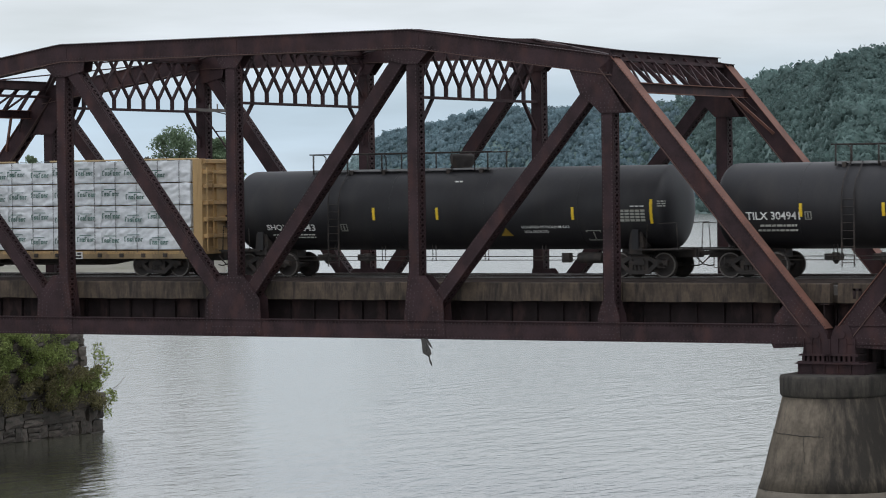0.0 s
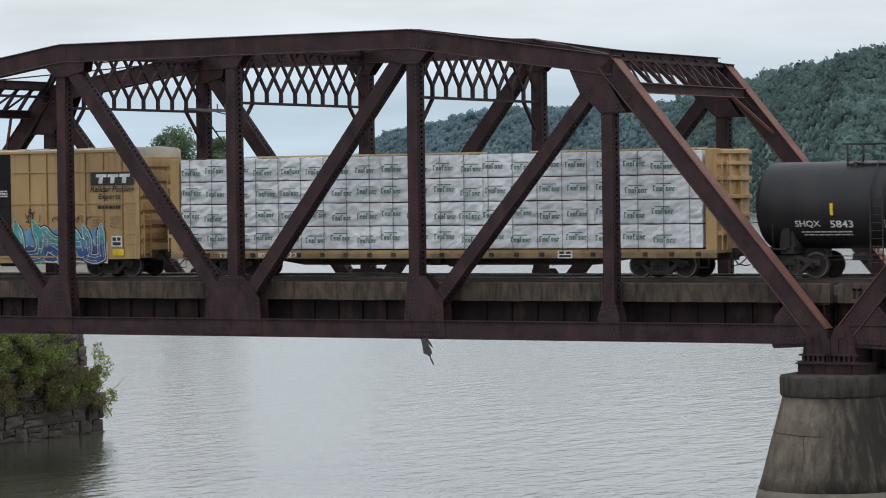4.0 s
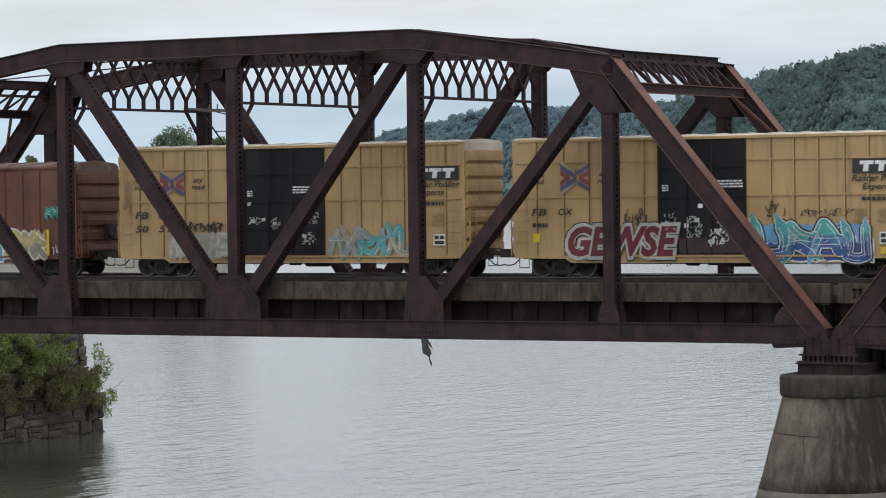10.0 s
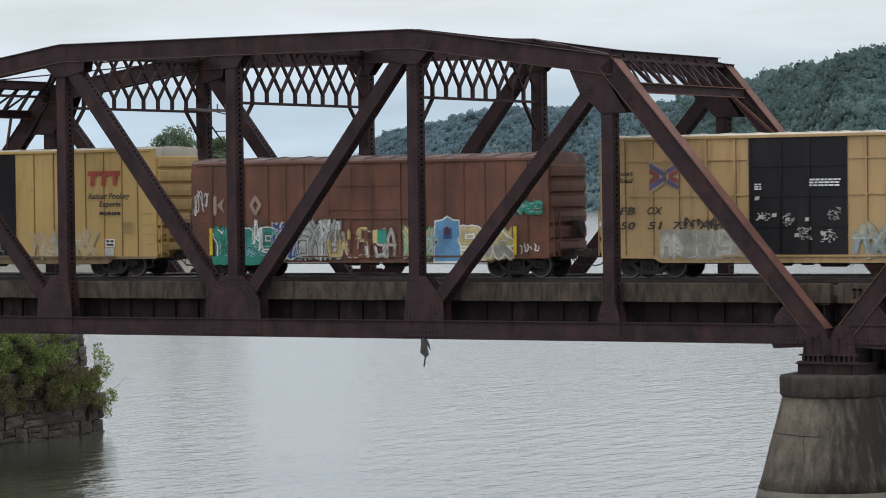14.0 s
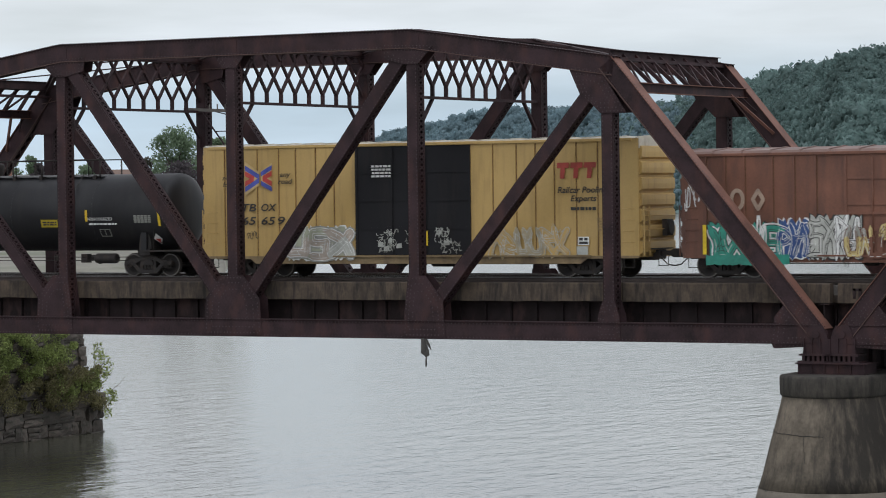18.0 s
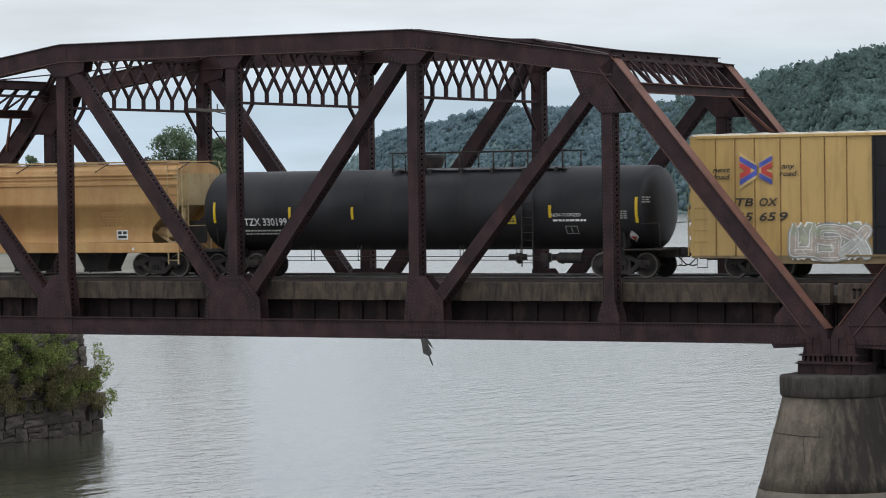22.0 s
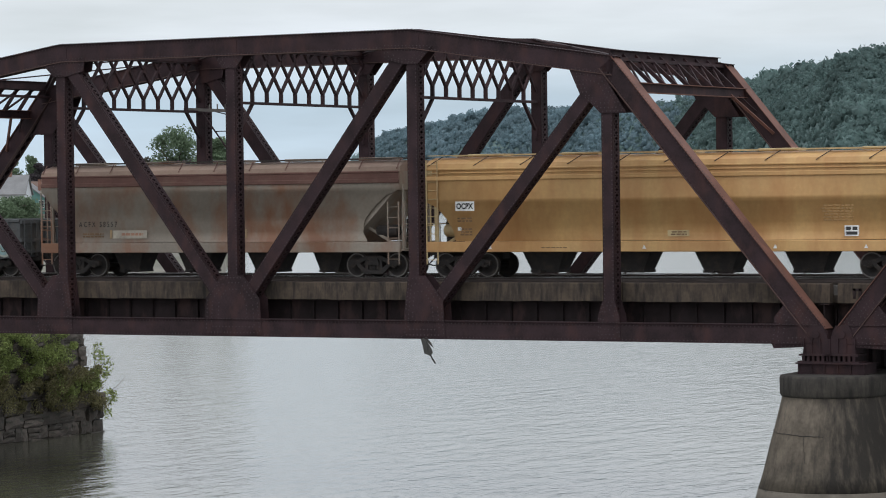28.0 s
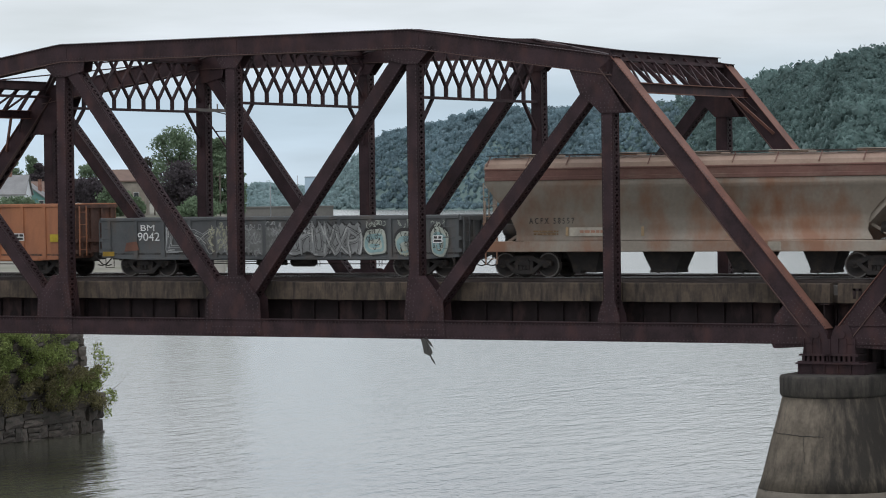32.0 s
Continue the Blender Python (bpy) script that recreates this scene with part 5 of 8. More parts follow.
def stroke(s, a, b, r, y, seg=5):
    """A flat bar with round ends."""
    a, b = Vector((a[0], a[1])), Vector((b[0], b[1]))
    d = (b - a)
    t0 = math.atan2(d.y, d.x) if d.length > 1e-6 else 0.0
    pts = []
    for c, off in ((b, -math.pi / 2), (a, math.pi / 2)):
        for k in range(seg + 1):
            t = t0 + off + math.pi * k / seg
            pts.append((c.x + r * math.cos(t), y, c.y + r * math.sin(t)))
    s.add(pts, [tuple(range(len(pts)))])


def ground_blob(owner, x0, x1, z0, z1, material, y, seed, edge=None):
    """A filled patch of spray with a lumpy, spiked outline."""
    rng = random.Random(seed + 500)
    n = max(18, int((x1 - x0) * 9))
    top = [(x0 + (x1 - x0) * i / n, z1 - rng.uniform(0, 0.2) * (z1 - z0) * (1 if i % 3 else 0.1)) for i in range(n + 1)]
    low = [(x0 + (x1 - x0) * i / n, z0 + rng.uniform(0, 0.14) * (z1 - z0)) for i in range(n, -1, -1)]
    if edge is not None:
        cx, cz = (x0 + x1) / 2, (z0 + z1) / 2
        flat_poly(owner, [(a + math.copysign(0.05, a - cx), b + math.copysign(0.05, b - cz)) for a, b in top + low], edge, y + 0.0015, "graffiti")
    flat_poly(owner, top + low, material, y, "graffiti")


def graffiti(owner, x0, x1, z0, z1, n, fills, outline, y, seed, fat=0.17, halo=None, back=None, tones=None):
    """Overlapping painted letter-like forms with spiked ends: halo, outline, two-tone fill, and thin lines inside and around."""
    rng = random.Random(seed)
    layers = {}
    if back is not None:
        ground_blob(owner, x0, x1, z0, z1, back, y + 0.003, seed, outline)
    n = int(n * 1.5)
    w = (x1 - x0) / n
    h = z1 - z0

    def bend(a, b, k):
        """A stroke bowed sideways, as three short pieces."""
        a, b = Vector(a), Vector(b)
        nrm = Vector((-(b - a).y, (b - a).x)) * k
        p, q = a.lerp(b, 0.33) + nrm, a.lerp(b, 0.67) + nrm
        return [(a, p), (p, q), (q, b)]

    def put(kind, m, a, b, r, seg=4):
        if m is not None:
            stroke(layers.setdefault((kind, m), Shape()), a, b, r, 0.0, seg)
    for i in range(n):
        cx = x0 + w * (i + 0.5)
        ci = (i // 2) % len(fills)
        r = min(fat * h, 0.2 * w) * rng.uniform(0.7, 1.05)
        a, b = cx - w * rng.uniform(0.34, 0.52), cx + w * rng.uniform(0.34, 0.52)
        lo, hi = z0 + r + rng.uniform(0, 0.1) * h, z1 - r - rng.uniform(0, 0.18) * h
        mid = (lo + hi) / 2 + rng.uniform(-0.12, 0.12) * h
        s = rng.uniform(-0.15, 0.3) * w
        kinds = ([((a, lo), (a + s, hi)), ((a + s, hi), (b, mid)), ((b, mid), (a, mid)), ((a, mid), (b, lo))],
                 [((a, hi), (a + s, lo)), ((a + s, lo), (b, lo)), ((b, lo), (b - s, hi))],
                 [((b, hi), (a, hi)), ((a, hi), (a, mid)), ((a, mid), (b, mid)), ((b, mid), (b, lo)), ((b, lo), (a, lo))],
                 [((a, lo), (cx + s, hi)), ((cx + s, hi), (b, lo)), ((a, mid), (b, mid))],
                 [((a, lo), (a, hi)), ((a, hi), (b, hi - 0.2 * h)), ((b, hi - 0.2 * h), (a, mid)), ((b, lo), (b, hi))],
                 [((a, hi), (b, lo)), ((b, hi), (a, lo))])
        segs = [q for p in kinds[rng.randrange(6)] for q in bend(*p, rng.uniform(-0.13, 0.13))]
        for p, q in segs:
            low = (p.y + q.y) / 2 < mid
            k = (ci + (1 if low and len(fills) > 2 else 0)) % len(fills)
            put("halo", halo, p, q, r + 0.09)
            put("outline", outline, p, q, r + 0.03)
            put(f"fill{k}", fills[k] if tones is None else tones[1 if low else 0], p, q, r)
            d = q - p
            if d.length > 0.05:
                nrm = Vector((-d.y, d.x)).normalized()
                put("line", outline, p + nrm * r * 0.45, q + nrm * r * 0.45, 0.009, 2)
                if rng.random() < 0.5:
                    put("shine", SHINE[0], p - nrm * r * 0.5, q - nrm * r * 0.5, 0.012, 2)
        # spikes off the ends
        for p, q in (segs[0], segs[-1]):
            d = (p - q) if p is segs[0][0] else (q - p)
            c = p if p is segs[0][0] else q
            if d.length > 0.02:
                d = d.normalized()
                for rr, kind, m in ((r * 0.75 + 0.03, "outline", outline), (r * 0.75, f"fill{ci}", fills[ci])):
                    put(kind, m, c, c + d * r * 1.1, rr * 0.8)
                    put(kind, m, c + d * r * 1.1, c + d * r * 2.0, rr * 0.4)
        for _ in range(4):
            c = Vector((rng.uniform(a, b), rng.uniform(lo, hi)))
            d = Vector((rng.uniform(-0.2, 0.2), rng.uniform(-0.25, 0.25)))
            put("line", outline, c, c + d, 0.011, 2)
    depth = {"halo": 0.0, "outline": -0.002, "line": -0.011, "shine": -0.010}
    for (kind, m), s in layers.items():
        off = depth.get(kind, -0.004 - 0.0012 * int(kind[4:] or 0) if kind.startswith("fill") else 0)
        s.v = [(a, y + off, c) for a, _, c in s.v]
        part("graffiti", s, m, owner)["kind"] = "stuff"


SHINE = [ink("pale_spray_line", (0.5, 0.5, 0.47))]


def scribble(owner, x0, x1, z0, z1, material, y, seed, n=14, r=0.018):
    """A quick sprayed tag: one row of looping strokes."""
    tag_rows(owner, x0, x1, z0, z1, material, y, seed, (z1 - z0) * 1.15, r)


def tag_rows(owner, x0, x1, z0, z1, material, y, seed, high=0.26, r=0.013):
    """Rows of small looping sprayed strokes, like handwriting that cannot be read."""
    rng = random.Random(seed)
    s = Shape()
    z = z1
    while z - high * 0.6 > z0:
        x = x0 + rng.uniform(0, 0.15) * (x1 - x0)
        end = x1 - rng.uniform(0, 0.25) * (x1 - x0)
        while x < end:
            w, h = rng.uniform(0.09, 0.17), high * rng.uniform(0.6, 0.95)
            lift_z = rng.uniform(-0.3, 0.3) * high
            t0, turn = rng.uniform(0, 6.28), rng.choice((-1, 1)) * rng.uniform(1.2, 4.0)
            pts = [(x + w * (0.5 + 0.5 * math.cos(t0 + turn * k / 5)), z + lift_z - h * (0.5 - 0.5 * math.sin(t0 + turn * k / 5))) for k in range(6)]
            if rng.random() < 0.6:
                pts += [(x + w * rng.uniform(-0.6, 1.4), z + lift_z - h), (x + w * rng.uniform(-0.6, 1.4), z + lift_z)]
            for p, q in zip(pts, pts[1:]):
                stroke(s, p, q, r, y, 2)
            x += w * 1.05
        z -= high * 1.05
    part("graffiti", s, material, owner)["kind"] = "stuff"


# running gear, shared by all cars
def wheelset_mesh():
    s = Shape()
    R = 0.457
    for sg in (-1, 1):
        y = sg * 0.7525
        prof = [(-0.085, 0.10), (-0.085, 0.16), (-0.03, 0.20), (-0.02, 0.36), (-0.055, 0.40), (-0.06, R - 0.012), (-0.05, R - 0.003), (0.03, R), (0.045, R + 0.01), (0.052, R + 0.026), (0.07, R + 0.026),
                (0.075, 0.41), (0.03, 0.36), (0.03, 0.20), (0.08, 0.16), (0.08, 0.10)]
        s.lathe([(y - sg * a, b) for a, b in prof] if sg > 0 else [(y + a, b) for a, b in prof], 28, "y")
    s.lathe([(-1.05, 0.07), (-0.95, 0.075), (-0.85, 0.085), (0.85, 0.085), (0.95, 0.075), (1.05, 0.07)], 12, "y")
    s.lathe([(-1.1, 0.10), (-1.05, 0.11), (-1.05, 0.02)], 8, "y")
    # three bolts on each bearing cap
    for k in range(3):
        t = 2 * math.pi * k / 3
        s.box(math.cos(t) * 0.06 - 0.015, math.cos(t) * 0.06 + 0.015, -1.125, -1.1, math.sin(t) * 0.06 - 0.015, math.sin(t) * 0.06 + 0.015)
    first = len(s.f)
    n = 32
    for sg in (-1, 1):
        y = sg * (0.7525 + 0.061)
        ring = [(math.cos(2 * math.pi * k / n) * r, y + sg * o, math.sin(2 * math.pi * k / n) * r) for r, o in ((0.405, 0.002), (0.45, 0.002), (0.45, -0.004), (0.405, -0.004)) for k in range(n)]
        s.add(ring, [(i * n + k, i * n + (k + 1) % n, ((i + 1) % 4) * n + (k + 1) % n, ((i + 1) % 4) * n + k) for i in range(4) for k in range(n)])
    me = s.mesh("wheelset", UNDER)
    me.materials.append(TREAD)
    for p in me.polygons:
        if p.index >= first:
            p.material_index = 1
    return me


def sideframe_mesh():
    s = Shape()
    # upper member, lower tension member and columns leave openings
    s.prism([(-1.13, 0.44), (-1.13, 0.62), (-0.66, 0.67), (-0.38, 0.80), (0.38, 0.80), (0.66, 0.67), (1.13, 0.62), (1.13, 0.44), (0.62, 0.50), (0.34, 0.66), (-0.34, 0.66), (-0.62, 0.50)], -0.08, 0.08)
    s.prism([(-0.80, 0.50), (-0.62, 0.52), (-0.30, 0.27), (0.30, 0.27), (0.62, 0.52), (0.80, 0.50), (0.40, 0.13), (-0.40, 0.13)], -0.08, 0.08)
    for x in (-0.31, 0.31):
        s.box(x - 0.07, x + 0.07, -0.07, 0.07, 0.24, 0.70)
    for x in (-0.16, 0.0, 0.16):
        s.lathe([(0.27, 0.07), (0.31, 0.075), (0.35, 0.07), (0.39, 0.075), (0.43, 0.07), (0.47, 0.075)], 10, "z", (x, 0, 0))
    s.box(-0.26, 0.26, -0.12, 0.1, 0.47, 0.6)
    for x in (-0.89, 0.89):
        s.box(x - 0.13, x + 0.13, -0.1, 0.1, 0.40, 0.58)
    return s.mesh("sideframe", UNDER)


WHEELSET, SIDEFRAME = wheelset_mesh(), sideframe_mesh()
WHEELS = []


def bogie(car, x):
    s = Shape()
    s.prism([(x - 0.2, 0.45), (x + 0.2, 0.45), (x + 0.2, 0.72), (x - 0.2, 0.72)], -1.1, 1.1)
    s.lathe([(0.7, 0.28), (0.86, 0.28)], 12, "z", (x, 0, 0))
    for k in (-0.55, 0.55):
        s.box(x + k - 0.06, x + k + 0.06, -0.95, 0.95, 0.3, 0.44)
        s.beam((x + k, 0, 0.37), (x, 0, 0.55), 0.05, 0.05)
    b = part("bogie", s, UNDER, car)
    for sg in (-1, 1):
        part("sideframe", SIDEFRAME, None, b, at=(x, sg * 1.0, 0))
    for k in (-0.89, 0.89):
        w = part("wheelset", WHEELSET, None, b, "dark steel wheels on an axle", at=(x + k, 0, 0.457))
        WHEELS.append((w, x + k))
    return b


def coupler(car, x, sg):
    s = Shape()
    s.box(min(x, x + sg * 0.55), max(x, x + sg * 0.55), -0.07, 0.07, 0.8, 0.96)
    e = x + sg * 0.55
    s.prism([(e - sg * 0.05, 0.72), (e + sg * 0.22, 0.72), (e + sg * 0.3, 0.8), (e + sg * 0.3, 0.98), (e + sg * 0.2, 1.04), (e - sg * 0.05, 1.04)], -0.14, 0.02)
    s.prism([(e - sg * 0.05, 0.76), (e + sg * 0.12, 0.76), (e + sg * 0.12, 1.0), (e - sg * 0.05, 1.0)], 0.02, 0.2)
    part("coupler", s, UNDER, car)
    h = Shape()
    h.tube([(x, -0.3, 0.82), (x + sg * 0.15, -0.32, 0.66), (x + sg * 0.35, -0.32, 0.48), (x + sg * 0.6, -0.3, 0.42), (x + sg * 0.78, -0.3, 0.46)], 0.025, 6)
    part("air_hose", h, UNDER, car)


def ladder(car, x0, x1, y, z0, z1, n, material, along="x", name="ladder"):
    """Rails and rungs, standing off a wall; along x at y, or along y at x."""
    s = Shape()
    if along == "x":
        for x in (x0, x1):
            s.box(x - 0.02, x + 0.02, y - 0.02, y + 0.02, z0, z1)
        for k in range(n):
            z = z0 + (z1 - z0) * (k + 0.5) / n
            s.tube([(x0, y, z), (x1, y, z)], 0.014, 5)
    else:
        for yy in (x0, x1):
            s.box(y - 0.02, y + 0.02, yy - 0.02, yy + 0.02, z0, z1)
        for k in range(n):
            z = z0 + (z1 - z0) * (k + 0.5) / n
            s.tube([(y, x0, z), (y, x1, z)], 0.014, 5)
    return part(name, s, material, car)


def grabs(car, spots, material=UNDER):
    """U-shaped grab irons; spots: (x0, x1, y, z)."""
    for x0, x1, y, z in spots:
        s = Shape()
        o = -0.07 if y < 0 else 0.07
        s.tube([(x0, y, z), (x0, y + o, z), (x1, y + o, z), (x1, y, z)], 0.012, 5)
        part("grab_iron", s, material, car)


def sill_step(car, x, y):
    s = Shape()
    s.tube([(x - 0.2, y, 0.75), (x - 0.2, y, 0.38), (x + 0.2, y, 0.38), (x + 0.2, y, 0.75)], 0.02, 5)
    part("sill_step", s, UNDER, car)


def brake_gear(car, L):
    s = Shape()
    s.lathe([(-0.5, 0.2), (-0.45, 0.23), (0.45, 0.23), (0.5, 0.2)], 14, "x", (0.9, -0.7, 0.62))
    part("air_reservoir", s, UNDER, car)
    s = Shape()
    s.lathe([(-0.25, 0.17), (0.2, 0.17), (0.25, 0.12)], 12, "x", (-0.9, -0.75, 0.6))
    part("brake_cylinder", s, UNDER, car)
    s = Shape()
    s.box(-0.3, 0.1, -0.85, -0.6, 0.45, 0.72)
    part("brake_valve", s, UNDER, car)
    s = Shape()
    s.tube([(-L * 0.34, -0.9, 0.52), (L * 0.34, -0.9, 0.5)], 0.018, 5)
    s.tube([(-L * 0.3, -0.4, 0.55), (-0.6, -0.6, 0.6)], 0.018, 5)
    for k in (-0.28, -0.12, 0.1, 0.27):
        s.tube([(L * k, -0.9, 0.75), (L * k, -0.9, 0.42), (L * k + 0.12, -0.9, 0.42), (L * k + 0.12, -0.9, 0.75)], 0.016, 4)
    part("brake_rod", s, UNDER, car)


def freight_car(name, label, category, xc):
    return thing(name, label, category, "cars of the freight train", at=(xc, YC, 0))


HW = 1.445


def boxcar(label, xc, L, eave, ridge, bogies, doors, ribs, rows, paint, end_paint, roof_paint, door_paint, sill_paint, sill_low=0.55, end_rows=7, rib_w=0.07, round_top=0.0):
    car = freight_car("boxcar", label, "boxcar", xc)
    h = L / 2
    s = Shape()
    zb = 0.80
    s.box(-h + 0.05, h - 0.05, -HW + 0.02, HW - 0.02, zb, eave - 0.02)
    body = part("body", s, paint, car)
    # side sheets, with a framed edge
    for sg in (-1, 1):
        y0 = sg * HW
        for a, b in ((-h, doors[0]), (doors[1], h)):
            s = Shape()
            s.bevelled(a, b, min(y0, y0 - sg * 0.03), max(y0, y0 - sg * 0.03), zb, eave, 0.008)
            part("side_sheet", s, paint, car)
        for x in ribs:
            s = Shape()
            s.prism([(x - rib_w / 2, zb + 0.02), (x + rib_w / 2, zb + 0.02), (x + rib_w / 2, eave - 0.1), (x - rib_w / 2, eave - 0.1)], min(y0, y0 + sg * 0.06), max(y0, y0 + sg * 0.06))
            part("side_rib", s, paint, car)
            if sg < 0:
                s = Shape()
                # a rusty line that also paints the shade along the rib's edge
                s.box(x + rib_w / 2, x + rib_w / 2 + 0.028, y0 - 0.006, y0, zb + 0.03, eave - 0.1)
                part("rusty_shade_line", s, SEAM_SHADE, car)
        for z in rows:
            for a, b in ((-h + 0.12, doors[0] - 0.1), (doors[1] + 0.1, h - 0.12)):
                s = Shape()
                s.box(a, b, min(y0, y0 + sg * 0.05), max(y0, y0 + sg * 0.05), z - 0.03, z + 0.03)
                part("side_rib", s, paint, car)
        # top chord and side sill
        s = Shape()
        s.bevelled(-h + 0.25, h - 0.25, min(y0, y0 + sg * 0.06), max(y0, y0 + sg * 0.06), eave - 0.09, eave + 0.02, 0.015)
        part("top_chord", s, paint, car)
        s = Shape()
        e = h - 2.35
        s.prism([(-h, zb - 0.08), (-h, zb + 0.01), (h, zb + 0.01), (h, zb - 0.08), (e + 0.25, zb - 0.1), (e, sill_low), (-e, sill_low), (-e - 0.25, zb - 0.1)], min(y0 - sg * 0.03, y0 + sg * 0.012), max(y0 - sg * 0.03, y0 + sg * 0.012))
        part("side_sill", s, sill_paint, car)
        # the door, plugged into its opening
        d0, d1 = doors
        s = Shape()
        s.box(d0, d1, min(y0 - sg * 0.01, y0 + sg * 0.03), max(y0 - sg * 0.01, y0 + sg * 0.03), zb + 0.05, eave - 0.1)
        door = part("door", s, door_paint, car)
        yo = y0 + sg * 0.03
        n = 4
        for k in range(1, n):
            z = zb + (eave - zb) * k / n
            r = Shape()
            r.box(d0 + 0.08, d1 - 0.08, min(yo, yo + sg * 0.035), max(yo, yo + sg * 0.035), z - 0.05, z + 0.05)
            part("door_rib", r, door_paint, door)
        for x in (d0 + 0.05, d1 - 0.05):
            r = Shape()
            r.box(x - 0.05, x + 0.05, min(yo, yo + sg * 0.03), max(yo, yo + sg * 0.03), zb + 0.06, eave - 0.12)
            part("door_rib", r, door_paint, door)
        for x in (d0 + (d1 - d0) * 0.33, d0 + (d1 - d0) * 0.62):
            r = Shape()
            r.tube([(x, yo + sg * 0.06, zb + 0.1), (x, yo + sg * 0.06, eave - 0.2)], 0.02, 6)
            part("lock_rod", r, door_paint, door)
        for z in (zb + 0.0, eave - 0.05):
            r = Shape()
            r.box(d0 - 1.0, d1 + min(h - d1 - 0.3, d1 - d0), min(yo, yo + sg * 0.07), max(yo, yo + sg * 0.07), z - 0.03, z + 0.03)
            part("door_track", r, sill_paint if z < 2 else paint, car)
    # roof with raised seams
    s = Shape()
    prof = [(-HW - 0.02, eave), (-HW * 0.93, eave + (ridge - eave) * 0.45), (0, ridge), (HW * 0.93, eave + (ridge - eave) * 0.45), (HW + 0.02, eave)]
    k = len(prof)
    s.add([(x, y, z) for x in (-h, h) for y, z in prof], [tuple(range(k)), tuple(range(k, 2 * k))[::-1]] + [(i, (i + 1) % k, k + (i + 1) % k, k + i) for i in range(k)])
    part("roof", s, roof_paint, car)
    n = int(L / 1.05)
    for i in range(n + 1):
        x = -h + 0.06 + (L - 0.12) * i / n
        s = Shape()
        for (ya, za), (yb, z2) in zip(prof, prof[1:]):
            s.beam((x, ya, za + 0.015), (x, yb, z2 + 0.015), 0.07, 0.035)
        part("roof_seam", s, roof_paint, car)
    # corrugated ends
    for sg in (-1, 1):
        x0 = sg * h
        s = Shape()
        s.box(min(x0 - sg * 0.06, x0), max(x0 - sg * 0.06, x0), -HW + 0.01, HW - 0.01, zb - 0.05, eave - 0.01)
        part("end_sheet", s, end_paint, car)
        step = (eave - zb) / (end_rows + 0.4)
        for k in range(end_rows):
            z = zb + step * (k + 0.55)
            r = Shape()
            pr = [(0, -0.178), (0.115, -0.125), (0.125, 0.0), (0.115, 0.125), (0, 0.165)]
            m = len(pr)
            r.add([(x0 + sg * a, y, z + b * step * 2.6) for y in (-HW + 0.08, HW - 0.08) for a, b in pr], [tuple(range(m)), tuple(range(m, 2 * m))[::-1]] + [(i, (i + 1) % m, m + (i + 1) % m, m + i) for i in range(m)])
            part("end_rib", r, end_paint, car)
        r = Shape()
        r.bevelled(min(x0, x0 + sg * 0.05), max(x0, x0 + sg * 0.05), -HW + 0.02, HW - 0.02, eave - step * 0.62, eave + 0.02, 0.02)
        part("end_cap", r, roof_paint, car)
        for sy in (-1, 1):
            r = Shape()
            r.box(min(x0 - sg * 0.1, x0 + sg * 0.02), max(x0 - sg * 0.1, x0 + sg * 0.02), min(sy * HW, sy * (HW + 0.012)), max(sy * HW, sy * (HW + 0.012)), zb, eave)
            part("corner_post", r, paint, car)
        ladder(car, -HW + 0.1, -HW + 0.55, x0 + sg * 0.17, zb, 2.6, 5, end_paint, "y")
        # crossover platform, hand brake
        r = Shape()
        r.box(min(x0, x0 + sg * 0.3), max(x0, x0 + sg * 0.3), -0.8, 0.8, 1.02, 1.06)
        part("end_platform", r, UNDER, car)
        r = Shape()
        r.tube([(x0 + sg * 0.14, -HW + 0.1, 2.25), (x0 + sg * 0.2, 0, 2.25), (x0 + sg * 0.14, HW - 0.1, 2.25)], 0.018, 5)
        r.tube([(x0 + sg * 0.14, -HW + 0.1, 1.75), (x0 + sg * 0.2, 0, 1.75), (x0 + sg * 0.14, HW - 0.1, 1.75)], 0.018, 5)
        part("end_handrail", r, end_paint, car)
        if sg > 0:
            r = Shape()
            r.box(x0 + 0.12, x0 + 0.32, 0.25, 0.75, 1.5, 2.1)
            r.lathe([(x0 + 0.34, 0.26), (x0 + 0.38, 0.28), (x0 + 0.4, 0.24)], 14, "x", (0, 0.5, 1.8))
            part("hand_brake", r, UNDER, car)
        # draft sill and coupler
        r = Shape()
        r.box(min(x0 - sg * 1.2, x0 + sg * 0.25), max(x0 - sg * 1.2, x0 + sg * 0.25), -0.3, 0.3, 0.66, 1.0)
        part("draft_sill", r, UNDER, car)
        coupler(car, x0 + sg * 0.25, sg)
        for sy in (-1, 1):
            sill_step(car, x0 - sg * 0.4, sy * (HW - 0.02))
            grabs(car, [(x0 - sg * 0.15, x0 - sg * 0.6, sy * (HW + 0.02), z) for z in (1.3, 1.7, 2.1, 2.5)], paint)
    s = Shape()
    s.box(-h, h, -0.2, 0.2, 0.62, 0.82)
    part("centre_sill", s, UNDER, car)
    brake_gear(car, L)
    for x in bogies:
        bogie(car, x)
    return car


# rust brown, doubling as painted shade beside the side ribs
SEAM_SHADE = mat("rust_and_rib_shade", (0.13, 0.068, 0.036), 0.8, 0, 0.4, 2.0, 14, 0.1)
YD = -HW - 0.066     # plane of painted marks on the ribbed sides


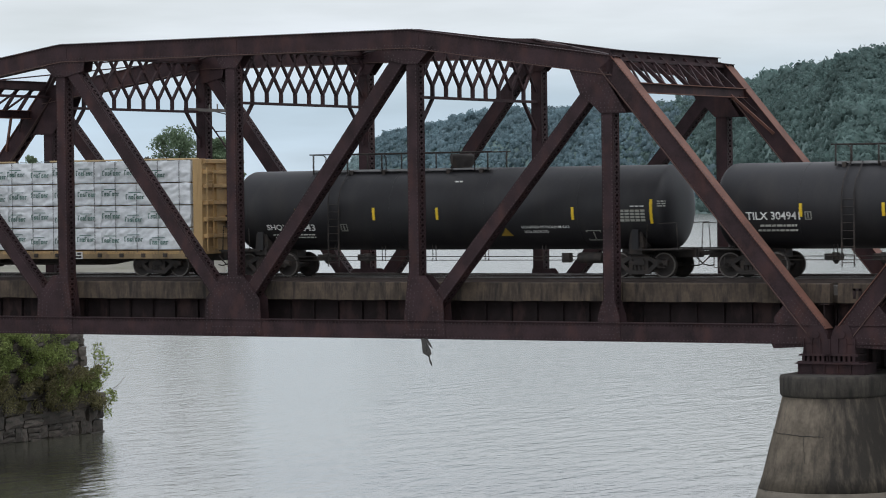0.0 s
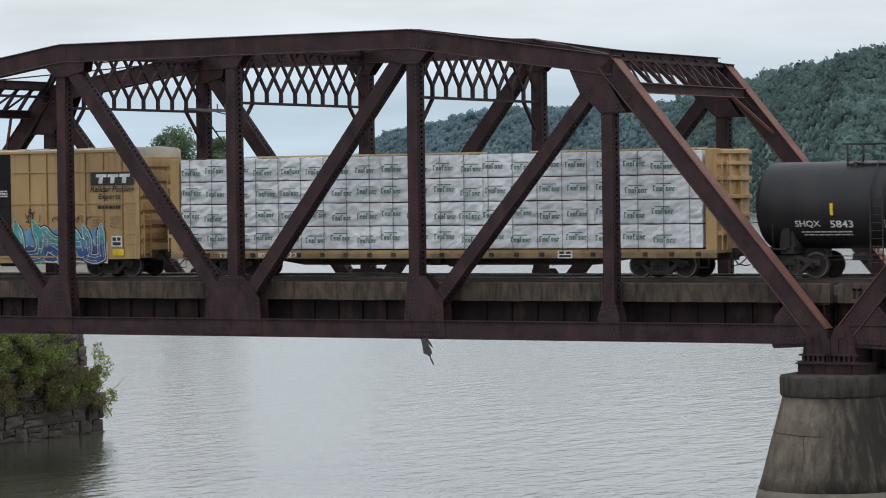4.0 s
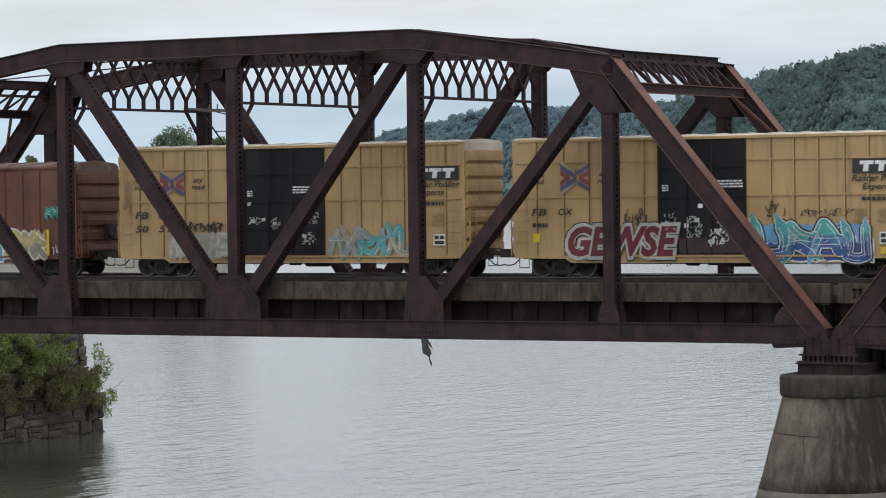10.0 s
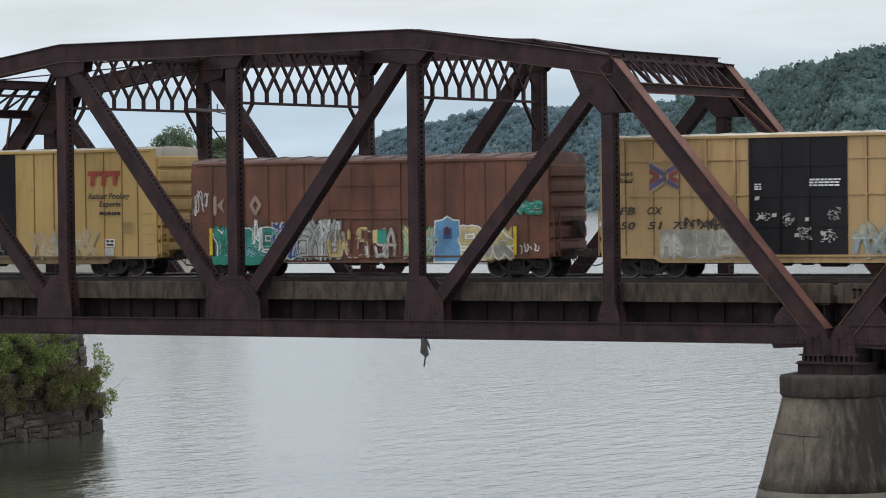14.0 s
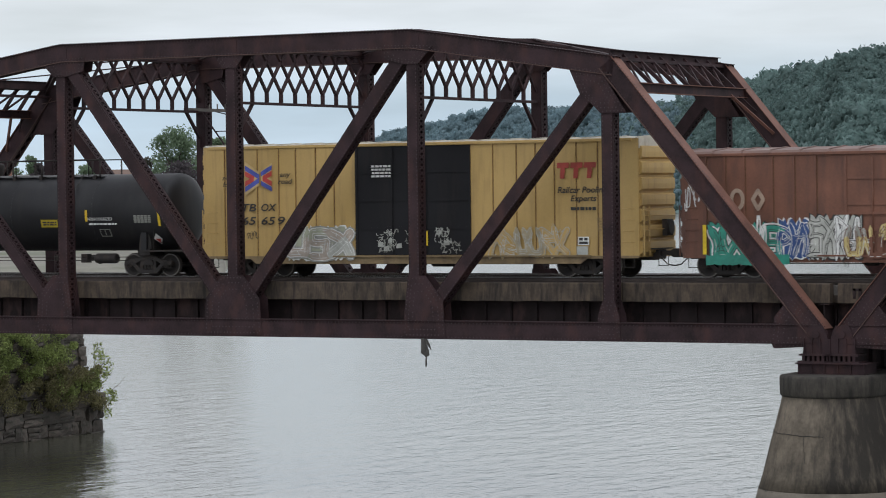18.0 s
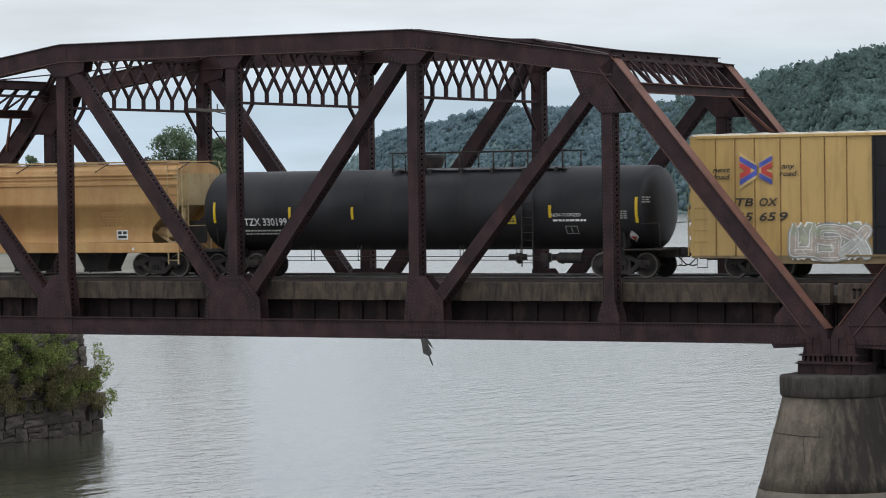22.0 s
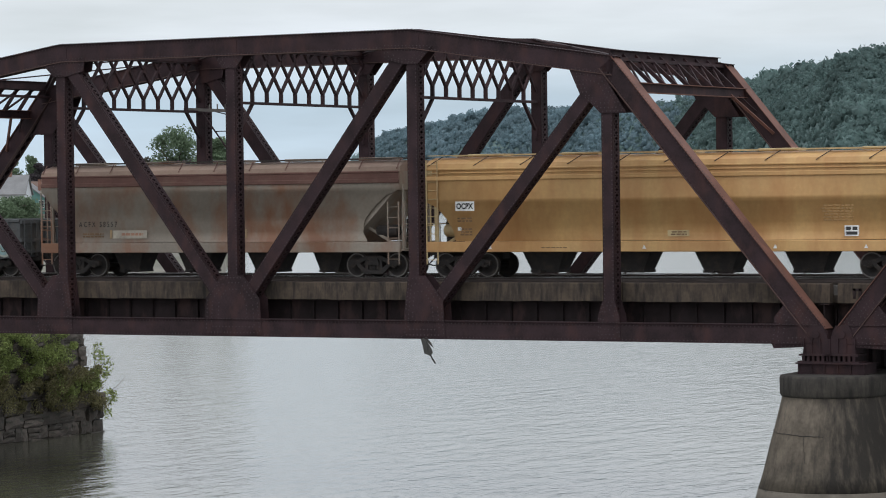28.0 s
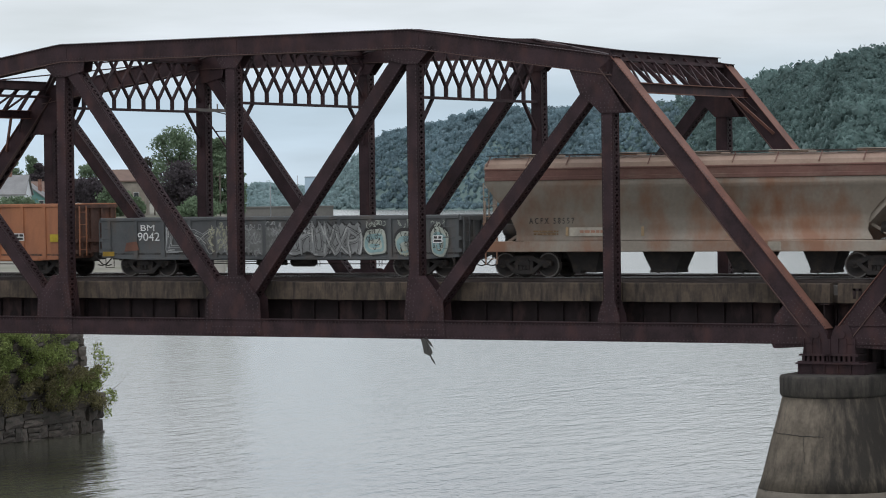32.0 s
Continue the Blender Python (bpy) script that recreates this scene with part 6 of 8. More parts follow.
def cross_mark(car, x0, x1, z0, z1, red, blue, white):
    """The crossing-ways emblem: nested chevrons that meet in the middle, on a pale ground."""
    cx, cz = (x0 + x1) / 2, (z0 + z1) / 2
    w, h = x1 - x0, z1 - z0

    def band(points, thick, m, yy):
        s = Shape()
        half = Vector((0, thick * h / 2))
        for (a, b), (c, d) in zip(points, points[1:]):
            p, q = Vector((cx + a * w, cz + b * h)), Vector((cx + c * w, cz + d * h))
            s.add([(v.x, YD + yy, v.y) for v in (p - half, q - half, q + half, p + half)], [(0, 1, 2, 3)])
        part("emblem", s, m, car)
    band(((-0.5, 0.4), (0.02, 0.0), (-0.5, -0.4)), 0.52, white, 0.001)
    band(((0.5, 0.4), (0.1, 0.08), (0.5, -0.24)), 0.4, white, 0.001)
    band(((-0.5, 0.42), (0.03, 0.06), (0.03, -0.06), (-0.5, -0.42)), 0.2, blue, -0.001)
    band(((-0.5, 0.2), (-0.16, 0.0), (-0.5, -0.2)), 0.19, red, -0.002)
    band(((0.1, 0.17), (0.5, 0.42)), 0.18, blue, -0.003)
    band(((0.1, -0.17), (0.5, -0.42)), 0.18, blue, -0.003)
    band(((0.5, 0.2), (0.16, 0.0), (0.5, -0.2)), 0.19, red, -0.004)


def block_letters(car, x0, x1, z0, z1, n, material, y):
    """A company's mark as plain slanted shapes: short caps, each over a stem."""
    w = (x1 - x0) / n
    h = z1 - z0
    for i in range(n):
        s = Shape()
        a, b, k = x0 + w * i + 0.05 * w, x0 + w * (i + 1) - 0.05 * w, 0.1 * w
        m, q = (a + b) / 2, 0.17 * w
        s.add([(a + k * 0.68, y, z1 - 0.34 * h), (b + k * 0.68, y, z1 - 0.34 * h), (b + k, y, z1), (a + k, y, z1)], [(0, 1, 2, 3)])
        s.add([(m - q, y, z0), (m + q, y, z0), (m + q + k * 0.68, y, z1 - 0.34 * h), (m - q + k * 0.68, y, z1 - 0.34 * h)], [(0, 1, 2, 3)])
        part("logo_block", s, material, car)


def spaced_boxes(car, x0, x1, z0, z1, y):
    """The small framed consolidated-data stencil."""
    flat_poly(car, [(x0, z0), (x1, z0), (x1, z1), (x0, z1)], W_INK, y, "data_plate")
    w, h = x1 - x0, z1 - z0
    for a, b, c, d in ((0.1, 0.45, 0.55, 0.88), (0.55, 0.9, 0.55, 0.88), (0.1, 0.9, 0.12, 0.42)):
        flat_poly(car, [(x0 + w * a, z0 + h * c), (x0 + w * b, z0 + h * c), (x0 + w * b, z0 + h * d), (x0 + w * a, z0 + h * d)], K_INK, y - 0.002, "data_plate")


DULL_RED, DULL_BLUE = ink("faded_red_paint", (0.22, 0.06, 0.05)), ink("faded_blue_paint", (0.09, 0.08, 0.16))
RED, BLUE = ink("red_paint", (0.46, 0.05, 0.04)), ink("blue_paint", (0.06, 0.08, 0.34))
MAROON, TEAL, SKYB, DEEPB = ink("maroon_spray", (0.125, 0.014, 0.022)), ink("teal_spray", (0.07, 0.30, 0.29)), ink("sky_blue_spray", (0.12, 0.28, 0.46)), ink("deep_blue_spray", (0.03, 0.075, 0.22))
GREEN_S, YEL_S, GREY_S, SILVER = ink("green_spray", (0.03, 0.26, 0.19)), ink("yellow_spray", (0.52, 0.42, 0.17)), ink("grey_spray", (0.28, 0.28, 0.25)), ink("pale_grey_spray", (0.4, 0.405, 0.37))
SILL_RUST = mat("dirty_rusty_sill", (0.22, 0.155, 0.08), 0.7, 0, 0.35, 1.5, 14, 0.1, (0.09, 0.06, 0.045), 0.8, (2.0, 2.0, 1.0))
YEL_TAG = ink("yellow_tag_paint", (0.72, 0.52, 0.02))
OCHRE_G = ink("drab_spray", (0.36, 0.30, 0.2))

FB_RIBS = (-6.88, -5.76, -4.74, -3.64, -2.53, 2.42, 3.3, 4.21, 5.2, 6.09, 7.0)
FB_ROWS = (4.2, 2.94)


def marks_fbox(car):
    lettering(car, "next\nload", (-7.08, -6.49, 3.42, 3.83), K_INK, YD, 0.25, 0.018)
    lettering(car, "any\nroad", (-4.34, -3.74, 3.42, 3.83), K_INK, YD, 0.25, 0.018)
    cross_mark(car, -5.85, -4.7, 3.15, 4.12, DULL_RED, DULL_BLUE, ink("dull_white_paint", (0.3, 0.235, 0.16)))
    flat_poly(car, [(5.52, 3.64), (7.62, 3.64), (7.62, 4.15), (5.52, 4.15)], K_INK, YD, "logo_panel")
    block_letters(car, 5.72, 7.42, 3.71, 4.08, 3, W_INK, YD - 0.003)
    lettering(car, "Railcar Pooling", (5.5, 7.64, 3.3, 3.6), K_INK, YD, 0.2, 0.018)
    lettering(car, "Experts", (5.88, 6.97, 3.02, 3.3), K_INK, YD, 0.2, 0.018)
    bars(car, 5.83, 6.95, 2.66, 2.88, 1, K_INK, YD, seed=3)
    bars(car, 5.55, 6.05, 1.95, 2.45, 4, ink("thin_brown_print", (0.3, 0.2, 0.09)), YD, seed=4)
    bars(car, 6.4, 7.0, 1.95, 2.45, 4, ink("thin_brown_print", (0.3, 0.2, 0.09)), YD, seed=5)
    spaced_boxes(car, 6.5, 7.0, 1.2, 1.62, YD)
    bars(car, 0.25, 1.5 if car["label"].startswith("weathered") else 1.4, 3.2, 3.5, 3, W_INK, YD - 0.03, seed=6)
    bars(car, -1.75, -1.5, 3.1, 3.35, 3, W_INK, YD - 0.03, seed=7)


def fbox(label, xc, doors):
    return boxcar(label, xc, 15.62, 5.03, 5.14, (-6.1, 6.1), doors, [r for r in FB_RIBS if r < doors[0] - 0.15 or r > doors[1] + 0.25], FB_ROWS, YELLOW, END_YELLOW, ROOF_WHITE, DOOR_BLACK, YELLOW)


def build_fbox_a():
    car = fbox("yellow steel boxcar with black door and maroon graffiti", -52.70, (-1.94, 1.5))
    marks_fbox(car)
    lettering(car, "FB", (-7.05, -6.43, 2.28, 2.53), K_INK, YD, 0.2, 0.018)
    bars(car, -7.05, -6.4, 1.8, 2.05, 1, K_INK, YD, seed=12)
    lettering(car, "OX", (-5.95, -5.35, 2.28, 2.53), K_INK, YD, 0.2, 0.018)
    # large maroon letters with a white edge
    box = (-5.55, -1.15, 0.78, 1.88)
    for m, bold, grow, yy in ((K_INK, 0.11, 0.17, 0.0), (SILVER, 0.095, 0.13, -0.003), (MAROON, 0.04, 0.0, -0.006)):
        b = (box[0] - grow, box[1] + grow, box[2] - grow, box[3] + grow)
        lettering(car, "GEWSE", b, m, YD - 0.03 + yy, 0.22, bold)
    ground_blob(car, 1.75, 6.25, 0.58, 1.35, DEEPB, YD + 0.004, 21, W_INK)
    ground_blob(car, 2.1, 6.1, 1.2, 1.95, SKYB, YD + 0.003, 22)
    graffiti(car, 1.85, 6.2, 0.62, 2.2, 3, (TEAL, SKYB), W_INK, YD, 23, 0.16, K_INK, tones=(TEAL, DEEPB))
    scribble(car, 2.3, 3.0, 2.25, 2.65, K_INK, YD, 31, 7)
    scribble(car, 3.6, 5.6, 2.2, 2.4, K_INK, YD, 32, 18, 0.012)
    for i, (x0, x1, z0, z1, high) in enumerate(((0.15, 0.95, 2.3, 2.75, 0.4), (-0.05, 0.95, 1.2, 1.75, 0.3), (-0.85, -0.2, 1.3, 2.2, 0.2), (-1.7, -1.2, 1.7, 2.3, 0.2), (0.3, 0.7, 1.6, 2.0, 0.2))):
        tag_rows(car, x0, x1, z0, z1, W_INK if i < 2 else SILVER, YD - 0.036, 330 + i, high)
    ground_blob(car, -1.1, 1.45, 0.85, 1.5, ink("dark_wine_spray", (0.035, 0.012, 0.014)), YD - 0.029, 37)
    scribble(car, -7.75, -7.1, 2.9, 3.2, K_INK, YD, 35, 9)
    scribble(car, -3.3, -2.2, 2.0, 2.4, K_INK, YD, 36, 8)
    for i, (x, z) in enumerate(((-0.5, 2.0), (-0.9, 1.8), (-0.35, 2.5))):
        flat_poly(car, [(x, z), (x + 0.18, z), (x + 0.2, z + 0.14), (x + 0.02, z + 0.16)], W_INK, YD - 0.03, "paint_patch")
    flat_poly(car, [(6.55, 0.85), (7.1, 0.85), (7.1, 1.1), (6.55, 1.1)], YEL_TAG, YD, "placard")
    flat_poly(car, [(-7.0, 1.3), (-6.72, 1.3), (-6.72, 1.62), (-7.0, 1.62)], YEL_TAG, YD, "placard")
    return car


def build_fbox_b():
    car = fbox("weathered yellow steel boxcar with black door and pale graffiti", -70.40, (-1.98, 1.72))
    marks_fbox(car)
    lettering(car, "FB", (-7.05, -6.43, 2.28, 2.55), K_INK, YD, 0.2, 0.018)
    lettering(car, "OX", (-5.95, -5.35, 2.28, 2.55), K_INK, YD, 0.2, 0.018)
    lettering(car, "50", (-7.05, -6.43, 1.75, 2.02), K_INK, YD, 0.2, 0.018)
    lettering(car, "51", (-5.95, -5.35, 1.75, 2.02), K_INK, YD, 0.2, 0.018)
    lettering(car, "73", (-4.95, -4.35, 1.75, 2.02), K_INK, YD, 0.2, 0.018)
    graffiti(car, -5.45, -2.2, 0.7, 1.75, 5, (SILVER, GREY_S), OCHRE_G, YD, 41, 0.2, back=GREY_S)
    scribble(car, -4.6, -2.9, 1.8, 2.1, K_INK, YD, 42, 14, 0.03)
    graffiti(car, 1.95, 5.7, 0.75, 2.05, 4, (OCHRE_G, GREY_S, TEAL), ink("blue_grey_line", (0.12, 0.24, 0.28)), YD, 43, 0.1)
    for i, (x0, x1, z0, z1) in enumerate(((-1.7, -1.2, 2.0, 2.3), (-0.7, -0.35, 1.8, 2.3), (-0.1, 0.3, 1.35, 1.8), (0.7, 1.3, 1.2, 1.7), (1.05, 1.5, 2.0, 2.5))):
        tag_rows(car, x0, x1, z0, z1, GREY_S if i % 3 else SILVER, YD - 0.034, 60 + i, 0.15)
    for i, (x, z) in enumerate(((-1.6, 2.1), (-0.6, 2.0), (-0.25, 1.45), (0.15, 2.0), (-1.75, 2.75), (0.75, 1.5), (-1.1, 2.15))):
        flat_poly(car, [(x, z), (x + 0.17, z + 0.01), (x + 0.19, z + 0.14), (x + 0.02, z + 0.13)], SILVER, YD - 0.03, "paint_patch")
    scribble(car, -7.7, -7.2, 2.6, 4.0, ink("thin_brown_print", (0.3, 0.2, 0.09)), YD, 44, 9)
    return car


def build_kcs():
    car = boxcar("rusty brown boxcar with bright graffiti along its lower side", -88.21, 15.66, 4.40, 4.62, (-6.25, 6.25), (-1.65, 1.6),
                 (-6.91, -6.17, -5.42, -4.35, -3.53, -2.71, 2.45, 3.45, 4.29, 5.18, 6.03, 6.95), (), BROWN, BROWN, BROWN_ROOF, BROWN, BROWN, 0.56, 6)
    faded = ink("faded_white_paint", (0.33, 0.24, 0.18))
    # three faded company shapes: a bar with a wedge, a ring, a lozenge
    mark = Shape()
    stroke(mark, (-6.75, 2.45), (-6.75, 3.1), 0.075, YD, 2)
    mark.add([(x, YD - 0.001, z) for x, z in ((-6.66, 2.78), (-6.32, 2.48), (-6.42, 2.78), (-6.32, 3.08))], [(0, 1, 2, 3)])
    ring = [(-5.68 + 0.22 * math.cos(t), 2.78 + 0.33 * math.sin(t)) for t in (2 * math.pi * i / 14 for i in range(15))]
    lozenge = [(-4.88, 3.1), (-4.68, 2.78), (-4.88, 2.44), (-5.08, 2.78), (-4.88, 3.1)]
    for line in (ring, lozenge):
        for i, (p, q) in enumerate(zip(line, line[1:])):
            stroke(mark, p, q, 0.07, YD - 0.0005 * (i % 3), 3)
    part("logo_shape", mark, faded, car)["kind"] = "stuff"
    scribble(car, -7.75, -7.1, 2.55, 3.3, W_INK, YD, 51, 10)
    graffiti(car, -6.75, -4.0, 0.68, 2.0, 3, (GREEN_S, GREEN_S, TEAL), K_INK, YD, 52, 0.2, W_INK, back=GREEN_S)
    ground_blob(car, -6.9, -3.7, 0.45, 0.85, GREEN_S, YD - 0.016, 152)
    scribble(car, -5.1, -4.3, 1.0, 1.9, W_INK, YD - 0.012, 53, 9, 0.025)
    graffiti(car, -4.1, -2.6, 0.65, 2.1, 2, (DEEPB, DEEPB), W_INK, YD, 54, 0.2, back=DEEPB)
    graffiti(car, -2.9, -1.0, 0.62, 2.25, 3, (SILVER, W_INK), K_INK, YD - 0.014, 55, 0.14, back=SILVER)
    graffiti(car, -1.5, 1.4, 0.7, 1.9, 5, (GREY_S, YEL_S, BROWN, SILVER), BROWN, YD - 0.03, 56, 0.12)
    flat_poly(car, [(0.6, 1.3), (1.0, 1.3), (1.0, 1.8), (0.6, 1.8)], GREEN_S, YD - 0.045, "paint_patch")
    flat_poly(car, [(0.4, 1.3), (0.6, 1.3), (0.6, 1.8), (0.4, 1.8)], YEL_S, YD - 0.045, "paint_patch")
    graffiti(car, 1.75, 3.05, 0.7, 1.95, 2, (YEL_S, SILVER), GREEN_S, YD, 57, 0.2, back=YEL_S)
    # the round-shouldered blue figure
    for m, k, yy in ((W_INK, 1.08, -0.011), (SKYB, 1.0, -0.013)):
        flat_poly(car, [(3.62 + (x - 3.62) * k, 1.4 + (z - 1.4) * k) for x, z in ((3.05, 0.62), (4.2, 0.62), (4.15, 1.2), (4.0, 1.35), (4.15, 1.6), (4.1, 2.1), (3.85, 2.12), (3.62, 2.25), (3.4, 2.12), (3.12, 2.08), (3.08, 1.6), (3.25, 1.35), (3.08, 1.15))], m, YD + yy, "graffiti")
    flat_poly(car, [(3.45, 1.45), (3.8, 1.45), (3.8, 1.85), (3.45, 1.85)], DEEPB, YD - 0.015, "graffiti")
    flat_poly(car, [(3.5, 1.62), (3.72, 1.62), (3.68, 1.9), (3.54, 1.9)], MAROON, YD - 0.017, "graffiti")
    graffiti(car, 4.2, 6.3, 0.66, 1.9, 3, (YEL_S, YEL_S, GREY_S), OCHRE_G, YD, 58, 0.2, W_INK, back=YEL_S)
    graffiti(car, 6.4, 7.6, 2.35, 2.85, 3, (GREEN_S, ), GREEN_S, YD, 59, 0.3)
    scribble(car, 6.6, 7.5, 0.9, 1.2, W_INK, YD, 60, 9)
    for x in (-7.02, 6.4):
        flat_poly(car, [(x, 0.85), (x + 0.14, 0.85), (x + 0.14, 1.9), (x, 1.9)], YEL_TAG, YD - 0.014, "reflective_strip")
    s = Shape()
    s.box(-2.0, 2.0, -HW - 0.1, -HW - 0.03, 2.22, 2.3)
    part("door_bar", s, BROWN, car)
    return car


def build_tbox():
    car = boxcar("tall clean yellow boxcar with wide black double door", -107.16, 18.75, 5.03, 5.13, (-7.05, 7.05), (-2.49, 2.49),
                 (-8.45, -7.7, -6.95, -5.97, -5.2, -4.3, -3.48, 3.4, 4.38, 5.17, 5.95, 6.85, 7.72, 8.47), (), YELLOW_NEW, YELLOW_NEW, ROOF_WHITE, DOOR_BLACK, SILL_RUST, 0.52, 7, 0.05)
    lettering(car, "next\nload", (-8.5, -7.82, 3.5, 3.9), K_INK, YD, 0.25, 0.018)
    lettering(car, "any\nroad", (-5.94, -5.28, 3.58, 3.98), K_INK, YD, 0.25, 0.018)
    cross_mark(car, -7.45, -6.22, 3.3, 4.3, RED, BLUE, ink("dull_yellow_paint", (0.5, 0.36, 0.16)))
    lettering(car, "TB", (-7.62, -6.95, 2.54, 2.83), K_INK, YD, 0.2, 0.018)
    lettering(car, "OX", (-6.72, -6.02, 2.54, 2.83), K_INK, YD, 0.2, 0.018)
    for body, x in (("6", -8.2), ("65", -7.6), ("65", -6.72), ("9", -5.96)):
        lettering(car, body, (x, x + 0.32 * len(body), 2.02, 2.33), K_INK, YD, 0.2, 0.018)
    block_letters(car, 6.05, 7.7, 3.62, 4.2, 3, ink("rusty_red_paint", (0.32, 0.045, 0.03)), YD)
    lettering(car, "Railcar Pooling", (6.14, 8.15, 3.02, 3.32), K_INK, YD, 0.2, 0.018)
    lettering(car, "Experts", (6.67, 7.72, 2.72, 3.0), K_INK, YD, 0.2, 0.018)
    bars(car, 6.65, 7.7, 2.42, 2.62, 1, K_INK, YD, seed=8)
    bars(car, 7.7, 8.3, 1.7, 2.2, 5, ink("thin_brown_print", (0.3, 0.2, 0.09)), YD, seed=9)
    bars(car, -1.8, -0.9, 3.75, 4.25, 4, W_INK, YD - 0.03, seed=10)
    spaced_boxes(car, 6.95, 7.4, 1.2, 1.5, YD)
    flat_poly(car, [(6.9, 0.85), (7.35, 0.85), (7.35, 1.15), (6.9, 1.15)], SILVER, YD, "placard")
    graffiti(car, -5.45, -2.75, 0.66, 1.95, 2, (ink("pale_sage_spray", (0.33, 0.34, 0.25)), ink("pale_pink_spray", (0.38, 0.32, 0.27)), SILVER), W_INK, YD, 71, 0.2, GREY_S, back=ink("pale_sage_spray", (0.33, 0.34, 0.25)))
    graffiti(car, 3.3, 6.5, 0.75, 1.9, 4, (YELLOW_NEW, OCHRE_G), SILVER, YD, 72, 0.1)
    for i, (x0, x1, z0, z1, m) in enumerate(((-1.6, -0.5, 1.0, 1.8, SILVER), (-1.5, -0.6, 0.95, 1.4, GREY_S), (0.9, 1.7, 1.3, 1.9, SILVER), (1.2, 2.3, 0.95, 1.35, GREY_S), (-0.4, 0.3, 1.2, 1.7, GREY_S))):
        tag_rows(car, x0, x1, z0, z1, m, YD - 0.034, 80 + i, 0.22)
    for x, z in ((-1.5, 1.15), (-1.05, 1.3), (-0.7, 1.1), (-1.25, 1.0), (1.05, 1.6), (1.35, 1.2)):
        flat_poly(car, [(x, z), (x + 0.26, z + 0.02), (x + 0.24, z + 0.2), (x + 0.03, z + 0.17)], SILVER if x < 0 else GREY_S, YD - 0.03, "paint_patch")
    flat_poly(car, [(0.45, 1.2), (0.68, 1.2), (0.68, 1.75), (0.45, 1.75)], YEL_TAG, YD - 0.032, "paint_patch")
    scribble(car, -7.4, -6.9, 1.45, 1.7, K_INK, YD, 73, 8, 0.014)
    return car


def tank_car(label, xc, L, bog, stripes, marks, platform, manway_x, ladder_x):
    car = freight_car("tank_car", label, "tank car", xc)
    R, zc = 1.53, 2.545
    h = L / 2
    s = Shape()
    dome = 0.5
    prof = [(-h + 0.27 + dome * (1 - math.cos(math.pi / 2 * k / 12) ** 0.85), max(0.02, R * math.sin(math.pi / 2 * k / 12) ** 0.8)) for k in range(13)]
    prof = prof + [(-x, r) for x, r in prof[::-1]]
    s.lathe(prof, 56, "x", (0, 0, zc))
    tank = part("tank", s, BLACK, car)
    def wrap(z):
        return -math.sqrt(max(0.01, R * R - (z - zc) ** 2)) - 0.012
    # welded rings
    for x in (-h * 0.62, -h * 0.22, h * 0.2, h * 0.6):
        r = Shape()
        r.lathe([(x - 0.02, R + 0.001), (x - 0.012, R + 0.006), (x + 0.012, R + 0.006), (x + 0.02, R + 0.001)], 56, "x", (0, 0, zc))
        part("weld_seam", r, BLACK, tank)
    for x, za, zb in stripes:
        r = Shape()
        n = 5
        pts = [(x + dx, wrap(za + (zb - za) * k / n) - 0.002, za + (zb - za) * k / n) for k in range(n + 1) for dx in (-0.055, 0.055)]
        r.add(pts, [(2 * k, 2 * k + 1, 2 * k + 3, 2 * k + 2) for k in range(n)])
        part("reflective_strip", r, YSTRIPE, tank)
    marks(car, wrap)
    # ends: stub sills, bolsters and saddle plates
    for sg in (-1, 1):
        x0 = sg * (h - 0.05)
        s = Shape()
        s.box(min(x0 + sg * 0.35, x0 - sg * 2.6), max(x0 + sg * 0.35, x0 - sg * 2.6), -0.32, 0.32, 0.72, 1.08)
        part("stub_sill", s, UNDER, car)
        s = Shape()
        s.box(sg * bog - 0.25, sg * bog + 0.25, -1.3, 1.3, 0.86, 1.12)
        s.prism([(sg * bog - 0.3, 1.1), (sg * bog + 0.3, 1.1), (sg * bog + 0.22, 1.7), (sg * bog - 0.22, 1.7)], -1.25, 1.25)
        part("body_bolster", s, UNDER, car)
        s = Shape()
        s.box(min(x0 - sg * 1.6, x0 + sg * 0.3), max(x0 - sg * 1.6, x0 + sg * 0.3), -1.42, -0.35, 1.0, 1.05)
        s.box(min(x0 - sg * 1.6, x0 + sg * 0.3), max(x0 - sg * 1.6, x0 + sg * 0.3), 0.35, 1.42, 1.0, 1.05)
        part("end_platform", s, UNDER, car)
        for y in (-1.38, 1.38):
            r = Shape()
            r.tube([(x0 - sg * 1.1, y, 1.05), (x0 - sg * 1.05, y, 1.95), (x0 + sg * 0.1, y, 1.98), (x0 + sg * 0.15, y, 1.05)], 0.02, 6)
            part("end_handrail", r, UNDER, car)
        for y in (-1.35, 1.35):
            sill_step(car, x0 - sg * 0.5, y)
        coupler(car, x0 + sg * 0.3, sg)
        bogie(car, sg * bog)
        s = Shape()
        s.box(sg * bog - 0.12, sg * bog + 0.14, wrap(1.75) - 0.05, wrap(1.75) + 0.2, 1.05, 1.75)
        part("reinforcement_pad", s, BLACK, car)
    # top: platform, railings and the valve housing
    a, b = platform
    zt = zc + R
    galv = ink("galvanised_grating", (0.2, 0.2, 0.2))
    pf = None
    for y in (-0.66, 0.44):
        s = Shape()
        s.box(a, b, y, y + 0.22, zt - 0.03, zt)
        s.box(a, b, y - 0.012, y, zt - 0.06, zt + 0.01)
        if pf is None:
            pf = part("platform", s, galv, car, "galvanised walkway on top of the tank")
        else:
            part("walkway", s, galv, pf)
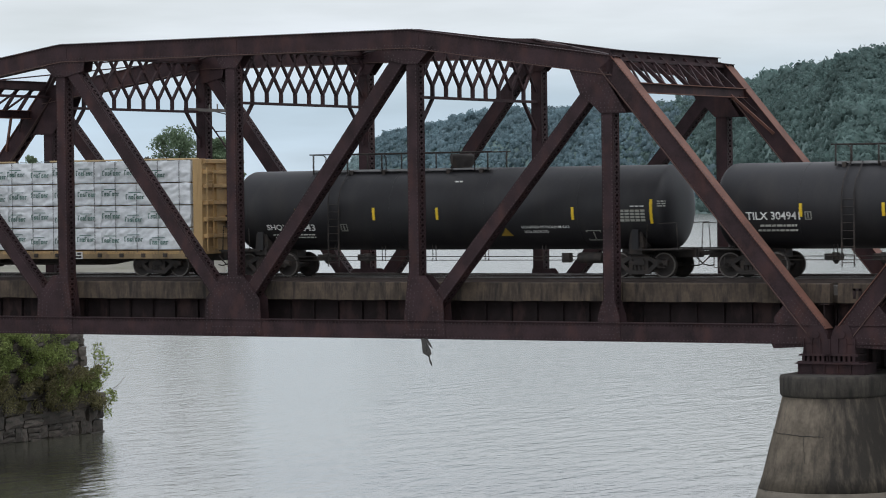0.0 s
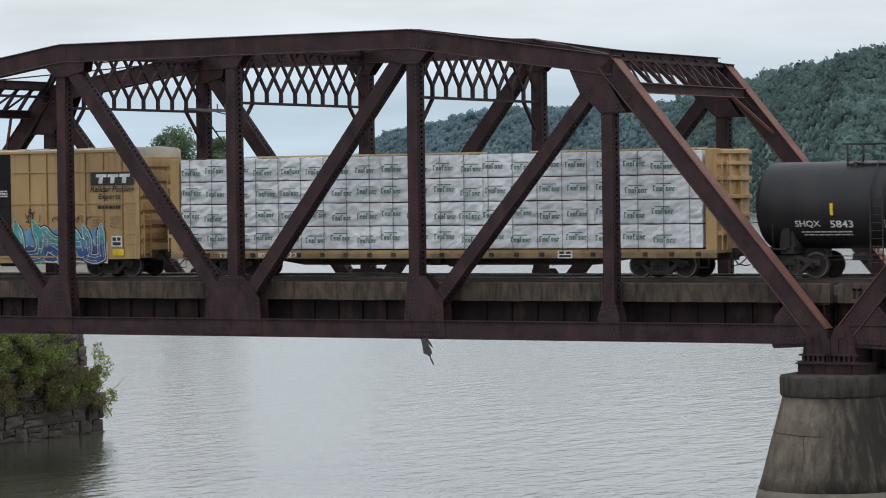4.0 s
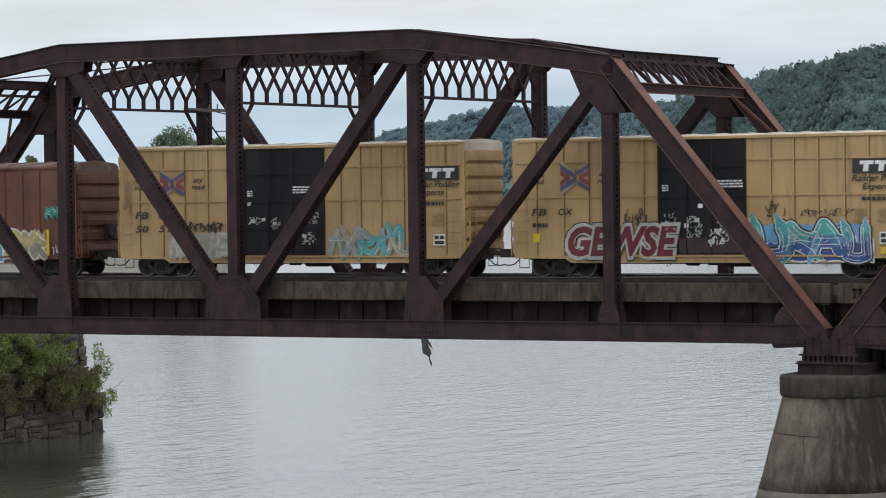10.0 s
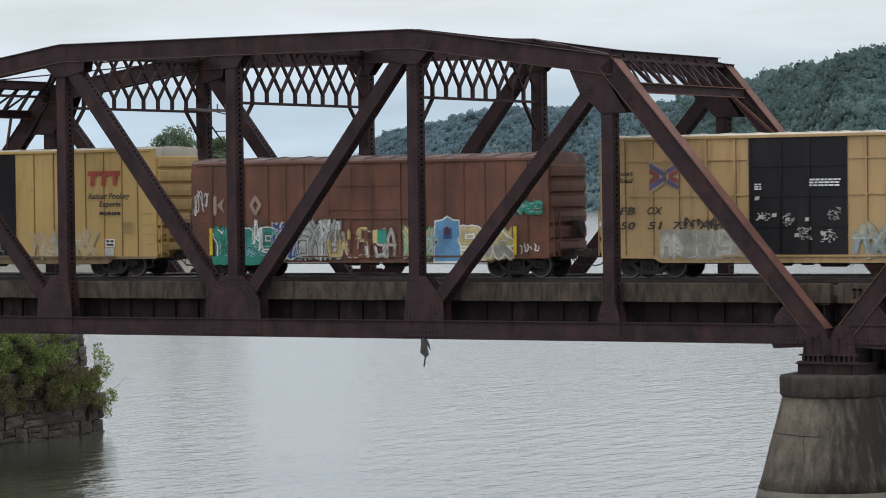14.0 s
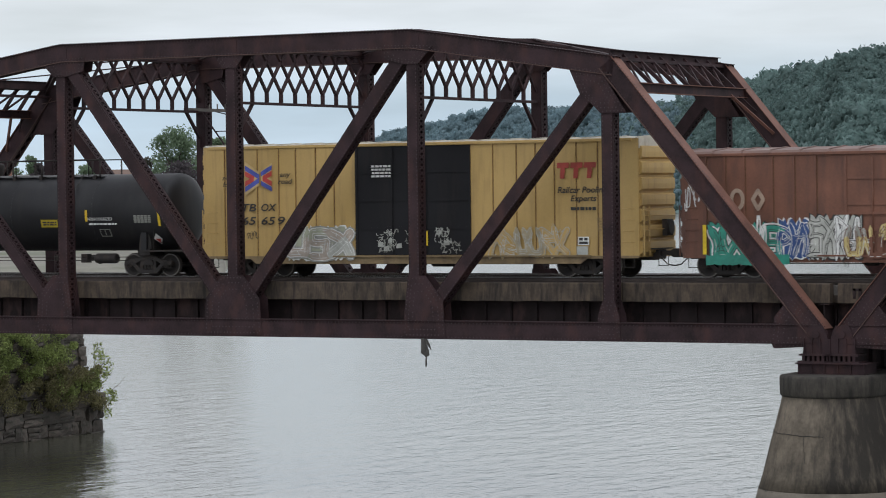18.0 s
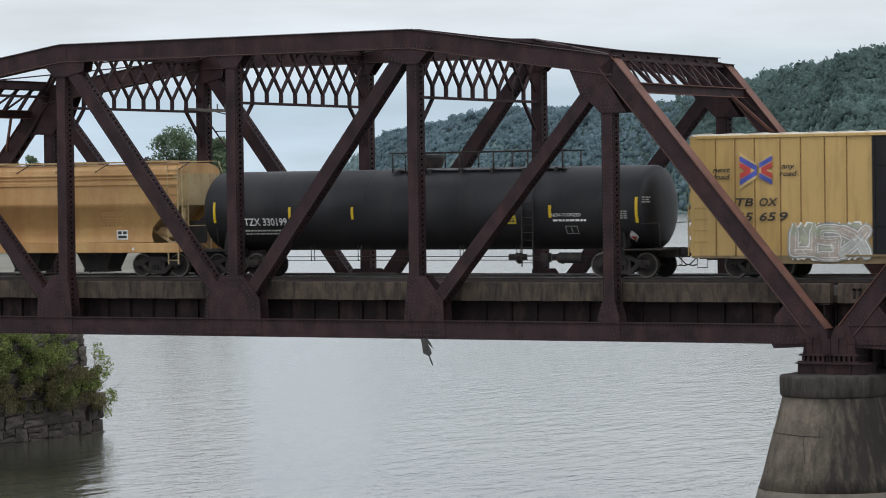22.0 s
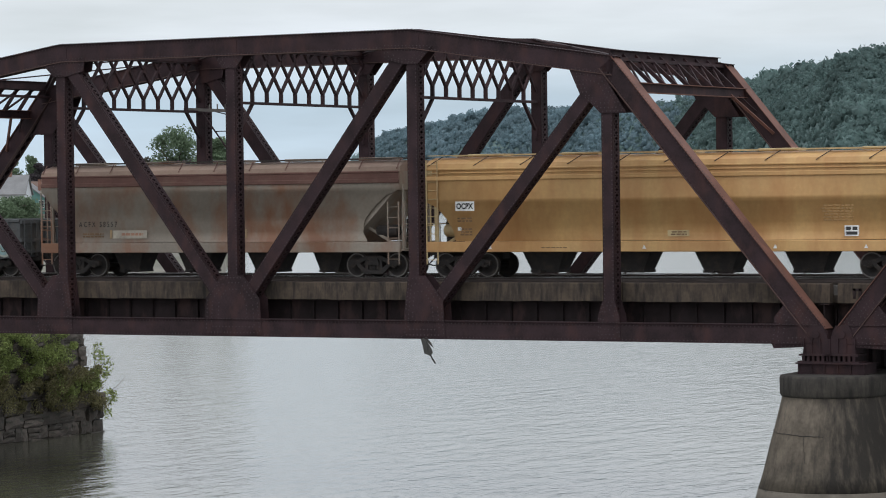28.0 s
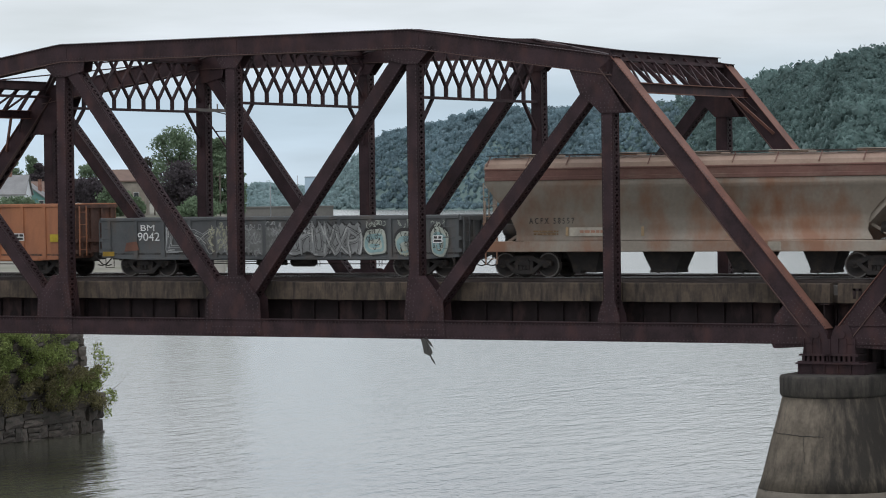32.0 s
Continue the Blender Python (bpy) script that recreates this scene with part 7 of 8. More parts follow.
    for k in range(6):
        x = a + (b - a) * (k + 0.25) / 5.5
        s = Shape()
        s.box(x - 0.07, x + 0.07, -0.76, 0.76, zt - 0.2, zt - 0.03)
        part("bracket", s, UNDER, pf)
    for y in (-0.74, 0.74):
        r = Shape()
        r.tube([(a - 0.12, y, zt + 0.6), (b + 0.12, y, zt + 0.6)], 0.028, 6)
        part("railing", r, UNDER, pf)
        for k in range(6):
            x = a + 0.06 + (b - a - 0.12) * k / 5
            r = Shape()
            r.tube([(x, y, zt - 0.15), (x, y, zt + 0.6)], 0.034, 6)
            part("rail_post", r, UNDER, pf)
    for x, sg in ((a, 1), (b, -1), ((a + b) / 2 - 1.2, 1)):
        r = Shape()
        r.tube([(x - sg * 0.12, -0.74, zt + 0.6), (x + sg * 0.5, -0.74, zt + 0.58), (x + sg * 0.62, -0.74, zt + 0.48), (x + sg * 0.62, -0.74, zt - 0.1)], 0.024, 6)
        part("rail_loop", r, UNDER, pf)
    s = Shape()
    s.lathe([(zt - 0.1, 0.36), (zt + 0.05, 0.38), (zt + 0.14, 0.43), (zt + 0.36, 0.47), (zt + 0.44, 0.48), (zt + 0.52, 0.44), (zt + 0.54, 0.3)], 20, "z", (manway_x, 0, 0))
    part("valve_housing", s, UNDER, car)
    ladder(car, ladder_x - 0.23, ladder_x + 0.23, -HW - 0.16, 0.42, 2.9, 9, UNDER)
    r = Shape()
    for dx in (-0.23, 0.23):
        r.tube([(ladder_x + dx, -HW - 0.16, 2.9), (ladder_x + dx, -1.42, 3.4), (ladder_x + dx, -0.72, zt)], 0.02, 5)
    part("ladder_rail", r, UNDER, car)
    # piping below
    s = Shape()
    for z in (0.775, 0.64):
        s.tube([(-h + 2.2, -0.9, z), (h - 2.2, -0.9, z)], 0.017, 6)
    s.lathe([(-0.5, 0.18), (-0.45, 0.2), (0.45, 0.2), (0.5, 0.18)], 12, "x", (h * 0.62, -0.8, 0.72))
    s.box(h * 0.5, h * 0.5 + 0.3, -0.9, -0.6, 0.55, 0.9)
    part("brake_piping", s, UNDER, car)
    for x in (-4.85, -2.75, -0.55, 1.7, 4.1):
        s = Shape()
        for dx in (-0.07, 0.07):
            s.tube([(x + dx, -0.9, 1.2), (x + dx, -0.9, 0.6)], 0.018, 5)
        part("pipe_hanger", s, UNDER, car)
    for x in (ladder_x - 0.9, ladder_x + 0.9):
        s = Shape()
        s.box(x - 0.3, x + 0.3, -0.85, -0.5, 0.62, 0.86)
        s.lathe([(0.5, 0.05), (0.62, 0.14), (0.9, 0.14)], 10, "z", (x + 0.1, -0.75, 0))
        part("valve_block", s, UNDER, car)
    return car


def data_grid(car, x0, x1, z0, z1, wrap):
    for i in range(4):
        for j in range(5):
            a, b = x0 + (x1 - x0) * j / 5, x0 + (x1 - x0) * (j + 0.82) / 5
            c, d = z0 + (z1 - z0) * i / 4, z0 + (z1 - z0) * (i + 0.72) / 4
            s = Shape()
            s.add([(a, wrap(c), c), (b, wrap(c), c), (b, wrap(d), d), (a, wrap(d), d)], [(0, 1, 2, 3)])
            part("data_plate", s, GREY_S, car)


def framed(car, x0, x1, z0, z1, wrap, m=GREY_S):
    for a, b, c, d in ((x0, x1, z0, z0 + 0.03), (x0, x1, z1 - 0.03, z1), (x0, x0 + 0.03, z0, z1), (x1 - 0.03, x1, z0, z1), ((x0 + x1) / 2 - 0.02, (x0 + x1) / 2 + 0.02, z0 + 0.05, z1 - 0.05)):
        s = Shape()
        s.add([(a, wrap(c), c), (b, wrap(c), c), (b, wrap(d), d), (a, wrap(d), d)], [(0, 1, 2, 3)])
        part("data_frame", s, m, car)


def build_tanks():
    grey = GREY_S

    def shqx(car, wrap):
        lettering(car, "SHQX", (-7.67, -6.72, 1.77, 2.02), W_INK, 0, 0, 0.01, wrap)
        lettering(car, "5843", (-6.35, -5.5, 1.77, 2.02), W_INK, 0, 0, 0.01, wrap)
        bars(car, -7.5, -5.6, 1.48, 1.68, 2, grey, 0, wrap, 91)
        framed(car, -4.35, -4.06, 1.75, 2.03, wrap)
        lettering(car, "LIQUEFIED PETROLEUM GAS", (3.43, 5.4, 1.8, 1.91), W_INK, 0, 0, 0.01, wrap)
        lettering(car, "NON-ODORIZED", (3.5, 4.5, 1.64, 1.74), W_INK, 0, 0, 0.01, wrap)
        framed(car, 6.03, 6.62, 1.36, 1.73, wrap)
        data_grid(car, 7.5, 8.55, 2.04, 2.5, wrap)
        bars(car, 7.9, 8.5, 2.56, 2.62, 1, W_INK, 0, wrap, 92)
        bars(car, 0.5, 0.85, 3.5, 3.62, 1, W_INK, 0, wrap, 93)
        bars(car, 9.0, 9.35, 2.55, 2.8, 3, grey, 0, wrap, 94)
        s = Shape()
        s.add([(2.48, wrap(1.54), 1.54), (2.98, wrap(1.54), 1.54), (2.75, wrap(1.83), 1.83)], [(0, 1, 2)])
        part("placard", s, ink("dull_gold_paint", (0.3, 0.19, 0.02)), car)

    def tilx(car, wrap):
        lettering(car, "TILX 304941", (-7.98, -5.94, 2.06, 2.34), W_INK, 0, 0, 0.01, wrap)
        bars(car, -7.6, -6.1, 1.62, 1.95, 2, grey, 0, wrap, 95)
        framed(car, -5.75, -5.5, 2.06, 2.34, wrap)
        data_grid(car, 7.5, 8.55, 2.04, 2.5, wrap)
        framed(car, 6.03, 6.62, 1.36, 1.73, wrap)

    def mtzx(car, wrap):
        lettering(car, "MTZX 330199", (-7.88, -5.65, 1.98, 2.27), W_INK, 0, 0, 0.012, wrap)
        bars(car, -7.7, -5.9, 1.62, 1.86, 2, grey, 0, wrap, 96)
        framed(car, -5.35, -5.05, 1.98, 2.28, wrap)
        s = Shape()
        s.add([(x, wrap(z), z) for x, z in ((3.48, 1.98), (4.31, 1.98), (4.31, 2.29), (3.48, 2.29))], [(0, 1, 2, 3)])
        part("placard", s, ink("gold_placard", (0.42, 0.32, 0.02)), car, "yellow notice plate")
        bars(car, 3.55, 4.25, 2.04, 2.23, 2, K_INK, 0, lambda z: wrap(z) - 0.006, 97)
        lettering(car, "NON-ODORIZED", (5.8, 7.0, 2.24, 2.36), W_INK, 0, 0, 0.01, wrap)
        bars(car, 5.8, 7.2, 2.04, 2.16, 1, W_INK, 0, wrap, 98)
        framed(car, 6.3, 6.8, 1.6, 1.9, wrap)
        data_grid(car, 8.05, 8.9, 2.14, 2.46, wrap)
        bars(car, 9.45, 9.8, 2.7, 2.95, 3, grey, 0, wrap, 99)
        s = Shape()
        s.add([(x, wrap(z), z) for x, z in ((8.75, 1.5), (8.95, 1.28), (9.15, 1.5), (8.95, 1.72))], [(0, 1, 2, 3)])
        part("placard", s, W_INK, car, "white diamond placard")
        s = Shape()
        s.add([(x, wrap(z) - 0.004, z) for x, z in ((8.81, 1.5), (8.95, 1.34), (9.09, 1.5))], [(0, 1, 2)])
        part("placard", s, RED, car)
    low = [(-6.25, 2.2, 2.62), (-2.82, 2.16, 2.63), (-0.07, 2.16, 2.61), (5.6, 2.12, 2.58), (8.76, 1.96, 2.83)]
    c1 = tank_car("long black tank car, clean glossy paint", 11.14, 19.3, 8.03, [(-5.89, 2.16, 2.63)] + low[1:], tilx, (-4.94, 3.2), 1.0, -4.1)
    c2 = tank_car("long black tank car with yellow reflective strips", -9.30, 19.3, 8.03, low, shqx, (-6.0, 1.75), 0.19, -4.55)
    c3 = tank_car("long dull black tank car with yellow notice plate", -127.93, 20.06, 8.4,
                  [(-8.95, 2.1, 2.9), (-5.49, 2.2, 2.68), (-2.69, 2.2, 2.66), (0.15, 2.22, 2.67), (5.75, 2.2, 2.66), (9.25, 2.0, 2.92)], mtzx, (-1.4, 5.95), -0.05, 4.85)
    return [c1, c2, c3]


def build_lumber():
    car = freight_car("centrebeam_flatcar", "yellow bulkhead flatcar loaded with white-wrapped lumber", "flatcar", -31.68)
    h = 11.72
    s = Shape()
    s.box(-h, h, -HW, HW, 0.9, 1.03)
    part("deck", s, END_YELLOW, car)
    for sg in (-1, 1):
        s = Shape()
        y = sg * HW
        s.prism([(-h, 0.72), (h, 0.72), (h, 1.0), (-h, 1.0)], min(y, y - sg * 0.06), max(y, y - sg * 0.06))
        part("side_sill", s, SILL_RUST, car)
        for k in range(22):
            w = Shape()
            x = -h + 0.7 + k * (2 * h - 1.4) / 21
            w.box(x - 0.09, x + 0.09, min(y, y + sg * 0.05), max(y, y + sg * 0.05), 0.78, 0.93)
            part("winch", w, UNDER, car)
    s = Shape()
    s.box(-h + 0.4, h - 0.4, -0.12, 0.12, 1.03, 4.42)
    part("centre_beam", s, YELLOW, car)
    s = Shape()
    s.box(-h + 0.4, h - 0.4, -0.13, 0.13, 4.42, 4.5)
    part("beam_cap", s, YELLOW, car)
    for sg in (-1, 1):
        x0 = sg * h
        s = Shape()
        s.box(min(x0, x0 - sg * 0.12), max(x0, x0 - sg * 0.12), -HW + 0.05, HW - 0.05, 1.0, 4.6)
        bh = part("bulkhead", s, END_YELLOW, car, "rusty yellow ribbed bulkhead")
        for y in (-HW + 0.02, HW - 0.32):
            r = Shape()
            r.bevelled(min(x0 - sg * 0.42, x0), max(x0 - sg * 0.42, x0), y, y + 0.3, 0.95, 4.62, 0.02)
            part("bulkhead_post", r, YELLOW, bh)
        for z in (1.6, 2.25, 2.9, 3.55, 4.1, 4.5):
            r = Shape()
            r.prism([(0, -0.09), (0.16, -0.06), (0.16, 0.06), (0, 0.09)], -HW + 0.1, HW - 0.1, Matrix.Translation((x0, 0, z)) @ Matrix.Diagonal((sg, 1, 1, 1)))
            part("bulkhead_rib", r, END_YELLOW, bh)
        for y in (-0.5, 0.5):
            r = Shape()
            r.box(min(x0, x0 + sg * 0.12), max(x0, x0 + sg * 0.12), y - 0.07, y + 0.07, 1.1, 4.55)
            part("bulkhead_rib", r, END_YELLOW, bh)
        ladder(car, -HW + 0.12, -HW + 0.55, x0 + sg * 0.18, 1.0, 4.3, 9, END_YELLOW, "y")
        r = Shape()
        r.box(x0 + min(0, sg * 0.1), x0 + max(0, sg * 0.1), 0.2, 0.6, 1.9, 2.4)
        part("hand_brake", r, UNDER, car)
        s = Shape()
        s.box(min(x0 - sg * 2.5, x0 + sg * 0.1), max(x0 - sg * 2.5, x0 + sg * 0.1), -0.3, 0.3, 0.62, 0.9)
        part("draft_sill", s, UNDER, car)
        coupler(car, x0 + sg * 0.0, sg)
        bogie(car, sg * 9.3)
        sill_step(car, x0 - sg * 0.5, -HW + 0.02)
    s = Shape()
    s.prism([(-h + 3.6, 0.75), (-h + 5.5, 0.45), (h - 5.5, 0.45), (h - 3.6, 0.75)], -0.35, 0.35)
    part("centre_sill", s, UNDER, car)
    brake_gear(car, 18)
    # wrapped packs, four tiers high on both sides of the beam
    rng = random.Random(5)
    zt = [1.05, 1.93, 2.81, 3.69, 4.57]
    lens = (4.6, 4.5, 4.4, 4.6, 4.3)
    start = -h + 0.5
    for sg in (-1, 1):
        for tier in range(4):
            x = start
            for i, ln in enumerate(lens):
                z0, z1 = zt[tier] + 0.035, zt[tier + 1] - 0.005
                ya, yb = (-HW + rng.uniform(0.0, 0.03), -0.14) if sg < 0 else (0.14, HW - rng.uniform(0.0, 0.03))
                # a slack sheet over the pack: a fine grid on the outer face
                s = Shape()
                nx, nz = (64, 16) if sg < 0 else (16, 4)
                yo = ya if sg < 0 else yb
                yi = yb if sg < 0 else ya
                vs, fs = [], []
                for a in range(nx + 1):
                    for b in range(nz + 1):
                        px, pz = x + 0.012 + (ln - 0.024) * a / nx, z0 + (z1 - z0) * b / nz
                        edge = 0.02 if b in (0, nz) or a in (0, nx) else 0.0
                        wob = 0.1 * abs(noise.noise(Vector((px * 2.6 - pz * 3.1, pz * 2.4 + px * 0.8, 7.3 * tier + i)))) + 0.05 * noise.noise(Vector((px * 2.2, pz * 3.5, tier + 10 * i))) + 0.05 * abs(noise.noise(Vector((px * 5 - pz * 7, pz * 5 + px * 2, tier)))) + 0.02 * noise.noise(Vector((px * 11 + pz * 8, pz * 11, tier)))
                        top = 0.03 * noise.noise(Vector((px * 1.7, 9.1, tier))) if b == nz else 0
                        vs.append((px, yo + sg * (-edge + wob - 0.015), pz + top))
                n1 = nz + 1
                fs = [(a * n1 + b, (a + 1) * n1 + b, (a + 1) * n1 + b + 1, a * n1 + b + 1) for a in range(nx) for b in range(nz)]
                s.add(vs, fs, True)
                s.box(x + 0.012, x + ln - 0.012, min(yo - sg * 0.05, yi), max(yo - sg * 0.05, yi), z0 + 0.01, z1 - 0.01)
                pk = part("lumber_pack", s, WRAP, car)
                if sg < 0:
                    yy = yo - 0.15
                    lx = x + 0.14
                    while lx < x + ln - 0.85:
                        zz = z0 + 0.24 + rng.uniform(-0.05, 0.12)
                        off = rng.uniform(-0.06, 0.06)
                        r = Shape()
                        w = rng.uniform(0.84, 0.92)

                        def dab(u0, u1, v0, v1):
                            r.add([(lx + off + u0, yy, zz + v0), (lx + off + u1, yy, zz + v0), (lx + off + u1, yy, zz + v1), (lx + off + u0, yy, zz + v1)], [(0, 1, 2, 3)])
                        dab(0.12, w * 0.8, 0.25, 0.285)
                        for k in range(7):
                            p, q = w * k / 7, w * (k + 0.8) / 7
                            tall = 0.21 if k in (0, 3) else 0.14
                            dab(p, p + 0.045, 0.0, tall)
                            dab(p + 0.045, q, tall - 0.04, tall)
                            if k % 3:
                                dab(q - 0.04, q, 0.0, tall - 0.04)
                            if k % 2 == 0:
                                dab(p + 0.045, q - 0.04, 0.0, 0.04)
                        part("wrap_print", r, GREEN_INK, pk)
                        lx += 1.13
                x += ln
        for k in range(22):
            x = -h + 1.0 + k * (2 * h - 2.0) / 21
            r = Shape()
            y = sg * (HW + 0.08)
            r.box(x - 0.012, x + 0.012, y - 0.005, y + 0.005, 0.95, 4.55)
            r.beam((x, y, 4.55), (x, sg * 0.4, 4.66), 0.024, 0.01)
            part("tie_down_cable", r, STRAP, car)
    for x0, x1 in ((-8.5, 2.0), (4.0, 11.0)):
        s = Shape()
        s.box(x0, x1, -0.9, -0.55, 4.6, 4.66)
        part("lumber_strip", s, WOOD, car)
    lettering(car, "TTZX", (-9.45, -8.5, 0.76, 0.95), W_INK, -HW - 0.056, 0, 0.01)
    lettering(car, "857", (-7.6, -7.05, 0.76, 0.95), W_INK, -HW - 0.056, 0, 0.01)
    lettering(car, "123", (-6.4, -5.85, 0.76, 0.95), W_INK, -HW - 0.056, 0, 0.01)
    spaced_boxes(car, 5.4, 6.0, 0.72, 1.0, -HW - 0.056)
    return car


def hopper(label, xc, L, top, bog, side_paint, end_paint, sill_paint, band_paint, hatch_paint, left_cut, right_cut, bays, marks):
    """A covered hopper: side sheets cut away at both ends, slope sheets, bays below, hatches above."""
    car = freight_car("covered_hopper", label, "covered hopper", xc)
    h = L / 2
    s = Shape()
    z_sill, z_band, z_eave = 1.36, top - 0.86, top - 0.42
    inner = [(-h + 0.3, z_eave), (-h + 0.3, 3.25), (-h + 2.6, 0.95), (h - 2.6, 0.95), (h - 0.3, 3.25), (h - 0.3, z_eave)]
    s.prism(inner, -HW + 0.14, HW - 0.14)
    part("hopper_shell", s, end_paint, car)
    for sg in (-1, 1):
        y = sg * HW
        s = Shape()
        def edge(cut, z, low, far):
            """Where the end of the sheet lies at height z."""
            line = sorted((b, a) for a, b in cut) + [(z_eave, far)]
            for (za, xa), (zb, xb) in zip(line, line[1:]):
                if za <= z <= zb and zb > za:
                    return xa + (xb - xa) * (z - za) / (zb - za)
            return far if z > low else line[0][1]
        zs = [z_sill + (z_eave - z_sill) * i / 24 for i in range(25)]
        mid, half = (z_sill + z_eave) / 2, (z_eave - z_sill) / 2
        for off in (0.0, 0.03):
            rows = []
            for z in zs:
                yy = sg * (HW - off - 0.03 * ((z - mid) / half) ** 2)
                rows.append([(edge(left_cut, z, z_sill, -h), yy, z), (edge(right_cut, z, z_sill, h), yy, z)])
            s.add([p for r in rows for p in r], [(2 * i, 2 * i + 1, 2 * i + 3, 2 * i + 2) for i in range(len(rows) - 1)], True)
        m = 2 * len(zs)
        s.f += [(2 * i + e, 2 * i + 2 + e, m + 2 * i + 2 + e, m + 2 * i + e) for i in range(len(zs) - 1) for e in (0, 1)]
        s.smooth += [False] * (2 * (len(zs) - 1))
        part("side_sheet", s, side_paint, car)
        s = Shape()
        s.bevelled(-h, h, min(y + sg * 0.05, y - sg * 0.12), max(y + sg * 0.05, y - sg * 0.12), 0.95, z_sill - 0.02, 0.02)
        part("side_sill", s, sill_paint, car)
        s = Shape()
        s.bevelled(-h + 0.02, h - 0.02, min(y + sg * 0.05, y), max(y + sg * 0.05, y), z_band, z_band + 0.16, 0.02)
        part("side_band", s, band_paint, car)
        if side_paint is HOPPER_TAN:
            s = Shape()
            s.bevelled(-h + 0.02, h - 0.02, min(y + sg * 0.03, y - sg * 0.1), max(y + sg * 0.03, y - sg * 0.1), z_band + 0.25, z_band + 0.3, 0.015)
            part("side_band", s, band_paint, car)
        if side_paint is HOPPER_GREY:
            s = Shape()
            s.box(-h + 0.03, h - 0.03, min(y + sg * 0.012, y), max(y + sg * 0.012, y), z_band + 0.16, z_eave - 0.06)
            part("top_sheet", s, band_paint, car)
        s = Shape()
        s.bevelled(-h + 0.02, h - 0.02, min(y + sg * 0.04, y), max(y + sg * 0.04, y), z_eave - 0.06, z_eave + 0.02, 0.02)
        part("side_band", s, band_paint, car)
    # roof: rounded shoulders and a flat crown
    prof = [(-HW - 0.02, z_eave), (-HW + 0.04, z_eave + 0.18), (-HW + 0.3, top - 0.1), (-0.7, top), (0.7, top), (HW - 0.3, top - 0.1), (HW - 0.04, z_eave + 0.18), (HW + 0.02, z_eave)]
    k = len(prof)
    s = Shape()
    s.add([(x, y, z) for x in (-h, h) for y, z in prof], [tuple(range(k)), tuple(range(k, 2 * k))[::-1]] + [(i, (i + 1) % k, k + (i + 1) % k, k + i) for i in range(k)])
    part("roof", s, HOPPER_DUSTY if side_paint is HOPPER_GREY else side_paint, car)
    n = 10
    is_grey = side_paint is HOPPER_GREY
    lean, bracket_paint = (0.02, HOPPER_RUST) if is_grey else (0.5, UNDER)
    for i in range(n + 1):
        x = -h + 0.1 + (L - 0.2) * i / n
        s = Shape()
        s.beam((x, -HW - 0.03, z_eave + 0.1), (x + lean, -HW + 0.25, top + 0.03), 0.03, 0.03)
        part("walkway_bracket", s, bracket_paint, car)
        s = Shape()
        s.beam((x, HW + 0.03, z_eave + 0.1), (x + lean, HW - 0.25, top + 0.03), 0.03, 0.03)
        part("walkway_bracket", s, bracket_paint, car)
    for y in (-1.12, 0.72):
        for j in range(3):
            s = Shape()
            s.box(-h - 0.1, h + 0.1, y + 0.14 * j, y + 0.14 * j + 0.1, top + 0.06, top + 0.09)
            part("walk_board", s, UNDER if side_paint is HOPPER_GREY else end_paint, car)
    for i in range(5):
        x = -h + L * (i + 0.5) / 5
        s = Shape()
        s.bevelled(x - 0.75, x + 0.75, -0.4, 0.4, top + 0.02, top + 0.12, 0.04)
        part("hatch", s, hatch_paint, car)
    # ends: posts, ladders, platforms
    for sg in (-1, 1):
        x0 = sg * h
        s = Shape()
        s.box(min(x0, x0 - sg * 0.25), max(x0, x0 - sg * 0.25), -HW + 0.02, HW - 0.02, 3.3 if is_grey else 2.8, z_eave)
        part("end_sheet", s, end_paint, car)
        for y in (-0.9, 0.9):
            s = Shape()
            s.beam((x0 - sg * 0.15, y, 1.05), (x0 - sg * 0.12, y, 3.3), 0.1, 0.14, (1, 0, 0))
            part("end_post", s, end_paint, car)
            s = Shape()
            s.beam((x0 - sg * 0.3, y, 1.1), (x0 - sg * 1.7, y, 1.9), 0.06, 0.1)
            part("end_brace", s, end_paint, car)
        s = Shape()
        s.box(min(x0 + sg * 0.1, x0 - sg * 1.6), max(x0 + sg * 0.1, x0 - sg * 1.6), -HW + 0.05, HW - 0.05, 1.0, 1.05)
        part("end_platform", s, end_paint, car)
        ladder(car, x0 - sg * 0.03, x0 - sg * 0.5, -HW - 0.03, 0.5, 2.85 if is_grey else top - 0.1, 6 if is_grey else 12, end_paint)
        ladder(car, -HW + 0.1, -HW + 0.5, x0 + sg * 0.1, 1.0, 3.5 if is_grey else top - 0.1, 7 if is_grey else 9, end_paint, "y")
        r = Shape()
        r.tube([(x0 + sg * 0.15, -HW + 0.1, 2.0), (x0 + sg * 0.15, HW - 0.1, 2.0)], 0.02, 5)
        r.tube([(x0 + sg * 0.15, HW - 0.1, 1.0), (x0 + sg * 0.15, HW - 0.1, 2.0)], 0.02, 5)
        r.tube([(x0 + sg * 0.12, HW - 0.2, 3.3), (x0 + sg * 0.28, HW - 0.1, 3.9), (x0 + sg * 0.15, HW - 0.3, top + 0.06)], 0.02, 5)
        part("end_handrail", r, end_paint, car)
        r = Shape()
        r.lathe([(-0.45, 0.2), (-0.4, 0.24), (0.4, 0.24), (0.45, 0.2)], 14, "x", (x0 - sg * 0.9, -0.75, 1.75))
        part("air_reservoir", r, UNDER if is_grey else end_paint, car)
        r = Shape()
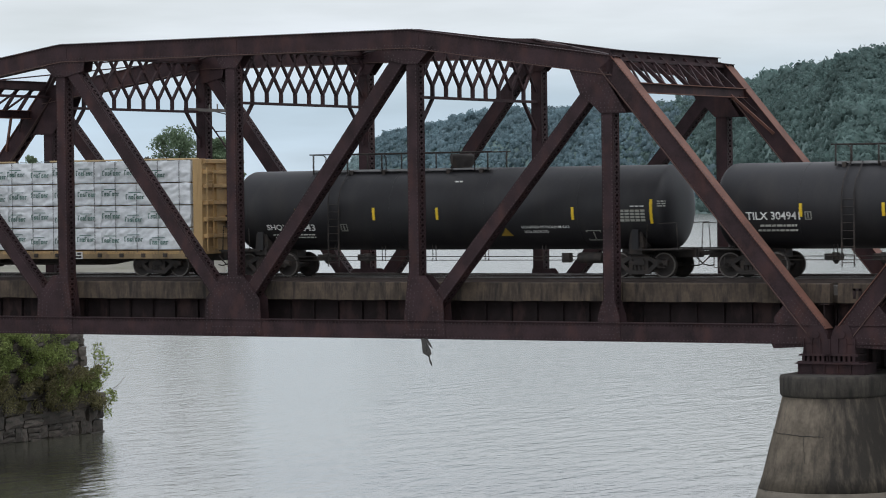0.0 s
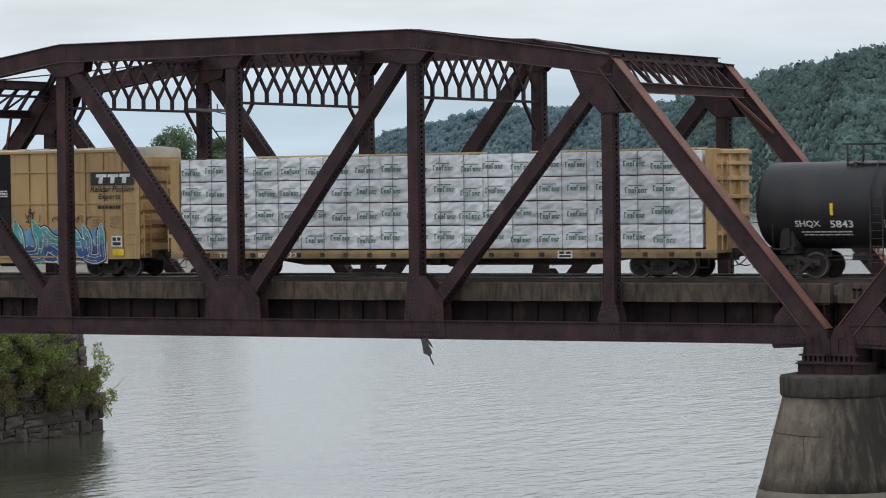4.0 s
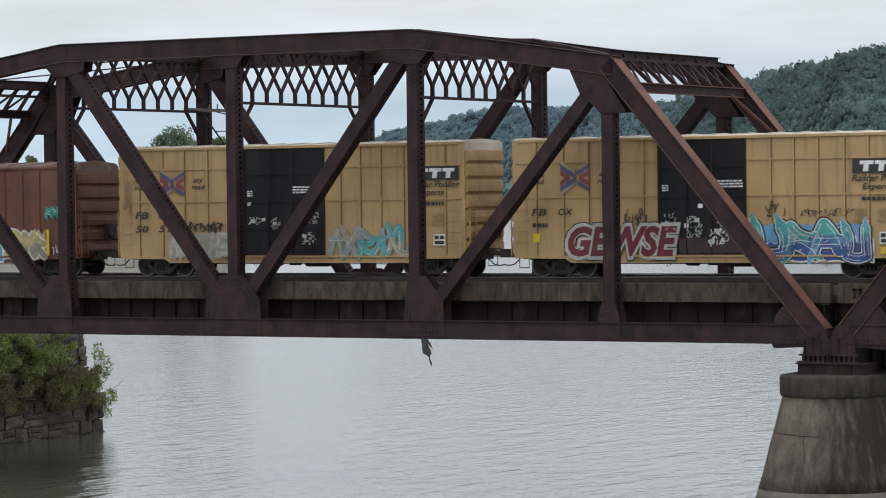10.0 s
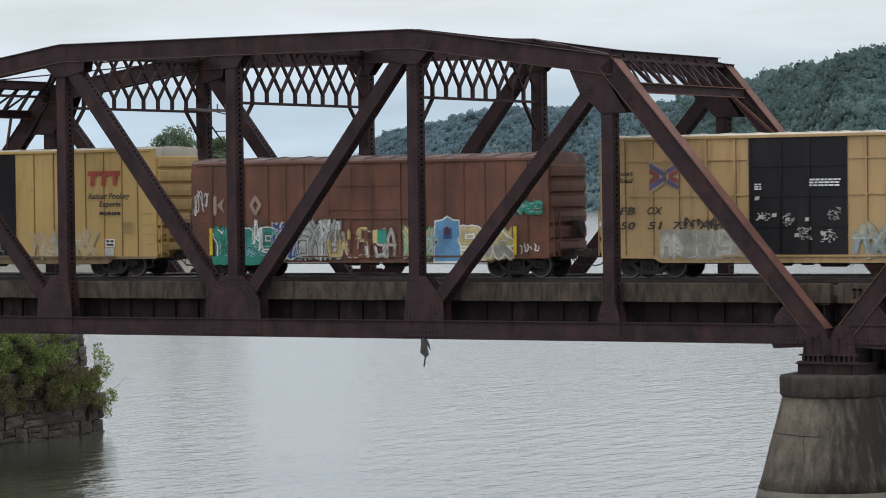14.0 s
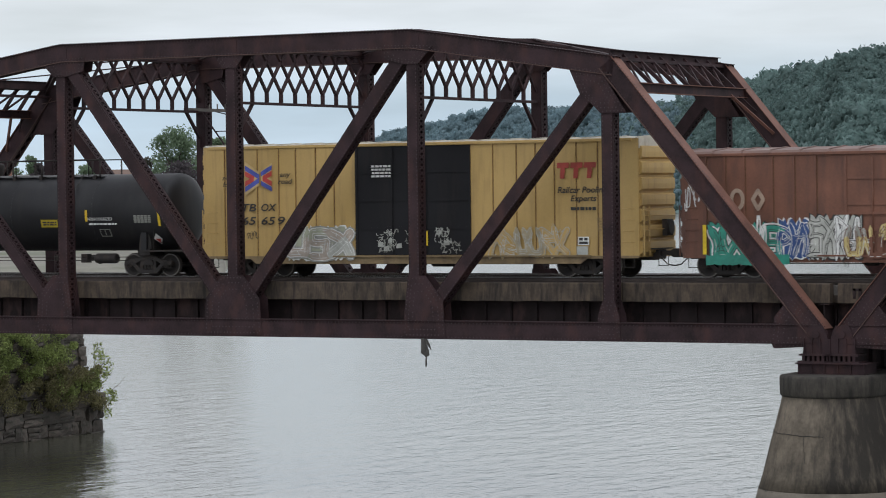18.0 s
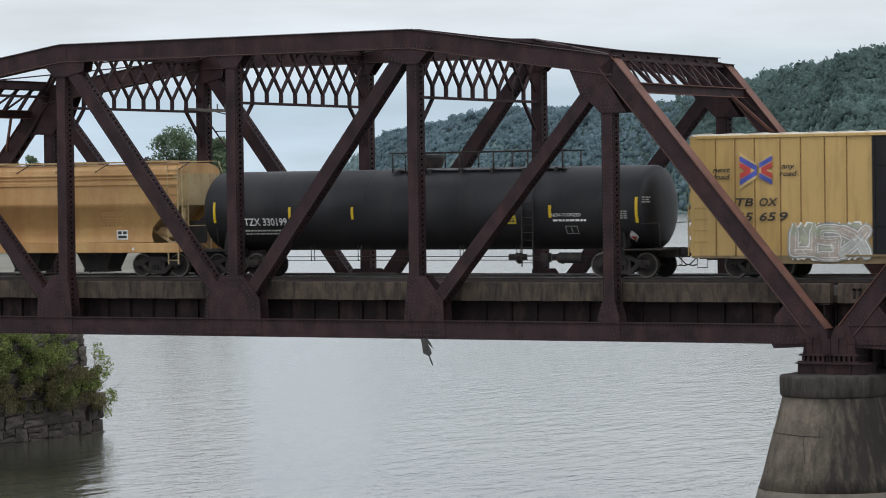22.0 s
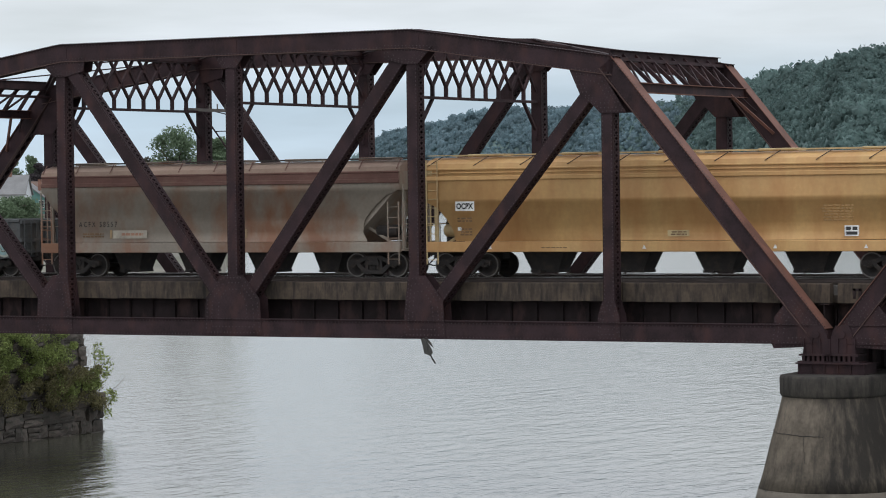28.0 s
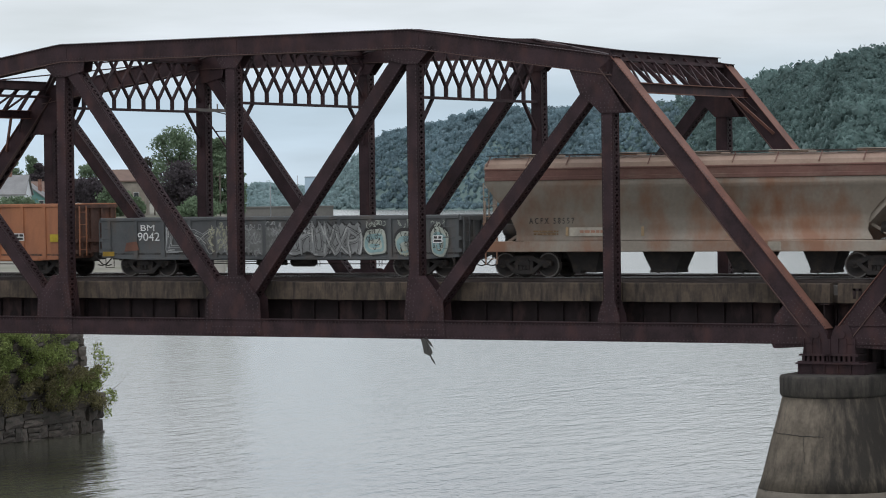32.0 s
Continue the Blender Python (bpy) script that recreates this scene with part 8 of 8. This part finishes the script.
        r.lathe([(-0.14, 0.1), (-0.12, 0.26), (0.0, 0.26)], 12, "x", (x0 - sg * 0.1, 0.3, 1.9))
        r.box(min(x0 - sg * 0.5, x0 - sg * 0.1), max(x0 - sg * 0.5, x0 - sg * 0.1), -0.1, 0.6, 1.3, 2.2)
        part("hand_brake", r, UNDER, car)
        s = Shape()
        s.box(min(x0 - sg * 2.6, x0 + sg * 0.25), max(x0 - sg * 2.6, x0 + sg * 0.25), -0.3, 0.3, 0.68, 1.0)
        part("draft_sill", s, UNDER, car)
        coupler(car, x0 + sg * 0.2, sg)
        bogie(car, sg * bog)
    for x, w in bays:
        s = Shape()
        vs = []
        for hw, yw, z in ((w * 0.72, 0.56, 1.0), (w * 0.44, 0.46, 0.26)):
            vs += [(x - hw, -yw, z), (x + hw, -yw, z), (x + hw, yw, z), (x - hw, yw, z)]
        s.add(vs, [(3, 2, 1, 0), (4, 5, 6, 7), (0, 1, 5, 4), (1, 2, 6, 5), (2, 3, 7, 6), (3, 0, 4, 7)])
        bay = part("discharge_bay", s, UNDER, car)
        g = Shape()
        g.box(x - w * 0.46, x + w * 0.46, -0.5, 0.5, 0.17, 0.27)
        g.box(x - 0.08, x + 0.08, -0.85, 0.85, 0.19, 0.25)
        g.lathe([(-0.9, 0.06), (-0.84, 0.07)], 8, "y", (x, 0, 0.22))
        part("outlet_gate", g, UNDER, bay)
    marks(car)
    return car


def build_hoppers():
    y = -HW - 0.006

    def m_tan(car):
        flat_poly(car, [(-8.6, 2.48), (-7.8, 2.48), (-7.8, 2.83), (-8.6, 2.83)], W_INK, y, "name_plate")
        lettering(car, "OCPX", (-8.56, -7.84, 2.54, 2.77), K_INK, y - 0.003, 0, 0.045)
        brown = ink("dark_brown_print", (0.16, 0.09, 0.04))
        bars(car, -8.55, -7.9, 2.05, 2.25, 2, brown, y, seed=101)
        bars(car, -8.4, -7.9, 1.55, 1.85, 3, brown, y, seed=102)
        flat_poly(car, [(-8.5, 1.75), (-8.35, 1.75), (-8.35, 1.88), (-8.5, 1.88)], W_INK, y, "sticker")
        bars(car, -5.1, -3.9, 1.08, 1.14, 1, brown, y - 0.05, seed=103)
        flat_poly(car, [(0.1, 1.5), (0.95, 1.5), (0.95, 1.72), (0.1, 1.72)], HOPPER_CREAM, y, "sticker")
        bars(car, 0.2, 0.85, 1.53, 1.7, 2, brown, y - 0.003, seed=104)
        bars(car, 6.0, 7.2, 2.0, 2.6, 6, ink("thin_tan_print", (0.3, 0.17, 0.06)), y, seed=105)
        spaced_boxes(car, 6.87, 7.4, 1.48, 1.85, y)
        for x in (-7.2, -0.9, 4.2, 7.6):
            flat_poly(car, [(x, 1.06), (x + 0.16, 1.06), (x + 0.08, 1.2)], W_INK, y - 0.05, "sticker")

    def m_grey(car):
        lettering(car, "A C F X   5 8 5 5 7", (-6.5, -4.65, 1.98, 2.19), K_INK, y, 0, 0.0)
        for x in (-5.0, -1.95, 1.4):
            flat_poly(car, [(x, 1.52), (x + 0.11, 1.52), (x + 0.11, 1.86), (x, 1.85)], ink("faded_yellow_mark", (0.29, 0.2, 0.11)), y, "reflector_strip")
        bars(car, -4.45, -3.4, 1.6, 1.77, 1, ink("brown_print", (0.34, 0.3, 0.24)), y - 0.006, seed=107)
        flat_poly(car, [(-4.85, 1.52), (-3.2, 1.52), (-3.2, 1.84), (-4.85, 1.84)], ink("pale_overpaint", (0.36, 0.32, 0.26)), y - 0.002, "paint_patch")
        flat_poly(car, [(3.0, 1.0), (3.5, 1.0), (3.5, 1.3), (3.0, 1.3)], ink("pale_overpaint", (0.36, 0.32, 0.26)), y - 0.05, "paint_patch")
        bars(car, -6.4, -5.3, 1.55, 1.75, 2, ink("dark_brown_print", (0.16, 0.09, 0.04)), y - 0.004, seed=106)
    tan = hopper("long tan covered hopper streaked with rust", -148.45, 19.7, 4.47, 8.5, HOPPER_TAN, HOPPER_CREAM, HOPPER_TAN, HOPPER_TAN, HOPPER_CREAM,
                 [(-9.85, 2.8), (-9.4, 2.62), (-9.0, 2.2), (-8.7, 1.75), (-8.62, 1.36)], [(8.62, 1.36), (8.52, 1.62), (8.6, 1.95), (8.95, 2.3), (9.4, 2.6), (9.85, 2.8)],
                 [(-5.4, 1.25), (-1.9, 1.25), (1.6, 1.25), (5.1, 1.25)], m_tan)
    grey = hopper("grey-brown covered hopper with heavy rust streaks", -167.80, 16.7, 4.42, 6.95, HOPPER_GREY, HOPPER_GREY, HOPPER_GREY, HOPPER_RUST, HOPPER_GREY,
                  [(-8.35, 3.45), (-7.9, 2.88), (-7.37, 2.38), (-7.06, 1.74), (-7.03, 1.5), (-7.1, 1.36)], [(6.9, 1.36), (6.72, 1.7), (6.8, 2.2), (7.2, 2.65), (7.75, 3.1), (8.35, 3.3)],
                  [(-4.75, 1.0), (-1.55, 1.15), (1.75, 1.2), (4.6, 0.95)], m_grey)
    return [tan, grey]


def gondola(label, xc, L, top, bog, ribs, paint, low=0.67):
    car = freight_car("gondola", label, "gondola car", xc)
    h = L / 2
    s = Shape()
    s.box(-h, h, -HW + 0.05, HW - 0.05, low + 0.2, low + 0.28)
    part("floor", s, UNDER, car)
    for sg in (-1, 1):
        y = sg * HW
        s = Shape()
        s.prism([(-h, low + 0.1), (-h + 1.9, low), (h - 1.9, low), (h, low + 0.1), (h, top - 0.02), (-h, top - 0.02)], min(y - sg * 0.05, y - sg * 0.09), max(y - sg * 0.05, y - sg * 0.09))
        part("side_wall", s, paint, car)
        s = Shape()
        s.bevelled(-h, h, min(y + sg * 0.0, y - sg * 0.16), max(y + sg * 0.0, y - sg * 0.16), top - 0.14, top, 0.02)
        part("top_chord", s, paint, car)
        s = Shape()
        s.bevelled(-h + 1.8, h - 1.8, min(y, y - sg * 0.1), max(y, y - sg * 0.1), low, low + 0.12, 0.02)
        part("side_sill", s, paint, car)
        for x in ribs:
            s = Shape()
            s.prism([(x - 0.09, low + 0.1), (x + 0.09, low + 0.1), (x + 0.07, top - 0.1), (x - 0.07, top - 0.1)], min(y - sg * 0.06, y + sg * 0.01), max(y - sg * 0.06, y + sg * 0.01))
            part("side_post", s, paint, car)
        x0 = sg * h
        s = Shape()
        s.box(min(x0, x0 - sg * 0.05), max(x0, x0 - sg * 0.05), -HW + 0.06, HW - 0.06, low + 0.1, top - 0.05)
        end_paint = GOND_END if paint is GOND_ORANGE else paint
        end = part("end_wall", s, end_paint, car)
        for z in (low + 0.35, low + 0.8, top - 0.12):
            s = Shape()
            s.box(min(x0, x0 + sg * 0.1), max(x0, x0 + sg * 0.1), -HW + 0.06, HW - 0.06, z - 0.07, z + 0.07)
            part("end_rib", s, end_paint, end)
        for yy in (-1.0, -0.35, 0.35, 1.0):
            s = Shape()
            s.box(min(x0, x0 + sg * 0.08), max(x0, x0 + sg * 0.08), yy - 0.06, yy + 0.06, low + 0.15, top - 0.1)
            part("end_rib", s, end_paint, end)
        ladder(car, -HW + 0.15, -HW + 0.6, x0 + sg * 0.16, low + 0.2, top - 0.1, 4, paint, "y")
        s = Shape()
        s.box(min(x0 - sg * 2.2, x0 + sg * 0.25), max(x0 - sg * 2.2, x0 + sg * 0.25), -0.3, 0.3, 0.66, 0.95)
        part("draft_sill", s, UNDER, car)
        coupler(car, x0 + sg * 0.2, sg)
        bogie(car, sg * bog)
        sill_step(car, x0 - sg * 0.4, -HW + 0.05)
        grabs(car, [(x0 - sg * 0.15, x0 - sg * 0.6, -HW - 0.0, z) for z in (1.1, 1.5, 1.9)], paint)
    s = Shape()
    s.box(-h, h, -0.22, 0.22, low - 0.05, low + 0.2)
    part("centre_sill", s, UNDER, car)
    brake_gear(car, L)
    return car


def build_gondolas():
    y = -HW - 0.014
    ribs = [-7.75, -6.46, -5.16, -3.9, -2.7, -1.55, -0.4, 0.73, 1.85, 2.96, 4.34, 5.2, 6.43, 7.53]
    g = gondola("low dark grey gondola covered in silver graffiti", -185.45, 16.3, 2.33, 6.3, ribs, GOND_GREY)
    lettering(g, "BM", (-6.2, -5.55, 1.82, 2.05), W_INK, y, 0, 0.0)
    lettering(g, "9042", (-6.35, -5.3, 1.42, 1.75), W_INK, y, 0, 0.0)
    pale, cream = ink("dull_silver_spray", (0.27, 0.275, 0.27)), ink("cream_spray", (0.36, 0.35, 0.25))
    sea, foam = ink("pale_teal_spray", (0.20, 0.31, 0.31)), ink("pale_foam_spray", (0.34, 0.36, 0.31))
    graffiti(g, -4.95, -3.98, 0.95, 1.98, 1, (GOND_GREY,), pale, y, 111, 0.1)
    flat_poly(g, [(-5.0, 0.95), (-4.4, 0.95), (-4.5, 1.15), (-4.75, 1.2), (-4.75, 1.95), (-5.0, 1.95)], pale, y, "graffiti")
    graffiti(g, -3.85, -2.75, 0.9, 2.0, 1, (GOND_GREY,), pale, y, 115, 0.1)
    for i, (a, b, c, d, m) in enumerate(((-3.0, -2.75, 1.0, 2.0, cream), (-2.6, -1.6, 0.85, 2.05, cream), (-1.45, -0.45, 0.9, 2.05, pale), (-0.3, 0.68, 0.85, 2.1, pale),
                                         (4.05, 5.1, 1.72, 2.12, foam), (5.45, 6.6, 1.7, 2.12, foam), (6.95, 7.65, 1.9, 2.12, foam), (5.5, 6.6, 0.82, 1.1, cream), (-2.5, -1.6, 0.85, 1.5, pale))):
        tag_rows(g, a, b, c, d, m, y - 0.013, 120 + i, 0.2 + 0.05 * (i % 3))
    # fat silver letters with thin dark outlines
    graffiti(g, 0.7, 3.9, 0.82, 2.1, 4, (pale, ink("worn_silver_spray", (0.22, 0.225, 0.22))), K_INK, y, 112, 0.21, back=ink("worn_silver_spray", (0.22, 0.225, 0.22)))
    for i, (a, b, c, d) in enumerate(((-2.65, -1.6, 0.85, 2.0), (-1.5, -0.5, 0.85, 1.95), (-0.35, 0.6, 0.85, 2.0))):
        ground_blob(g, a, b, c, d, ink("thin_grey_spray", (0.15, 0.152, 0.145)), y + 0.004, 140 + i)
    # rounded teal figures, one to a panel
    for x0, x1, z0, z1 in ((4.05, 5.05, 0.85, 1.95), (5.45, 6.6, 0.82, 1.85), (6.95, 7.7, 0.8, 1.98)):
        for k, (grow, m) in enumerate(((0.03, K_INK), (0.0, foam), (-0.08, sea), (-0.2, foam), (-0.27, sea))):
            cx, cz, rx, rz = (x0 + x1) / 2 + 0.03 * (k % 2), (z0 + z1) / 2 - 0.05 * k, (x1 - x0) / 2 + grow, (z1 - z0) / 2 + grow - 0.05 * k
            if rx > 0.05 and rz > 0.05:
                flat_poly(g, [(cx + rx * math.copysign(abs(math.cos(t)) ** 0.7, math.cos(t)) * (1 + 0.07 * math.sin(3 * t + x0)), cz + rz * math.copysign(abs(math.sin(t)) ** 0.7, math.sin(t)) * (1 + 0.06 * math.sin(4 * t + x0)))
                              for t in (2 * math.pi * j / 24 for j in range(24))], m, y - 0.004 - 0.002 * k, "graffiti")
        tag_rows(g, x0 + 0.12, x1 - 0.12, z0 + 0.1, z1 - 0.1, K_INK, y - 0.016, int(x0 * 10), 0.4)
    spaced_boxes(g, 7.08, 7.5, 1.3, 1.58, y - 0.02)
    flat_poly(g, [(-8.05, 0.82), (-7.5, 0.82), (-7.5, 1.0), (-8.05, 1.0)], ink("dull_gold_paint", (0.3, 0.19, 0.02)), y, "placard")
    flat_poly(g, [(-7.0, 1.0), (-6.3, 1.05), (-6.4, 1.4), (-6.9, 1.35)], BROWN, y, "paint_patch")
    o = gondola("faded orange high-sided gondola", -201.90, 14.0, 2.93, 5.0, [-6.2, -4.9, -3.6, -2.3, -1.0, 0.4, 1.8, 3.2, 4.4, 5.5, 6.6], GOND_ORANGE, 0.64)
    spaced_boxes(o, 4.0, 4.5, 1.45, 1.75, y)
    flat_poly(o, [(5.8, 1.4), (6.4, 1.4), (6.4, 1.7), (5.8, 1.7)], ink("gold_placard", (0.42, 0.32, 0.02)), y, "placard")
    return [g, o]


CARS = build_tanks() + [build_lumber(), build_fbox_a(), build_fbox_b(), build_kcs(), build_tbox()] + build_hoppers() + build_gondolas()
def travel(t):
    """How far the train has come after t seconds."""
    return 5.5223 * t - 0.008954 * t * t + 0.0000378 * t ** 3


def motions():
    c = river.location.copy()
    walk(river, [(0, pose(c.x, c.y, c.z)), (32, pose(c.x + 9.0, c.y - 4.0, c.z))])
    swing = [(0, 13), (1, 18), (2, 10), (3, 26), (4.5, 14), (6, 15), (7, 12), (8, 5), (9, 8), (10, 13), (11, 6), (12, 3), (13, -7), (14, -2), (15.5, 4), (17, -6), (18, 2), (19, 22),
             (20, 8), (21, 3), (22, 15), (23, 17), (24, 5), (25, 14), (26.5, 10), (28, 21), (28.4, 19), (29, 17), (29.5, 20), (30, 18), (31, 13), (32, 20)]
    walk(rag, [(t, pose(-9.0, YN - 0.05, Z_BOT, 0, -a * 0.8, 0)) for t, a in swing])
    walk(rag_tail, [(t, pose(0.12, 0, -0.63, 0, -a * 1.1 + 12, 0)) for t, a in swing])
    def road(t):
        p = bearing(51 + 58 * (t - 30.4), 590.0)
        return pose(p.x, p.y, -1.85, 0, 0, math.degrees(YAW))
    walk(van, [(t, road(t)) for t in range(0, 33, 4)])
    for car in CARS:
        x = car.location.x
        walk(car, [(t, pose(x + travel(t), YC, 0)) for t in range(0, 33, 2)])
    for w, x in WHEELS:
        walk(w, [(k / 10, pose(x, 0, 0.457, 0, math.degrees(travel(k / 10) / 0.457), 0)) for k in range(0, 321)])


motions()
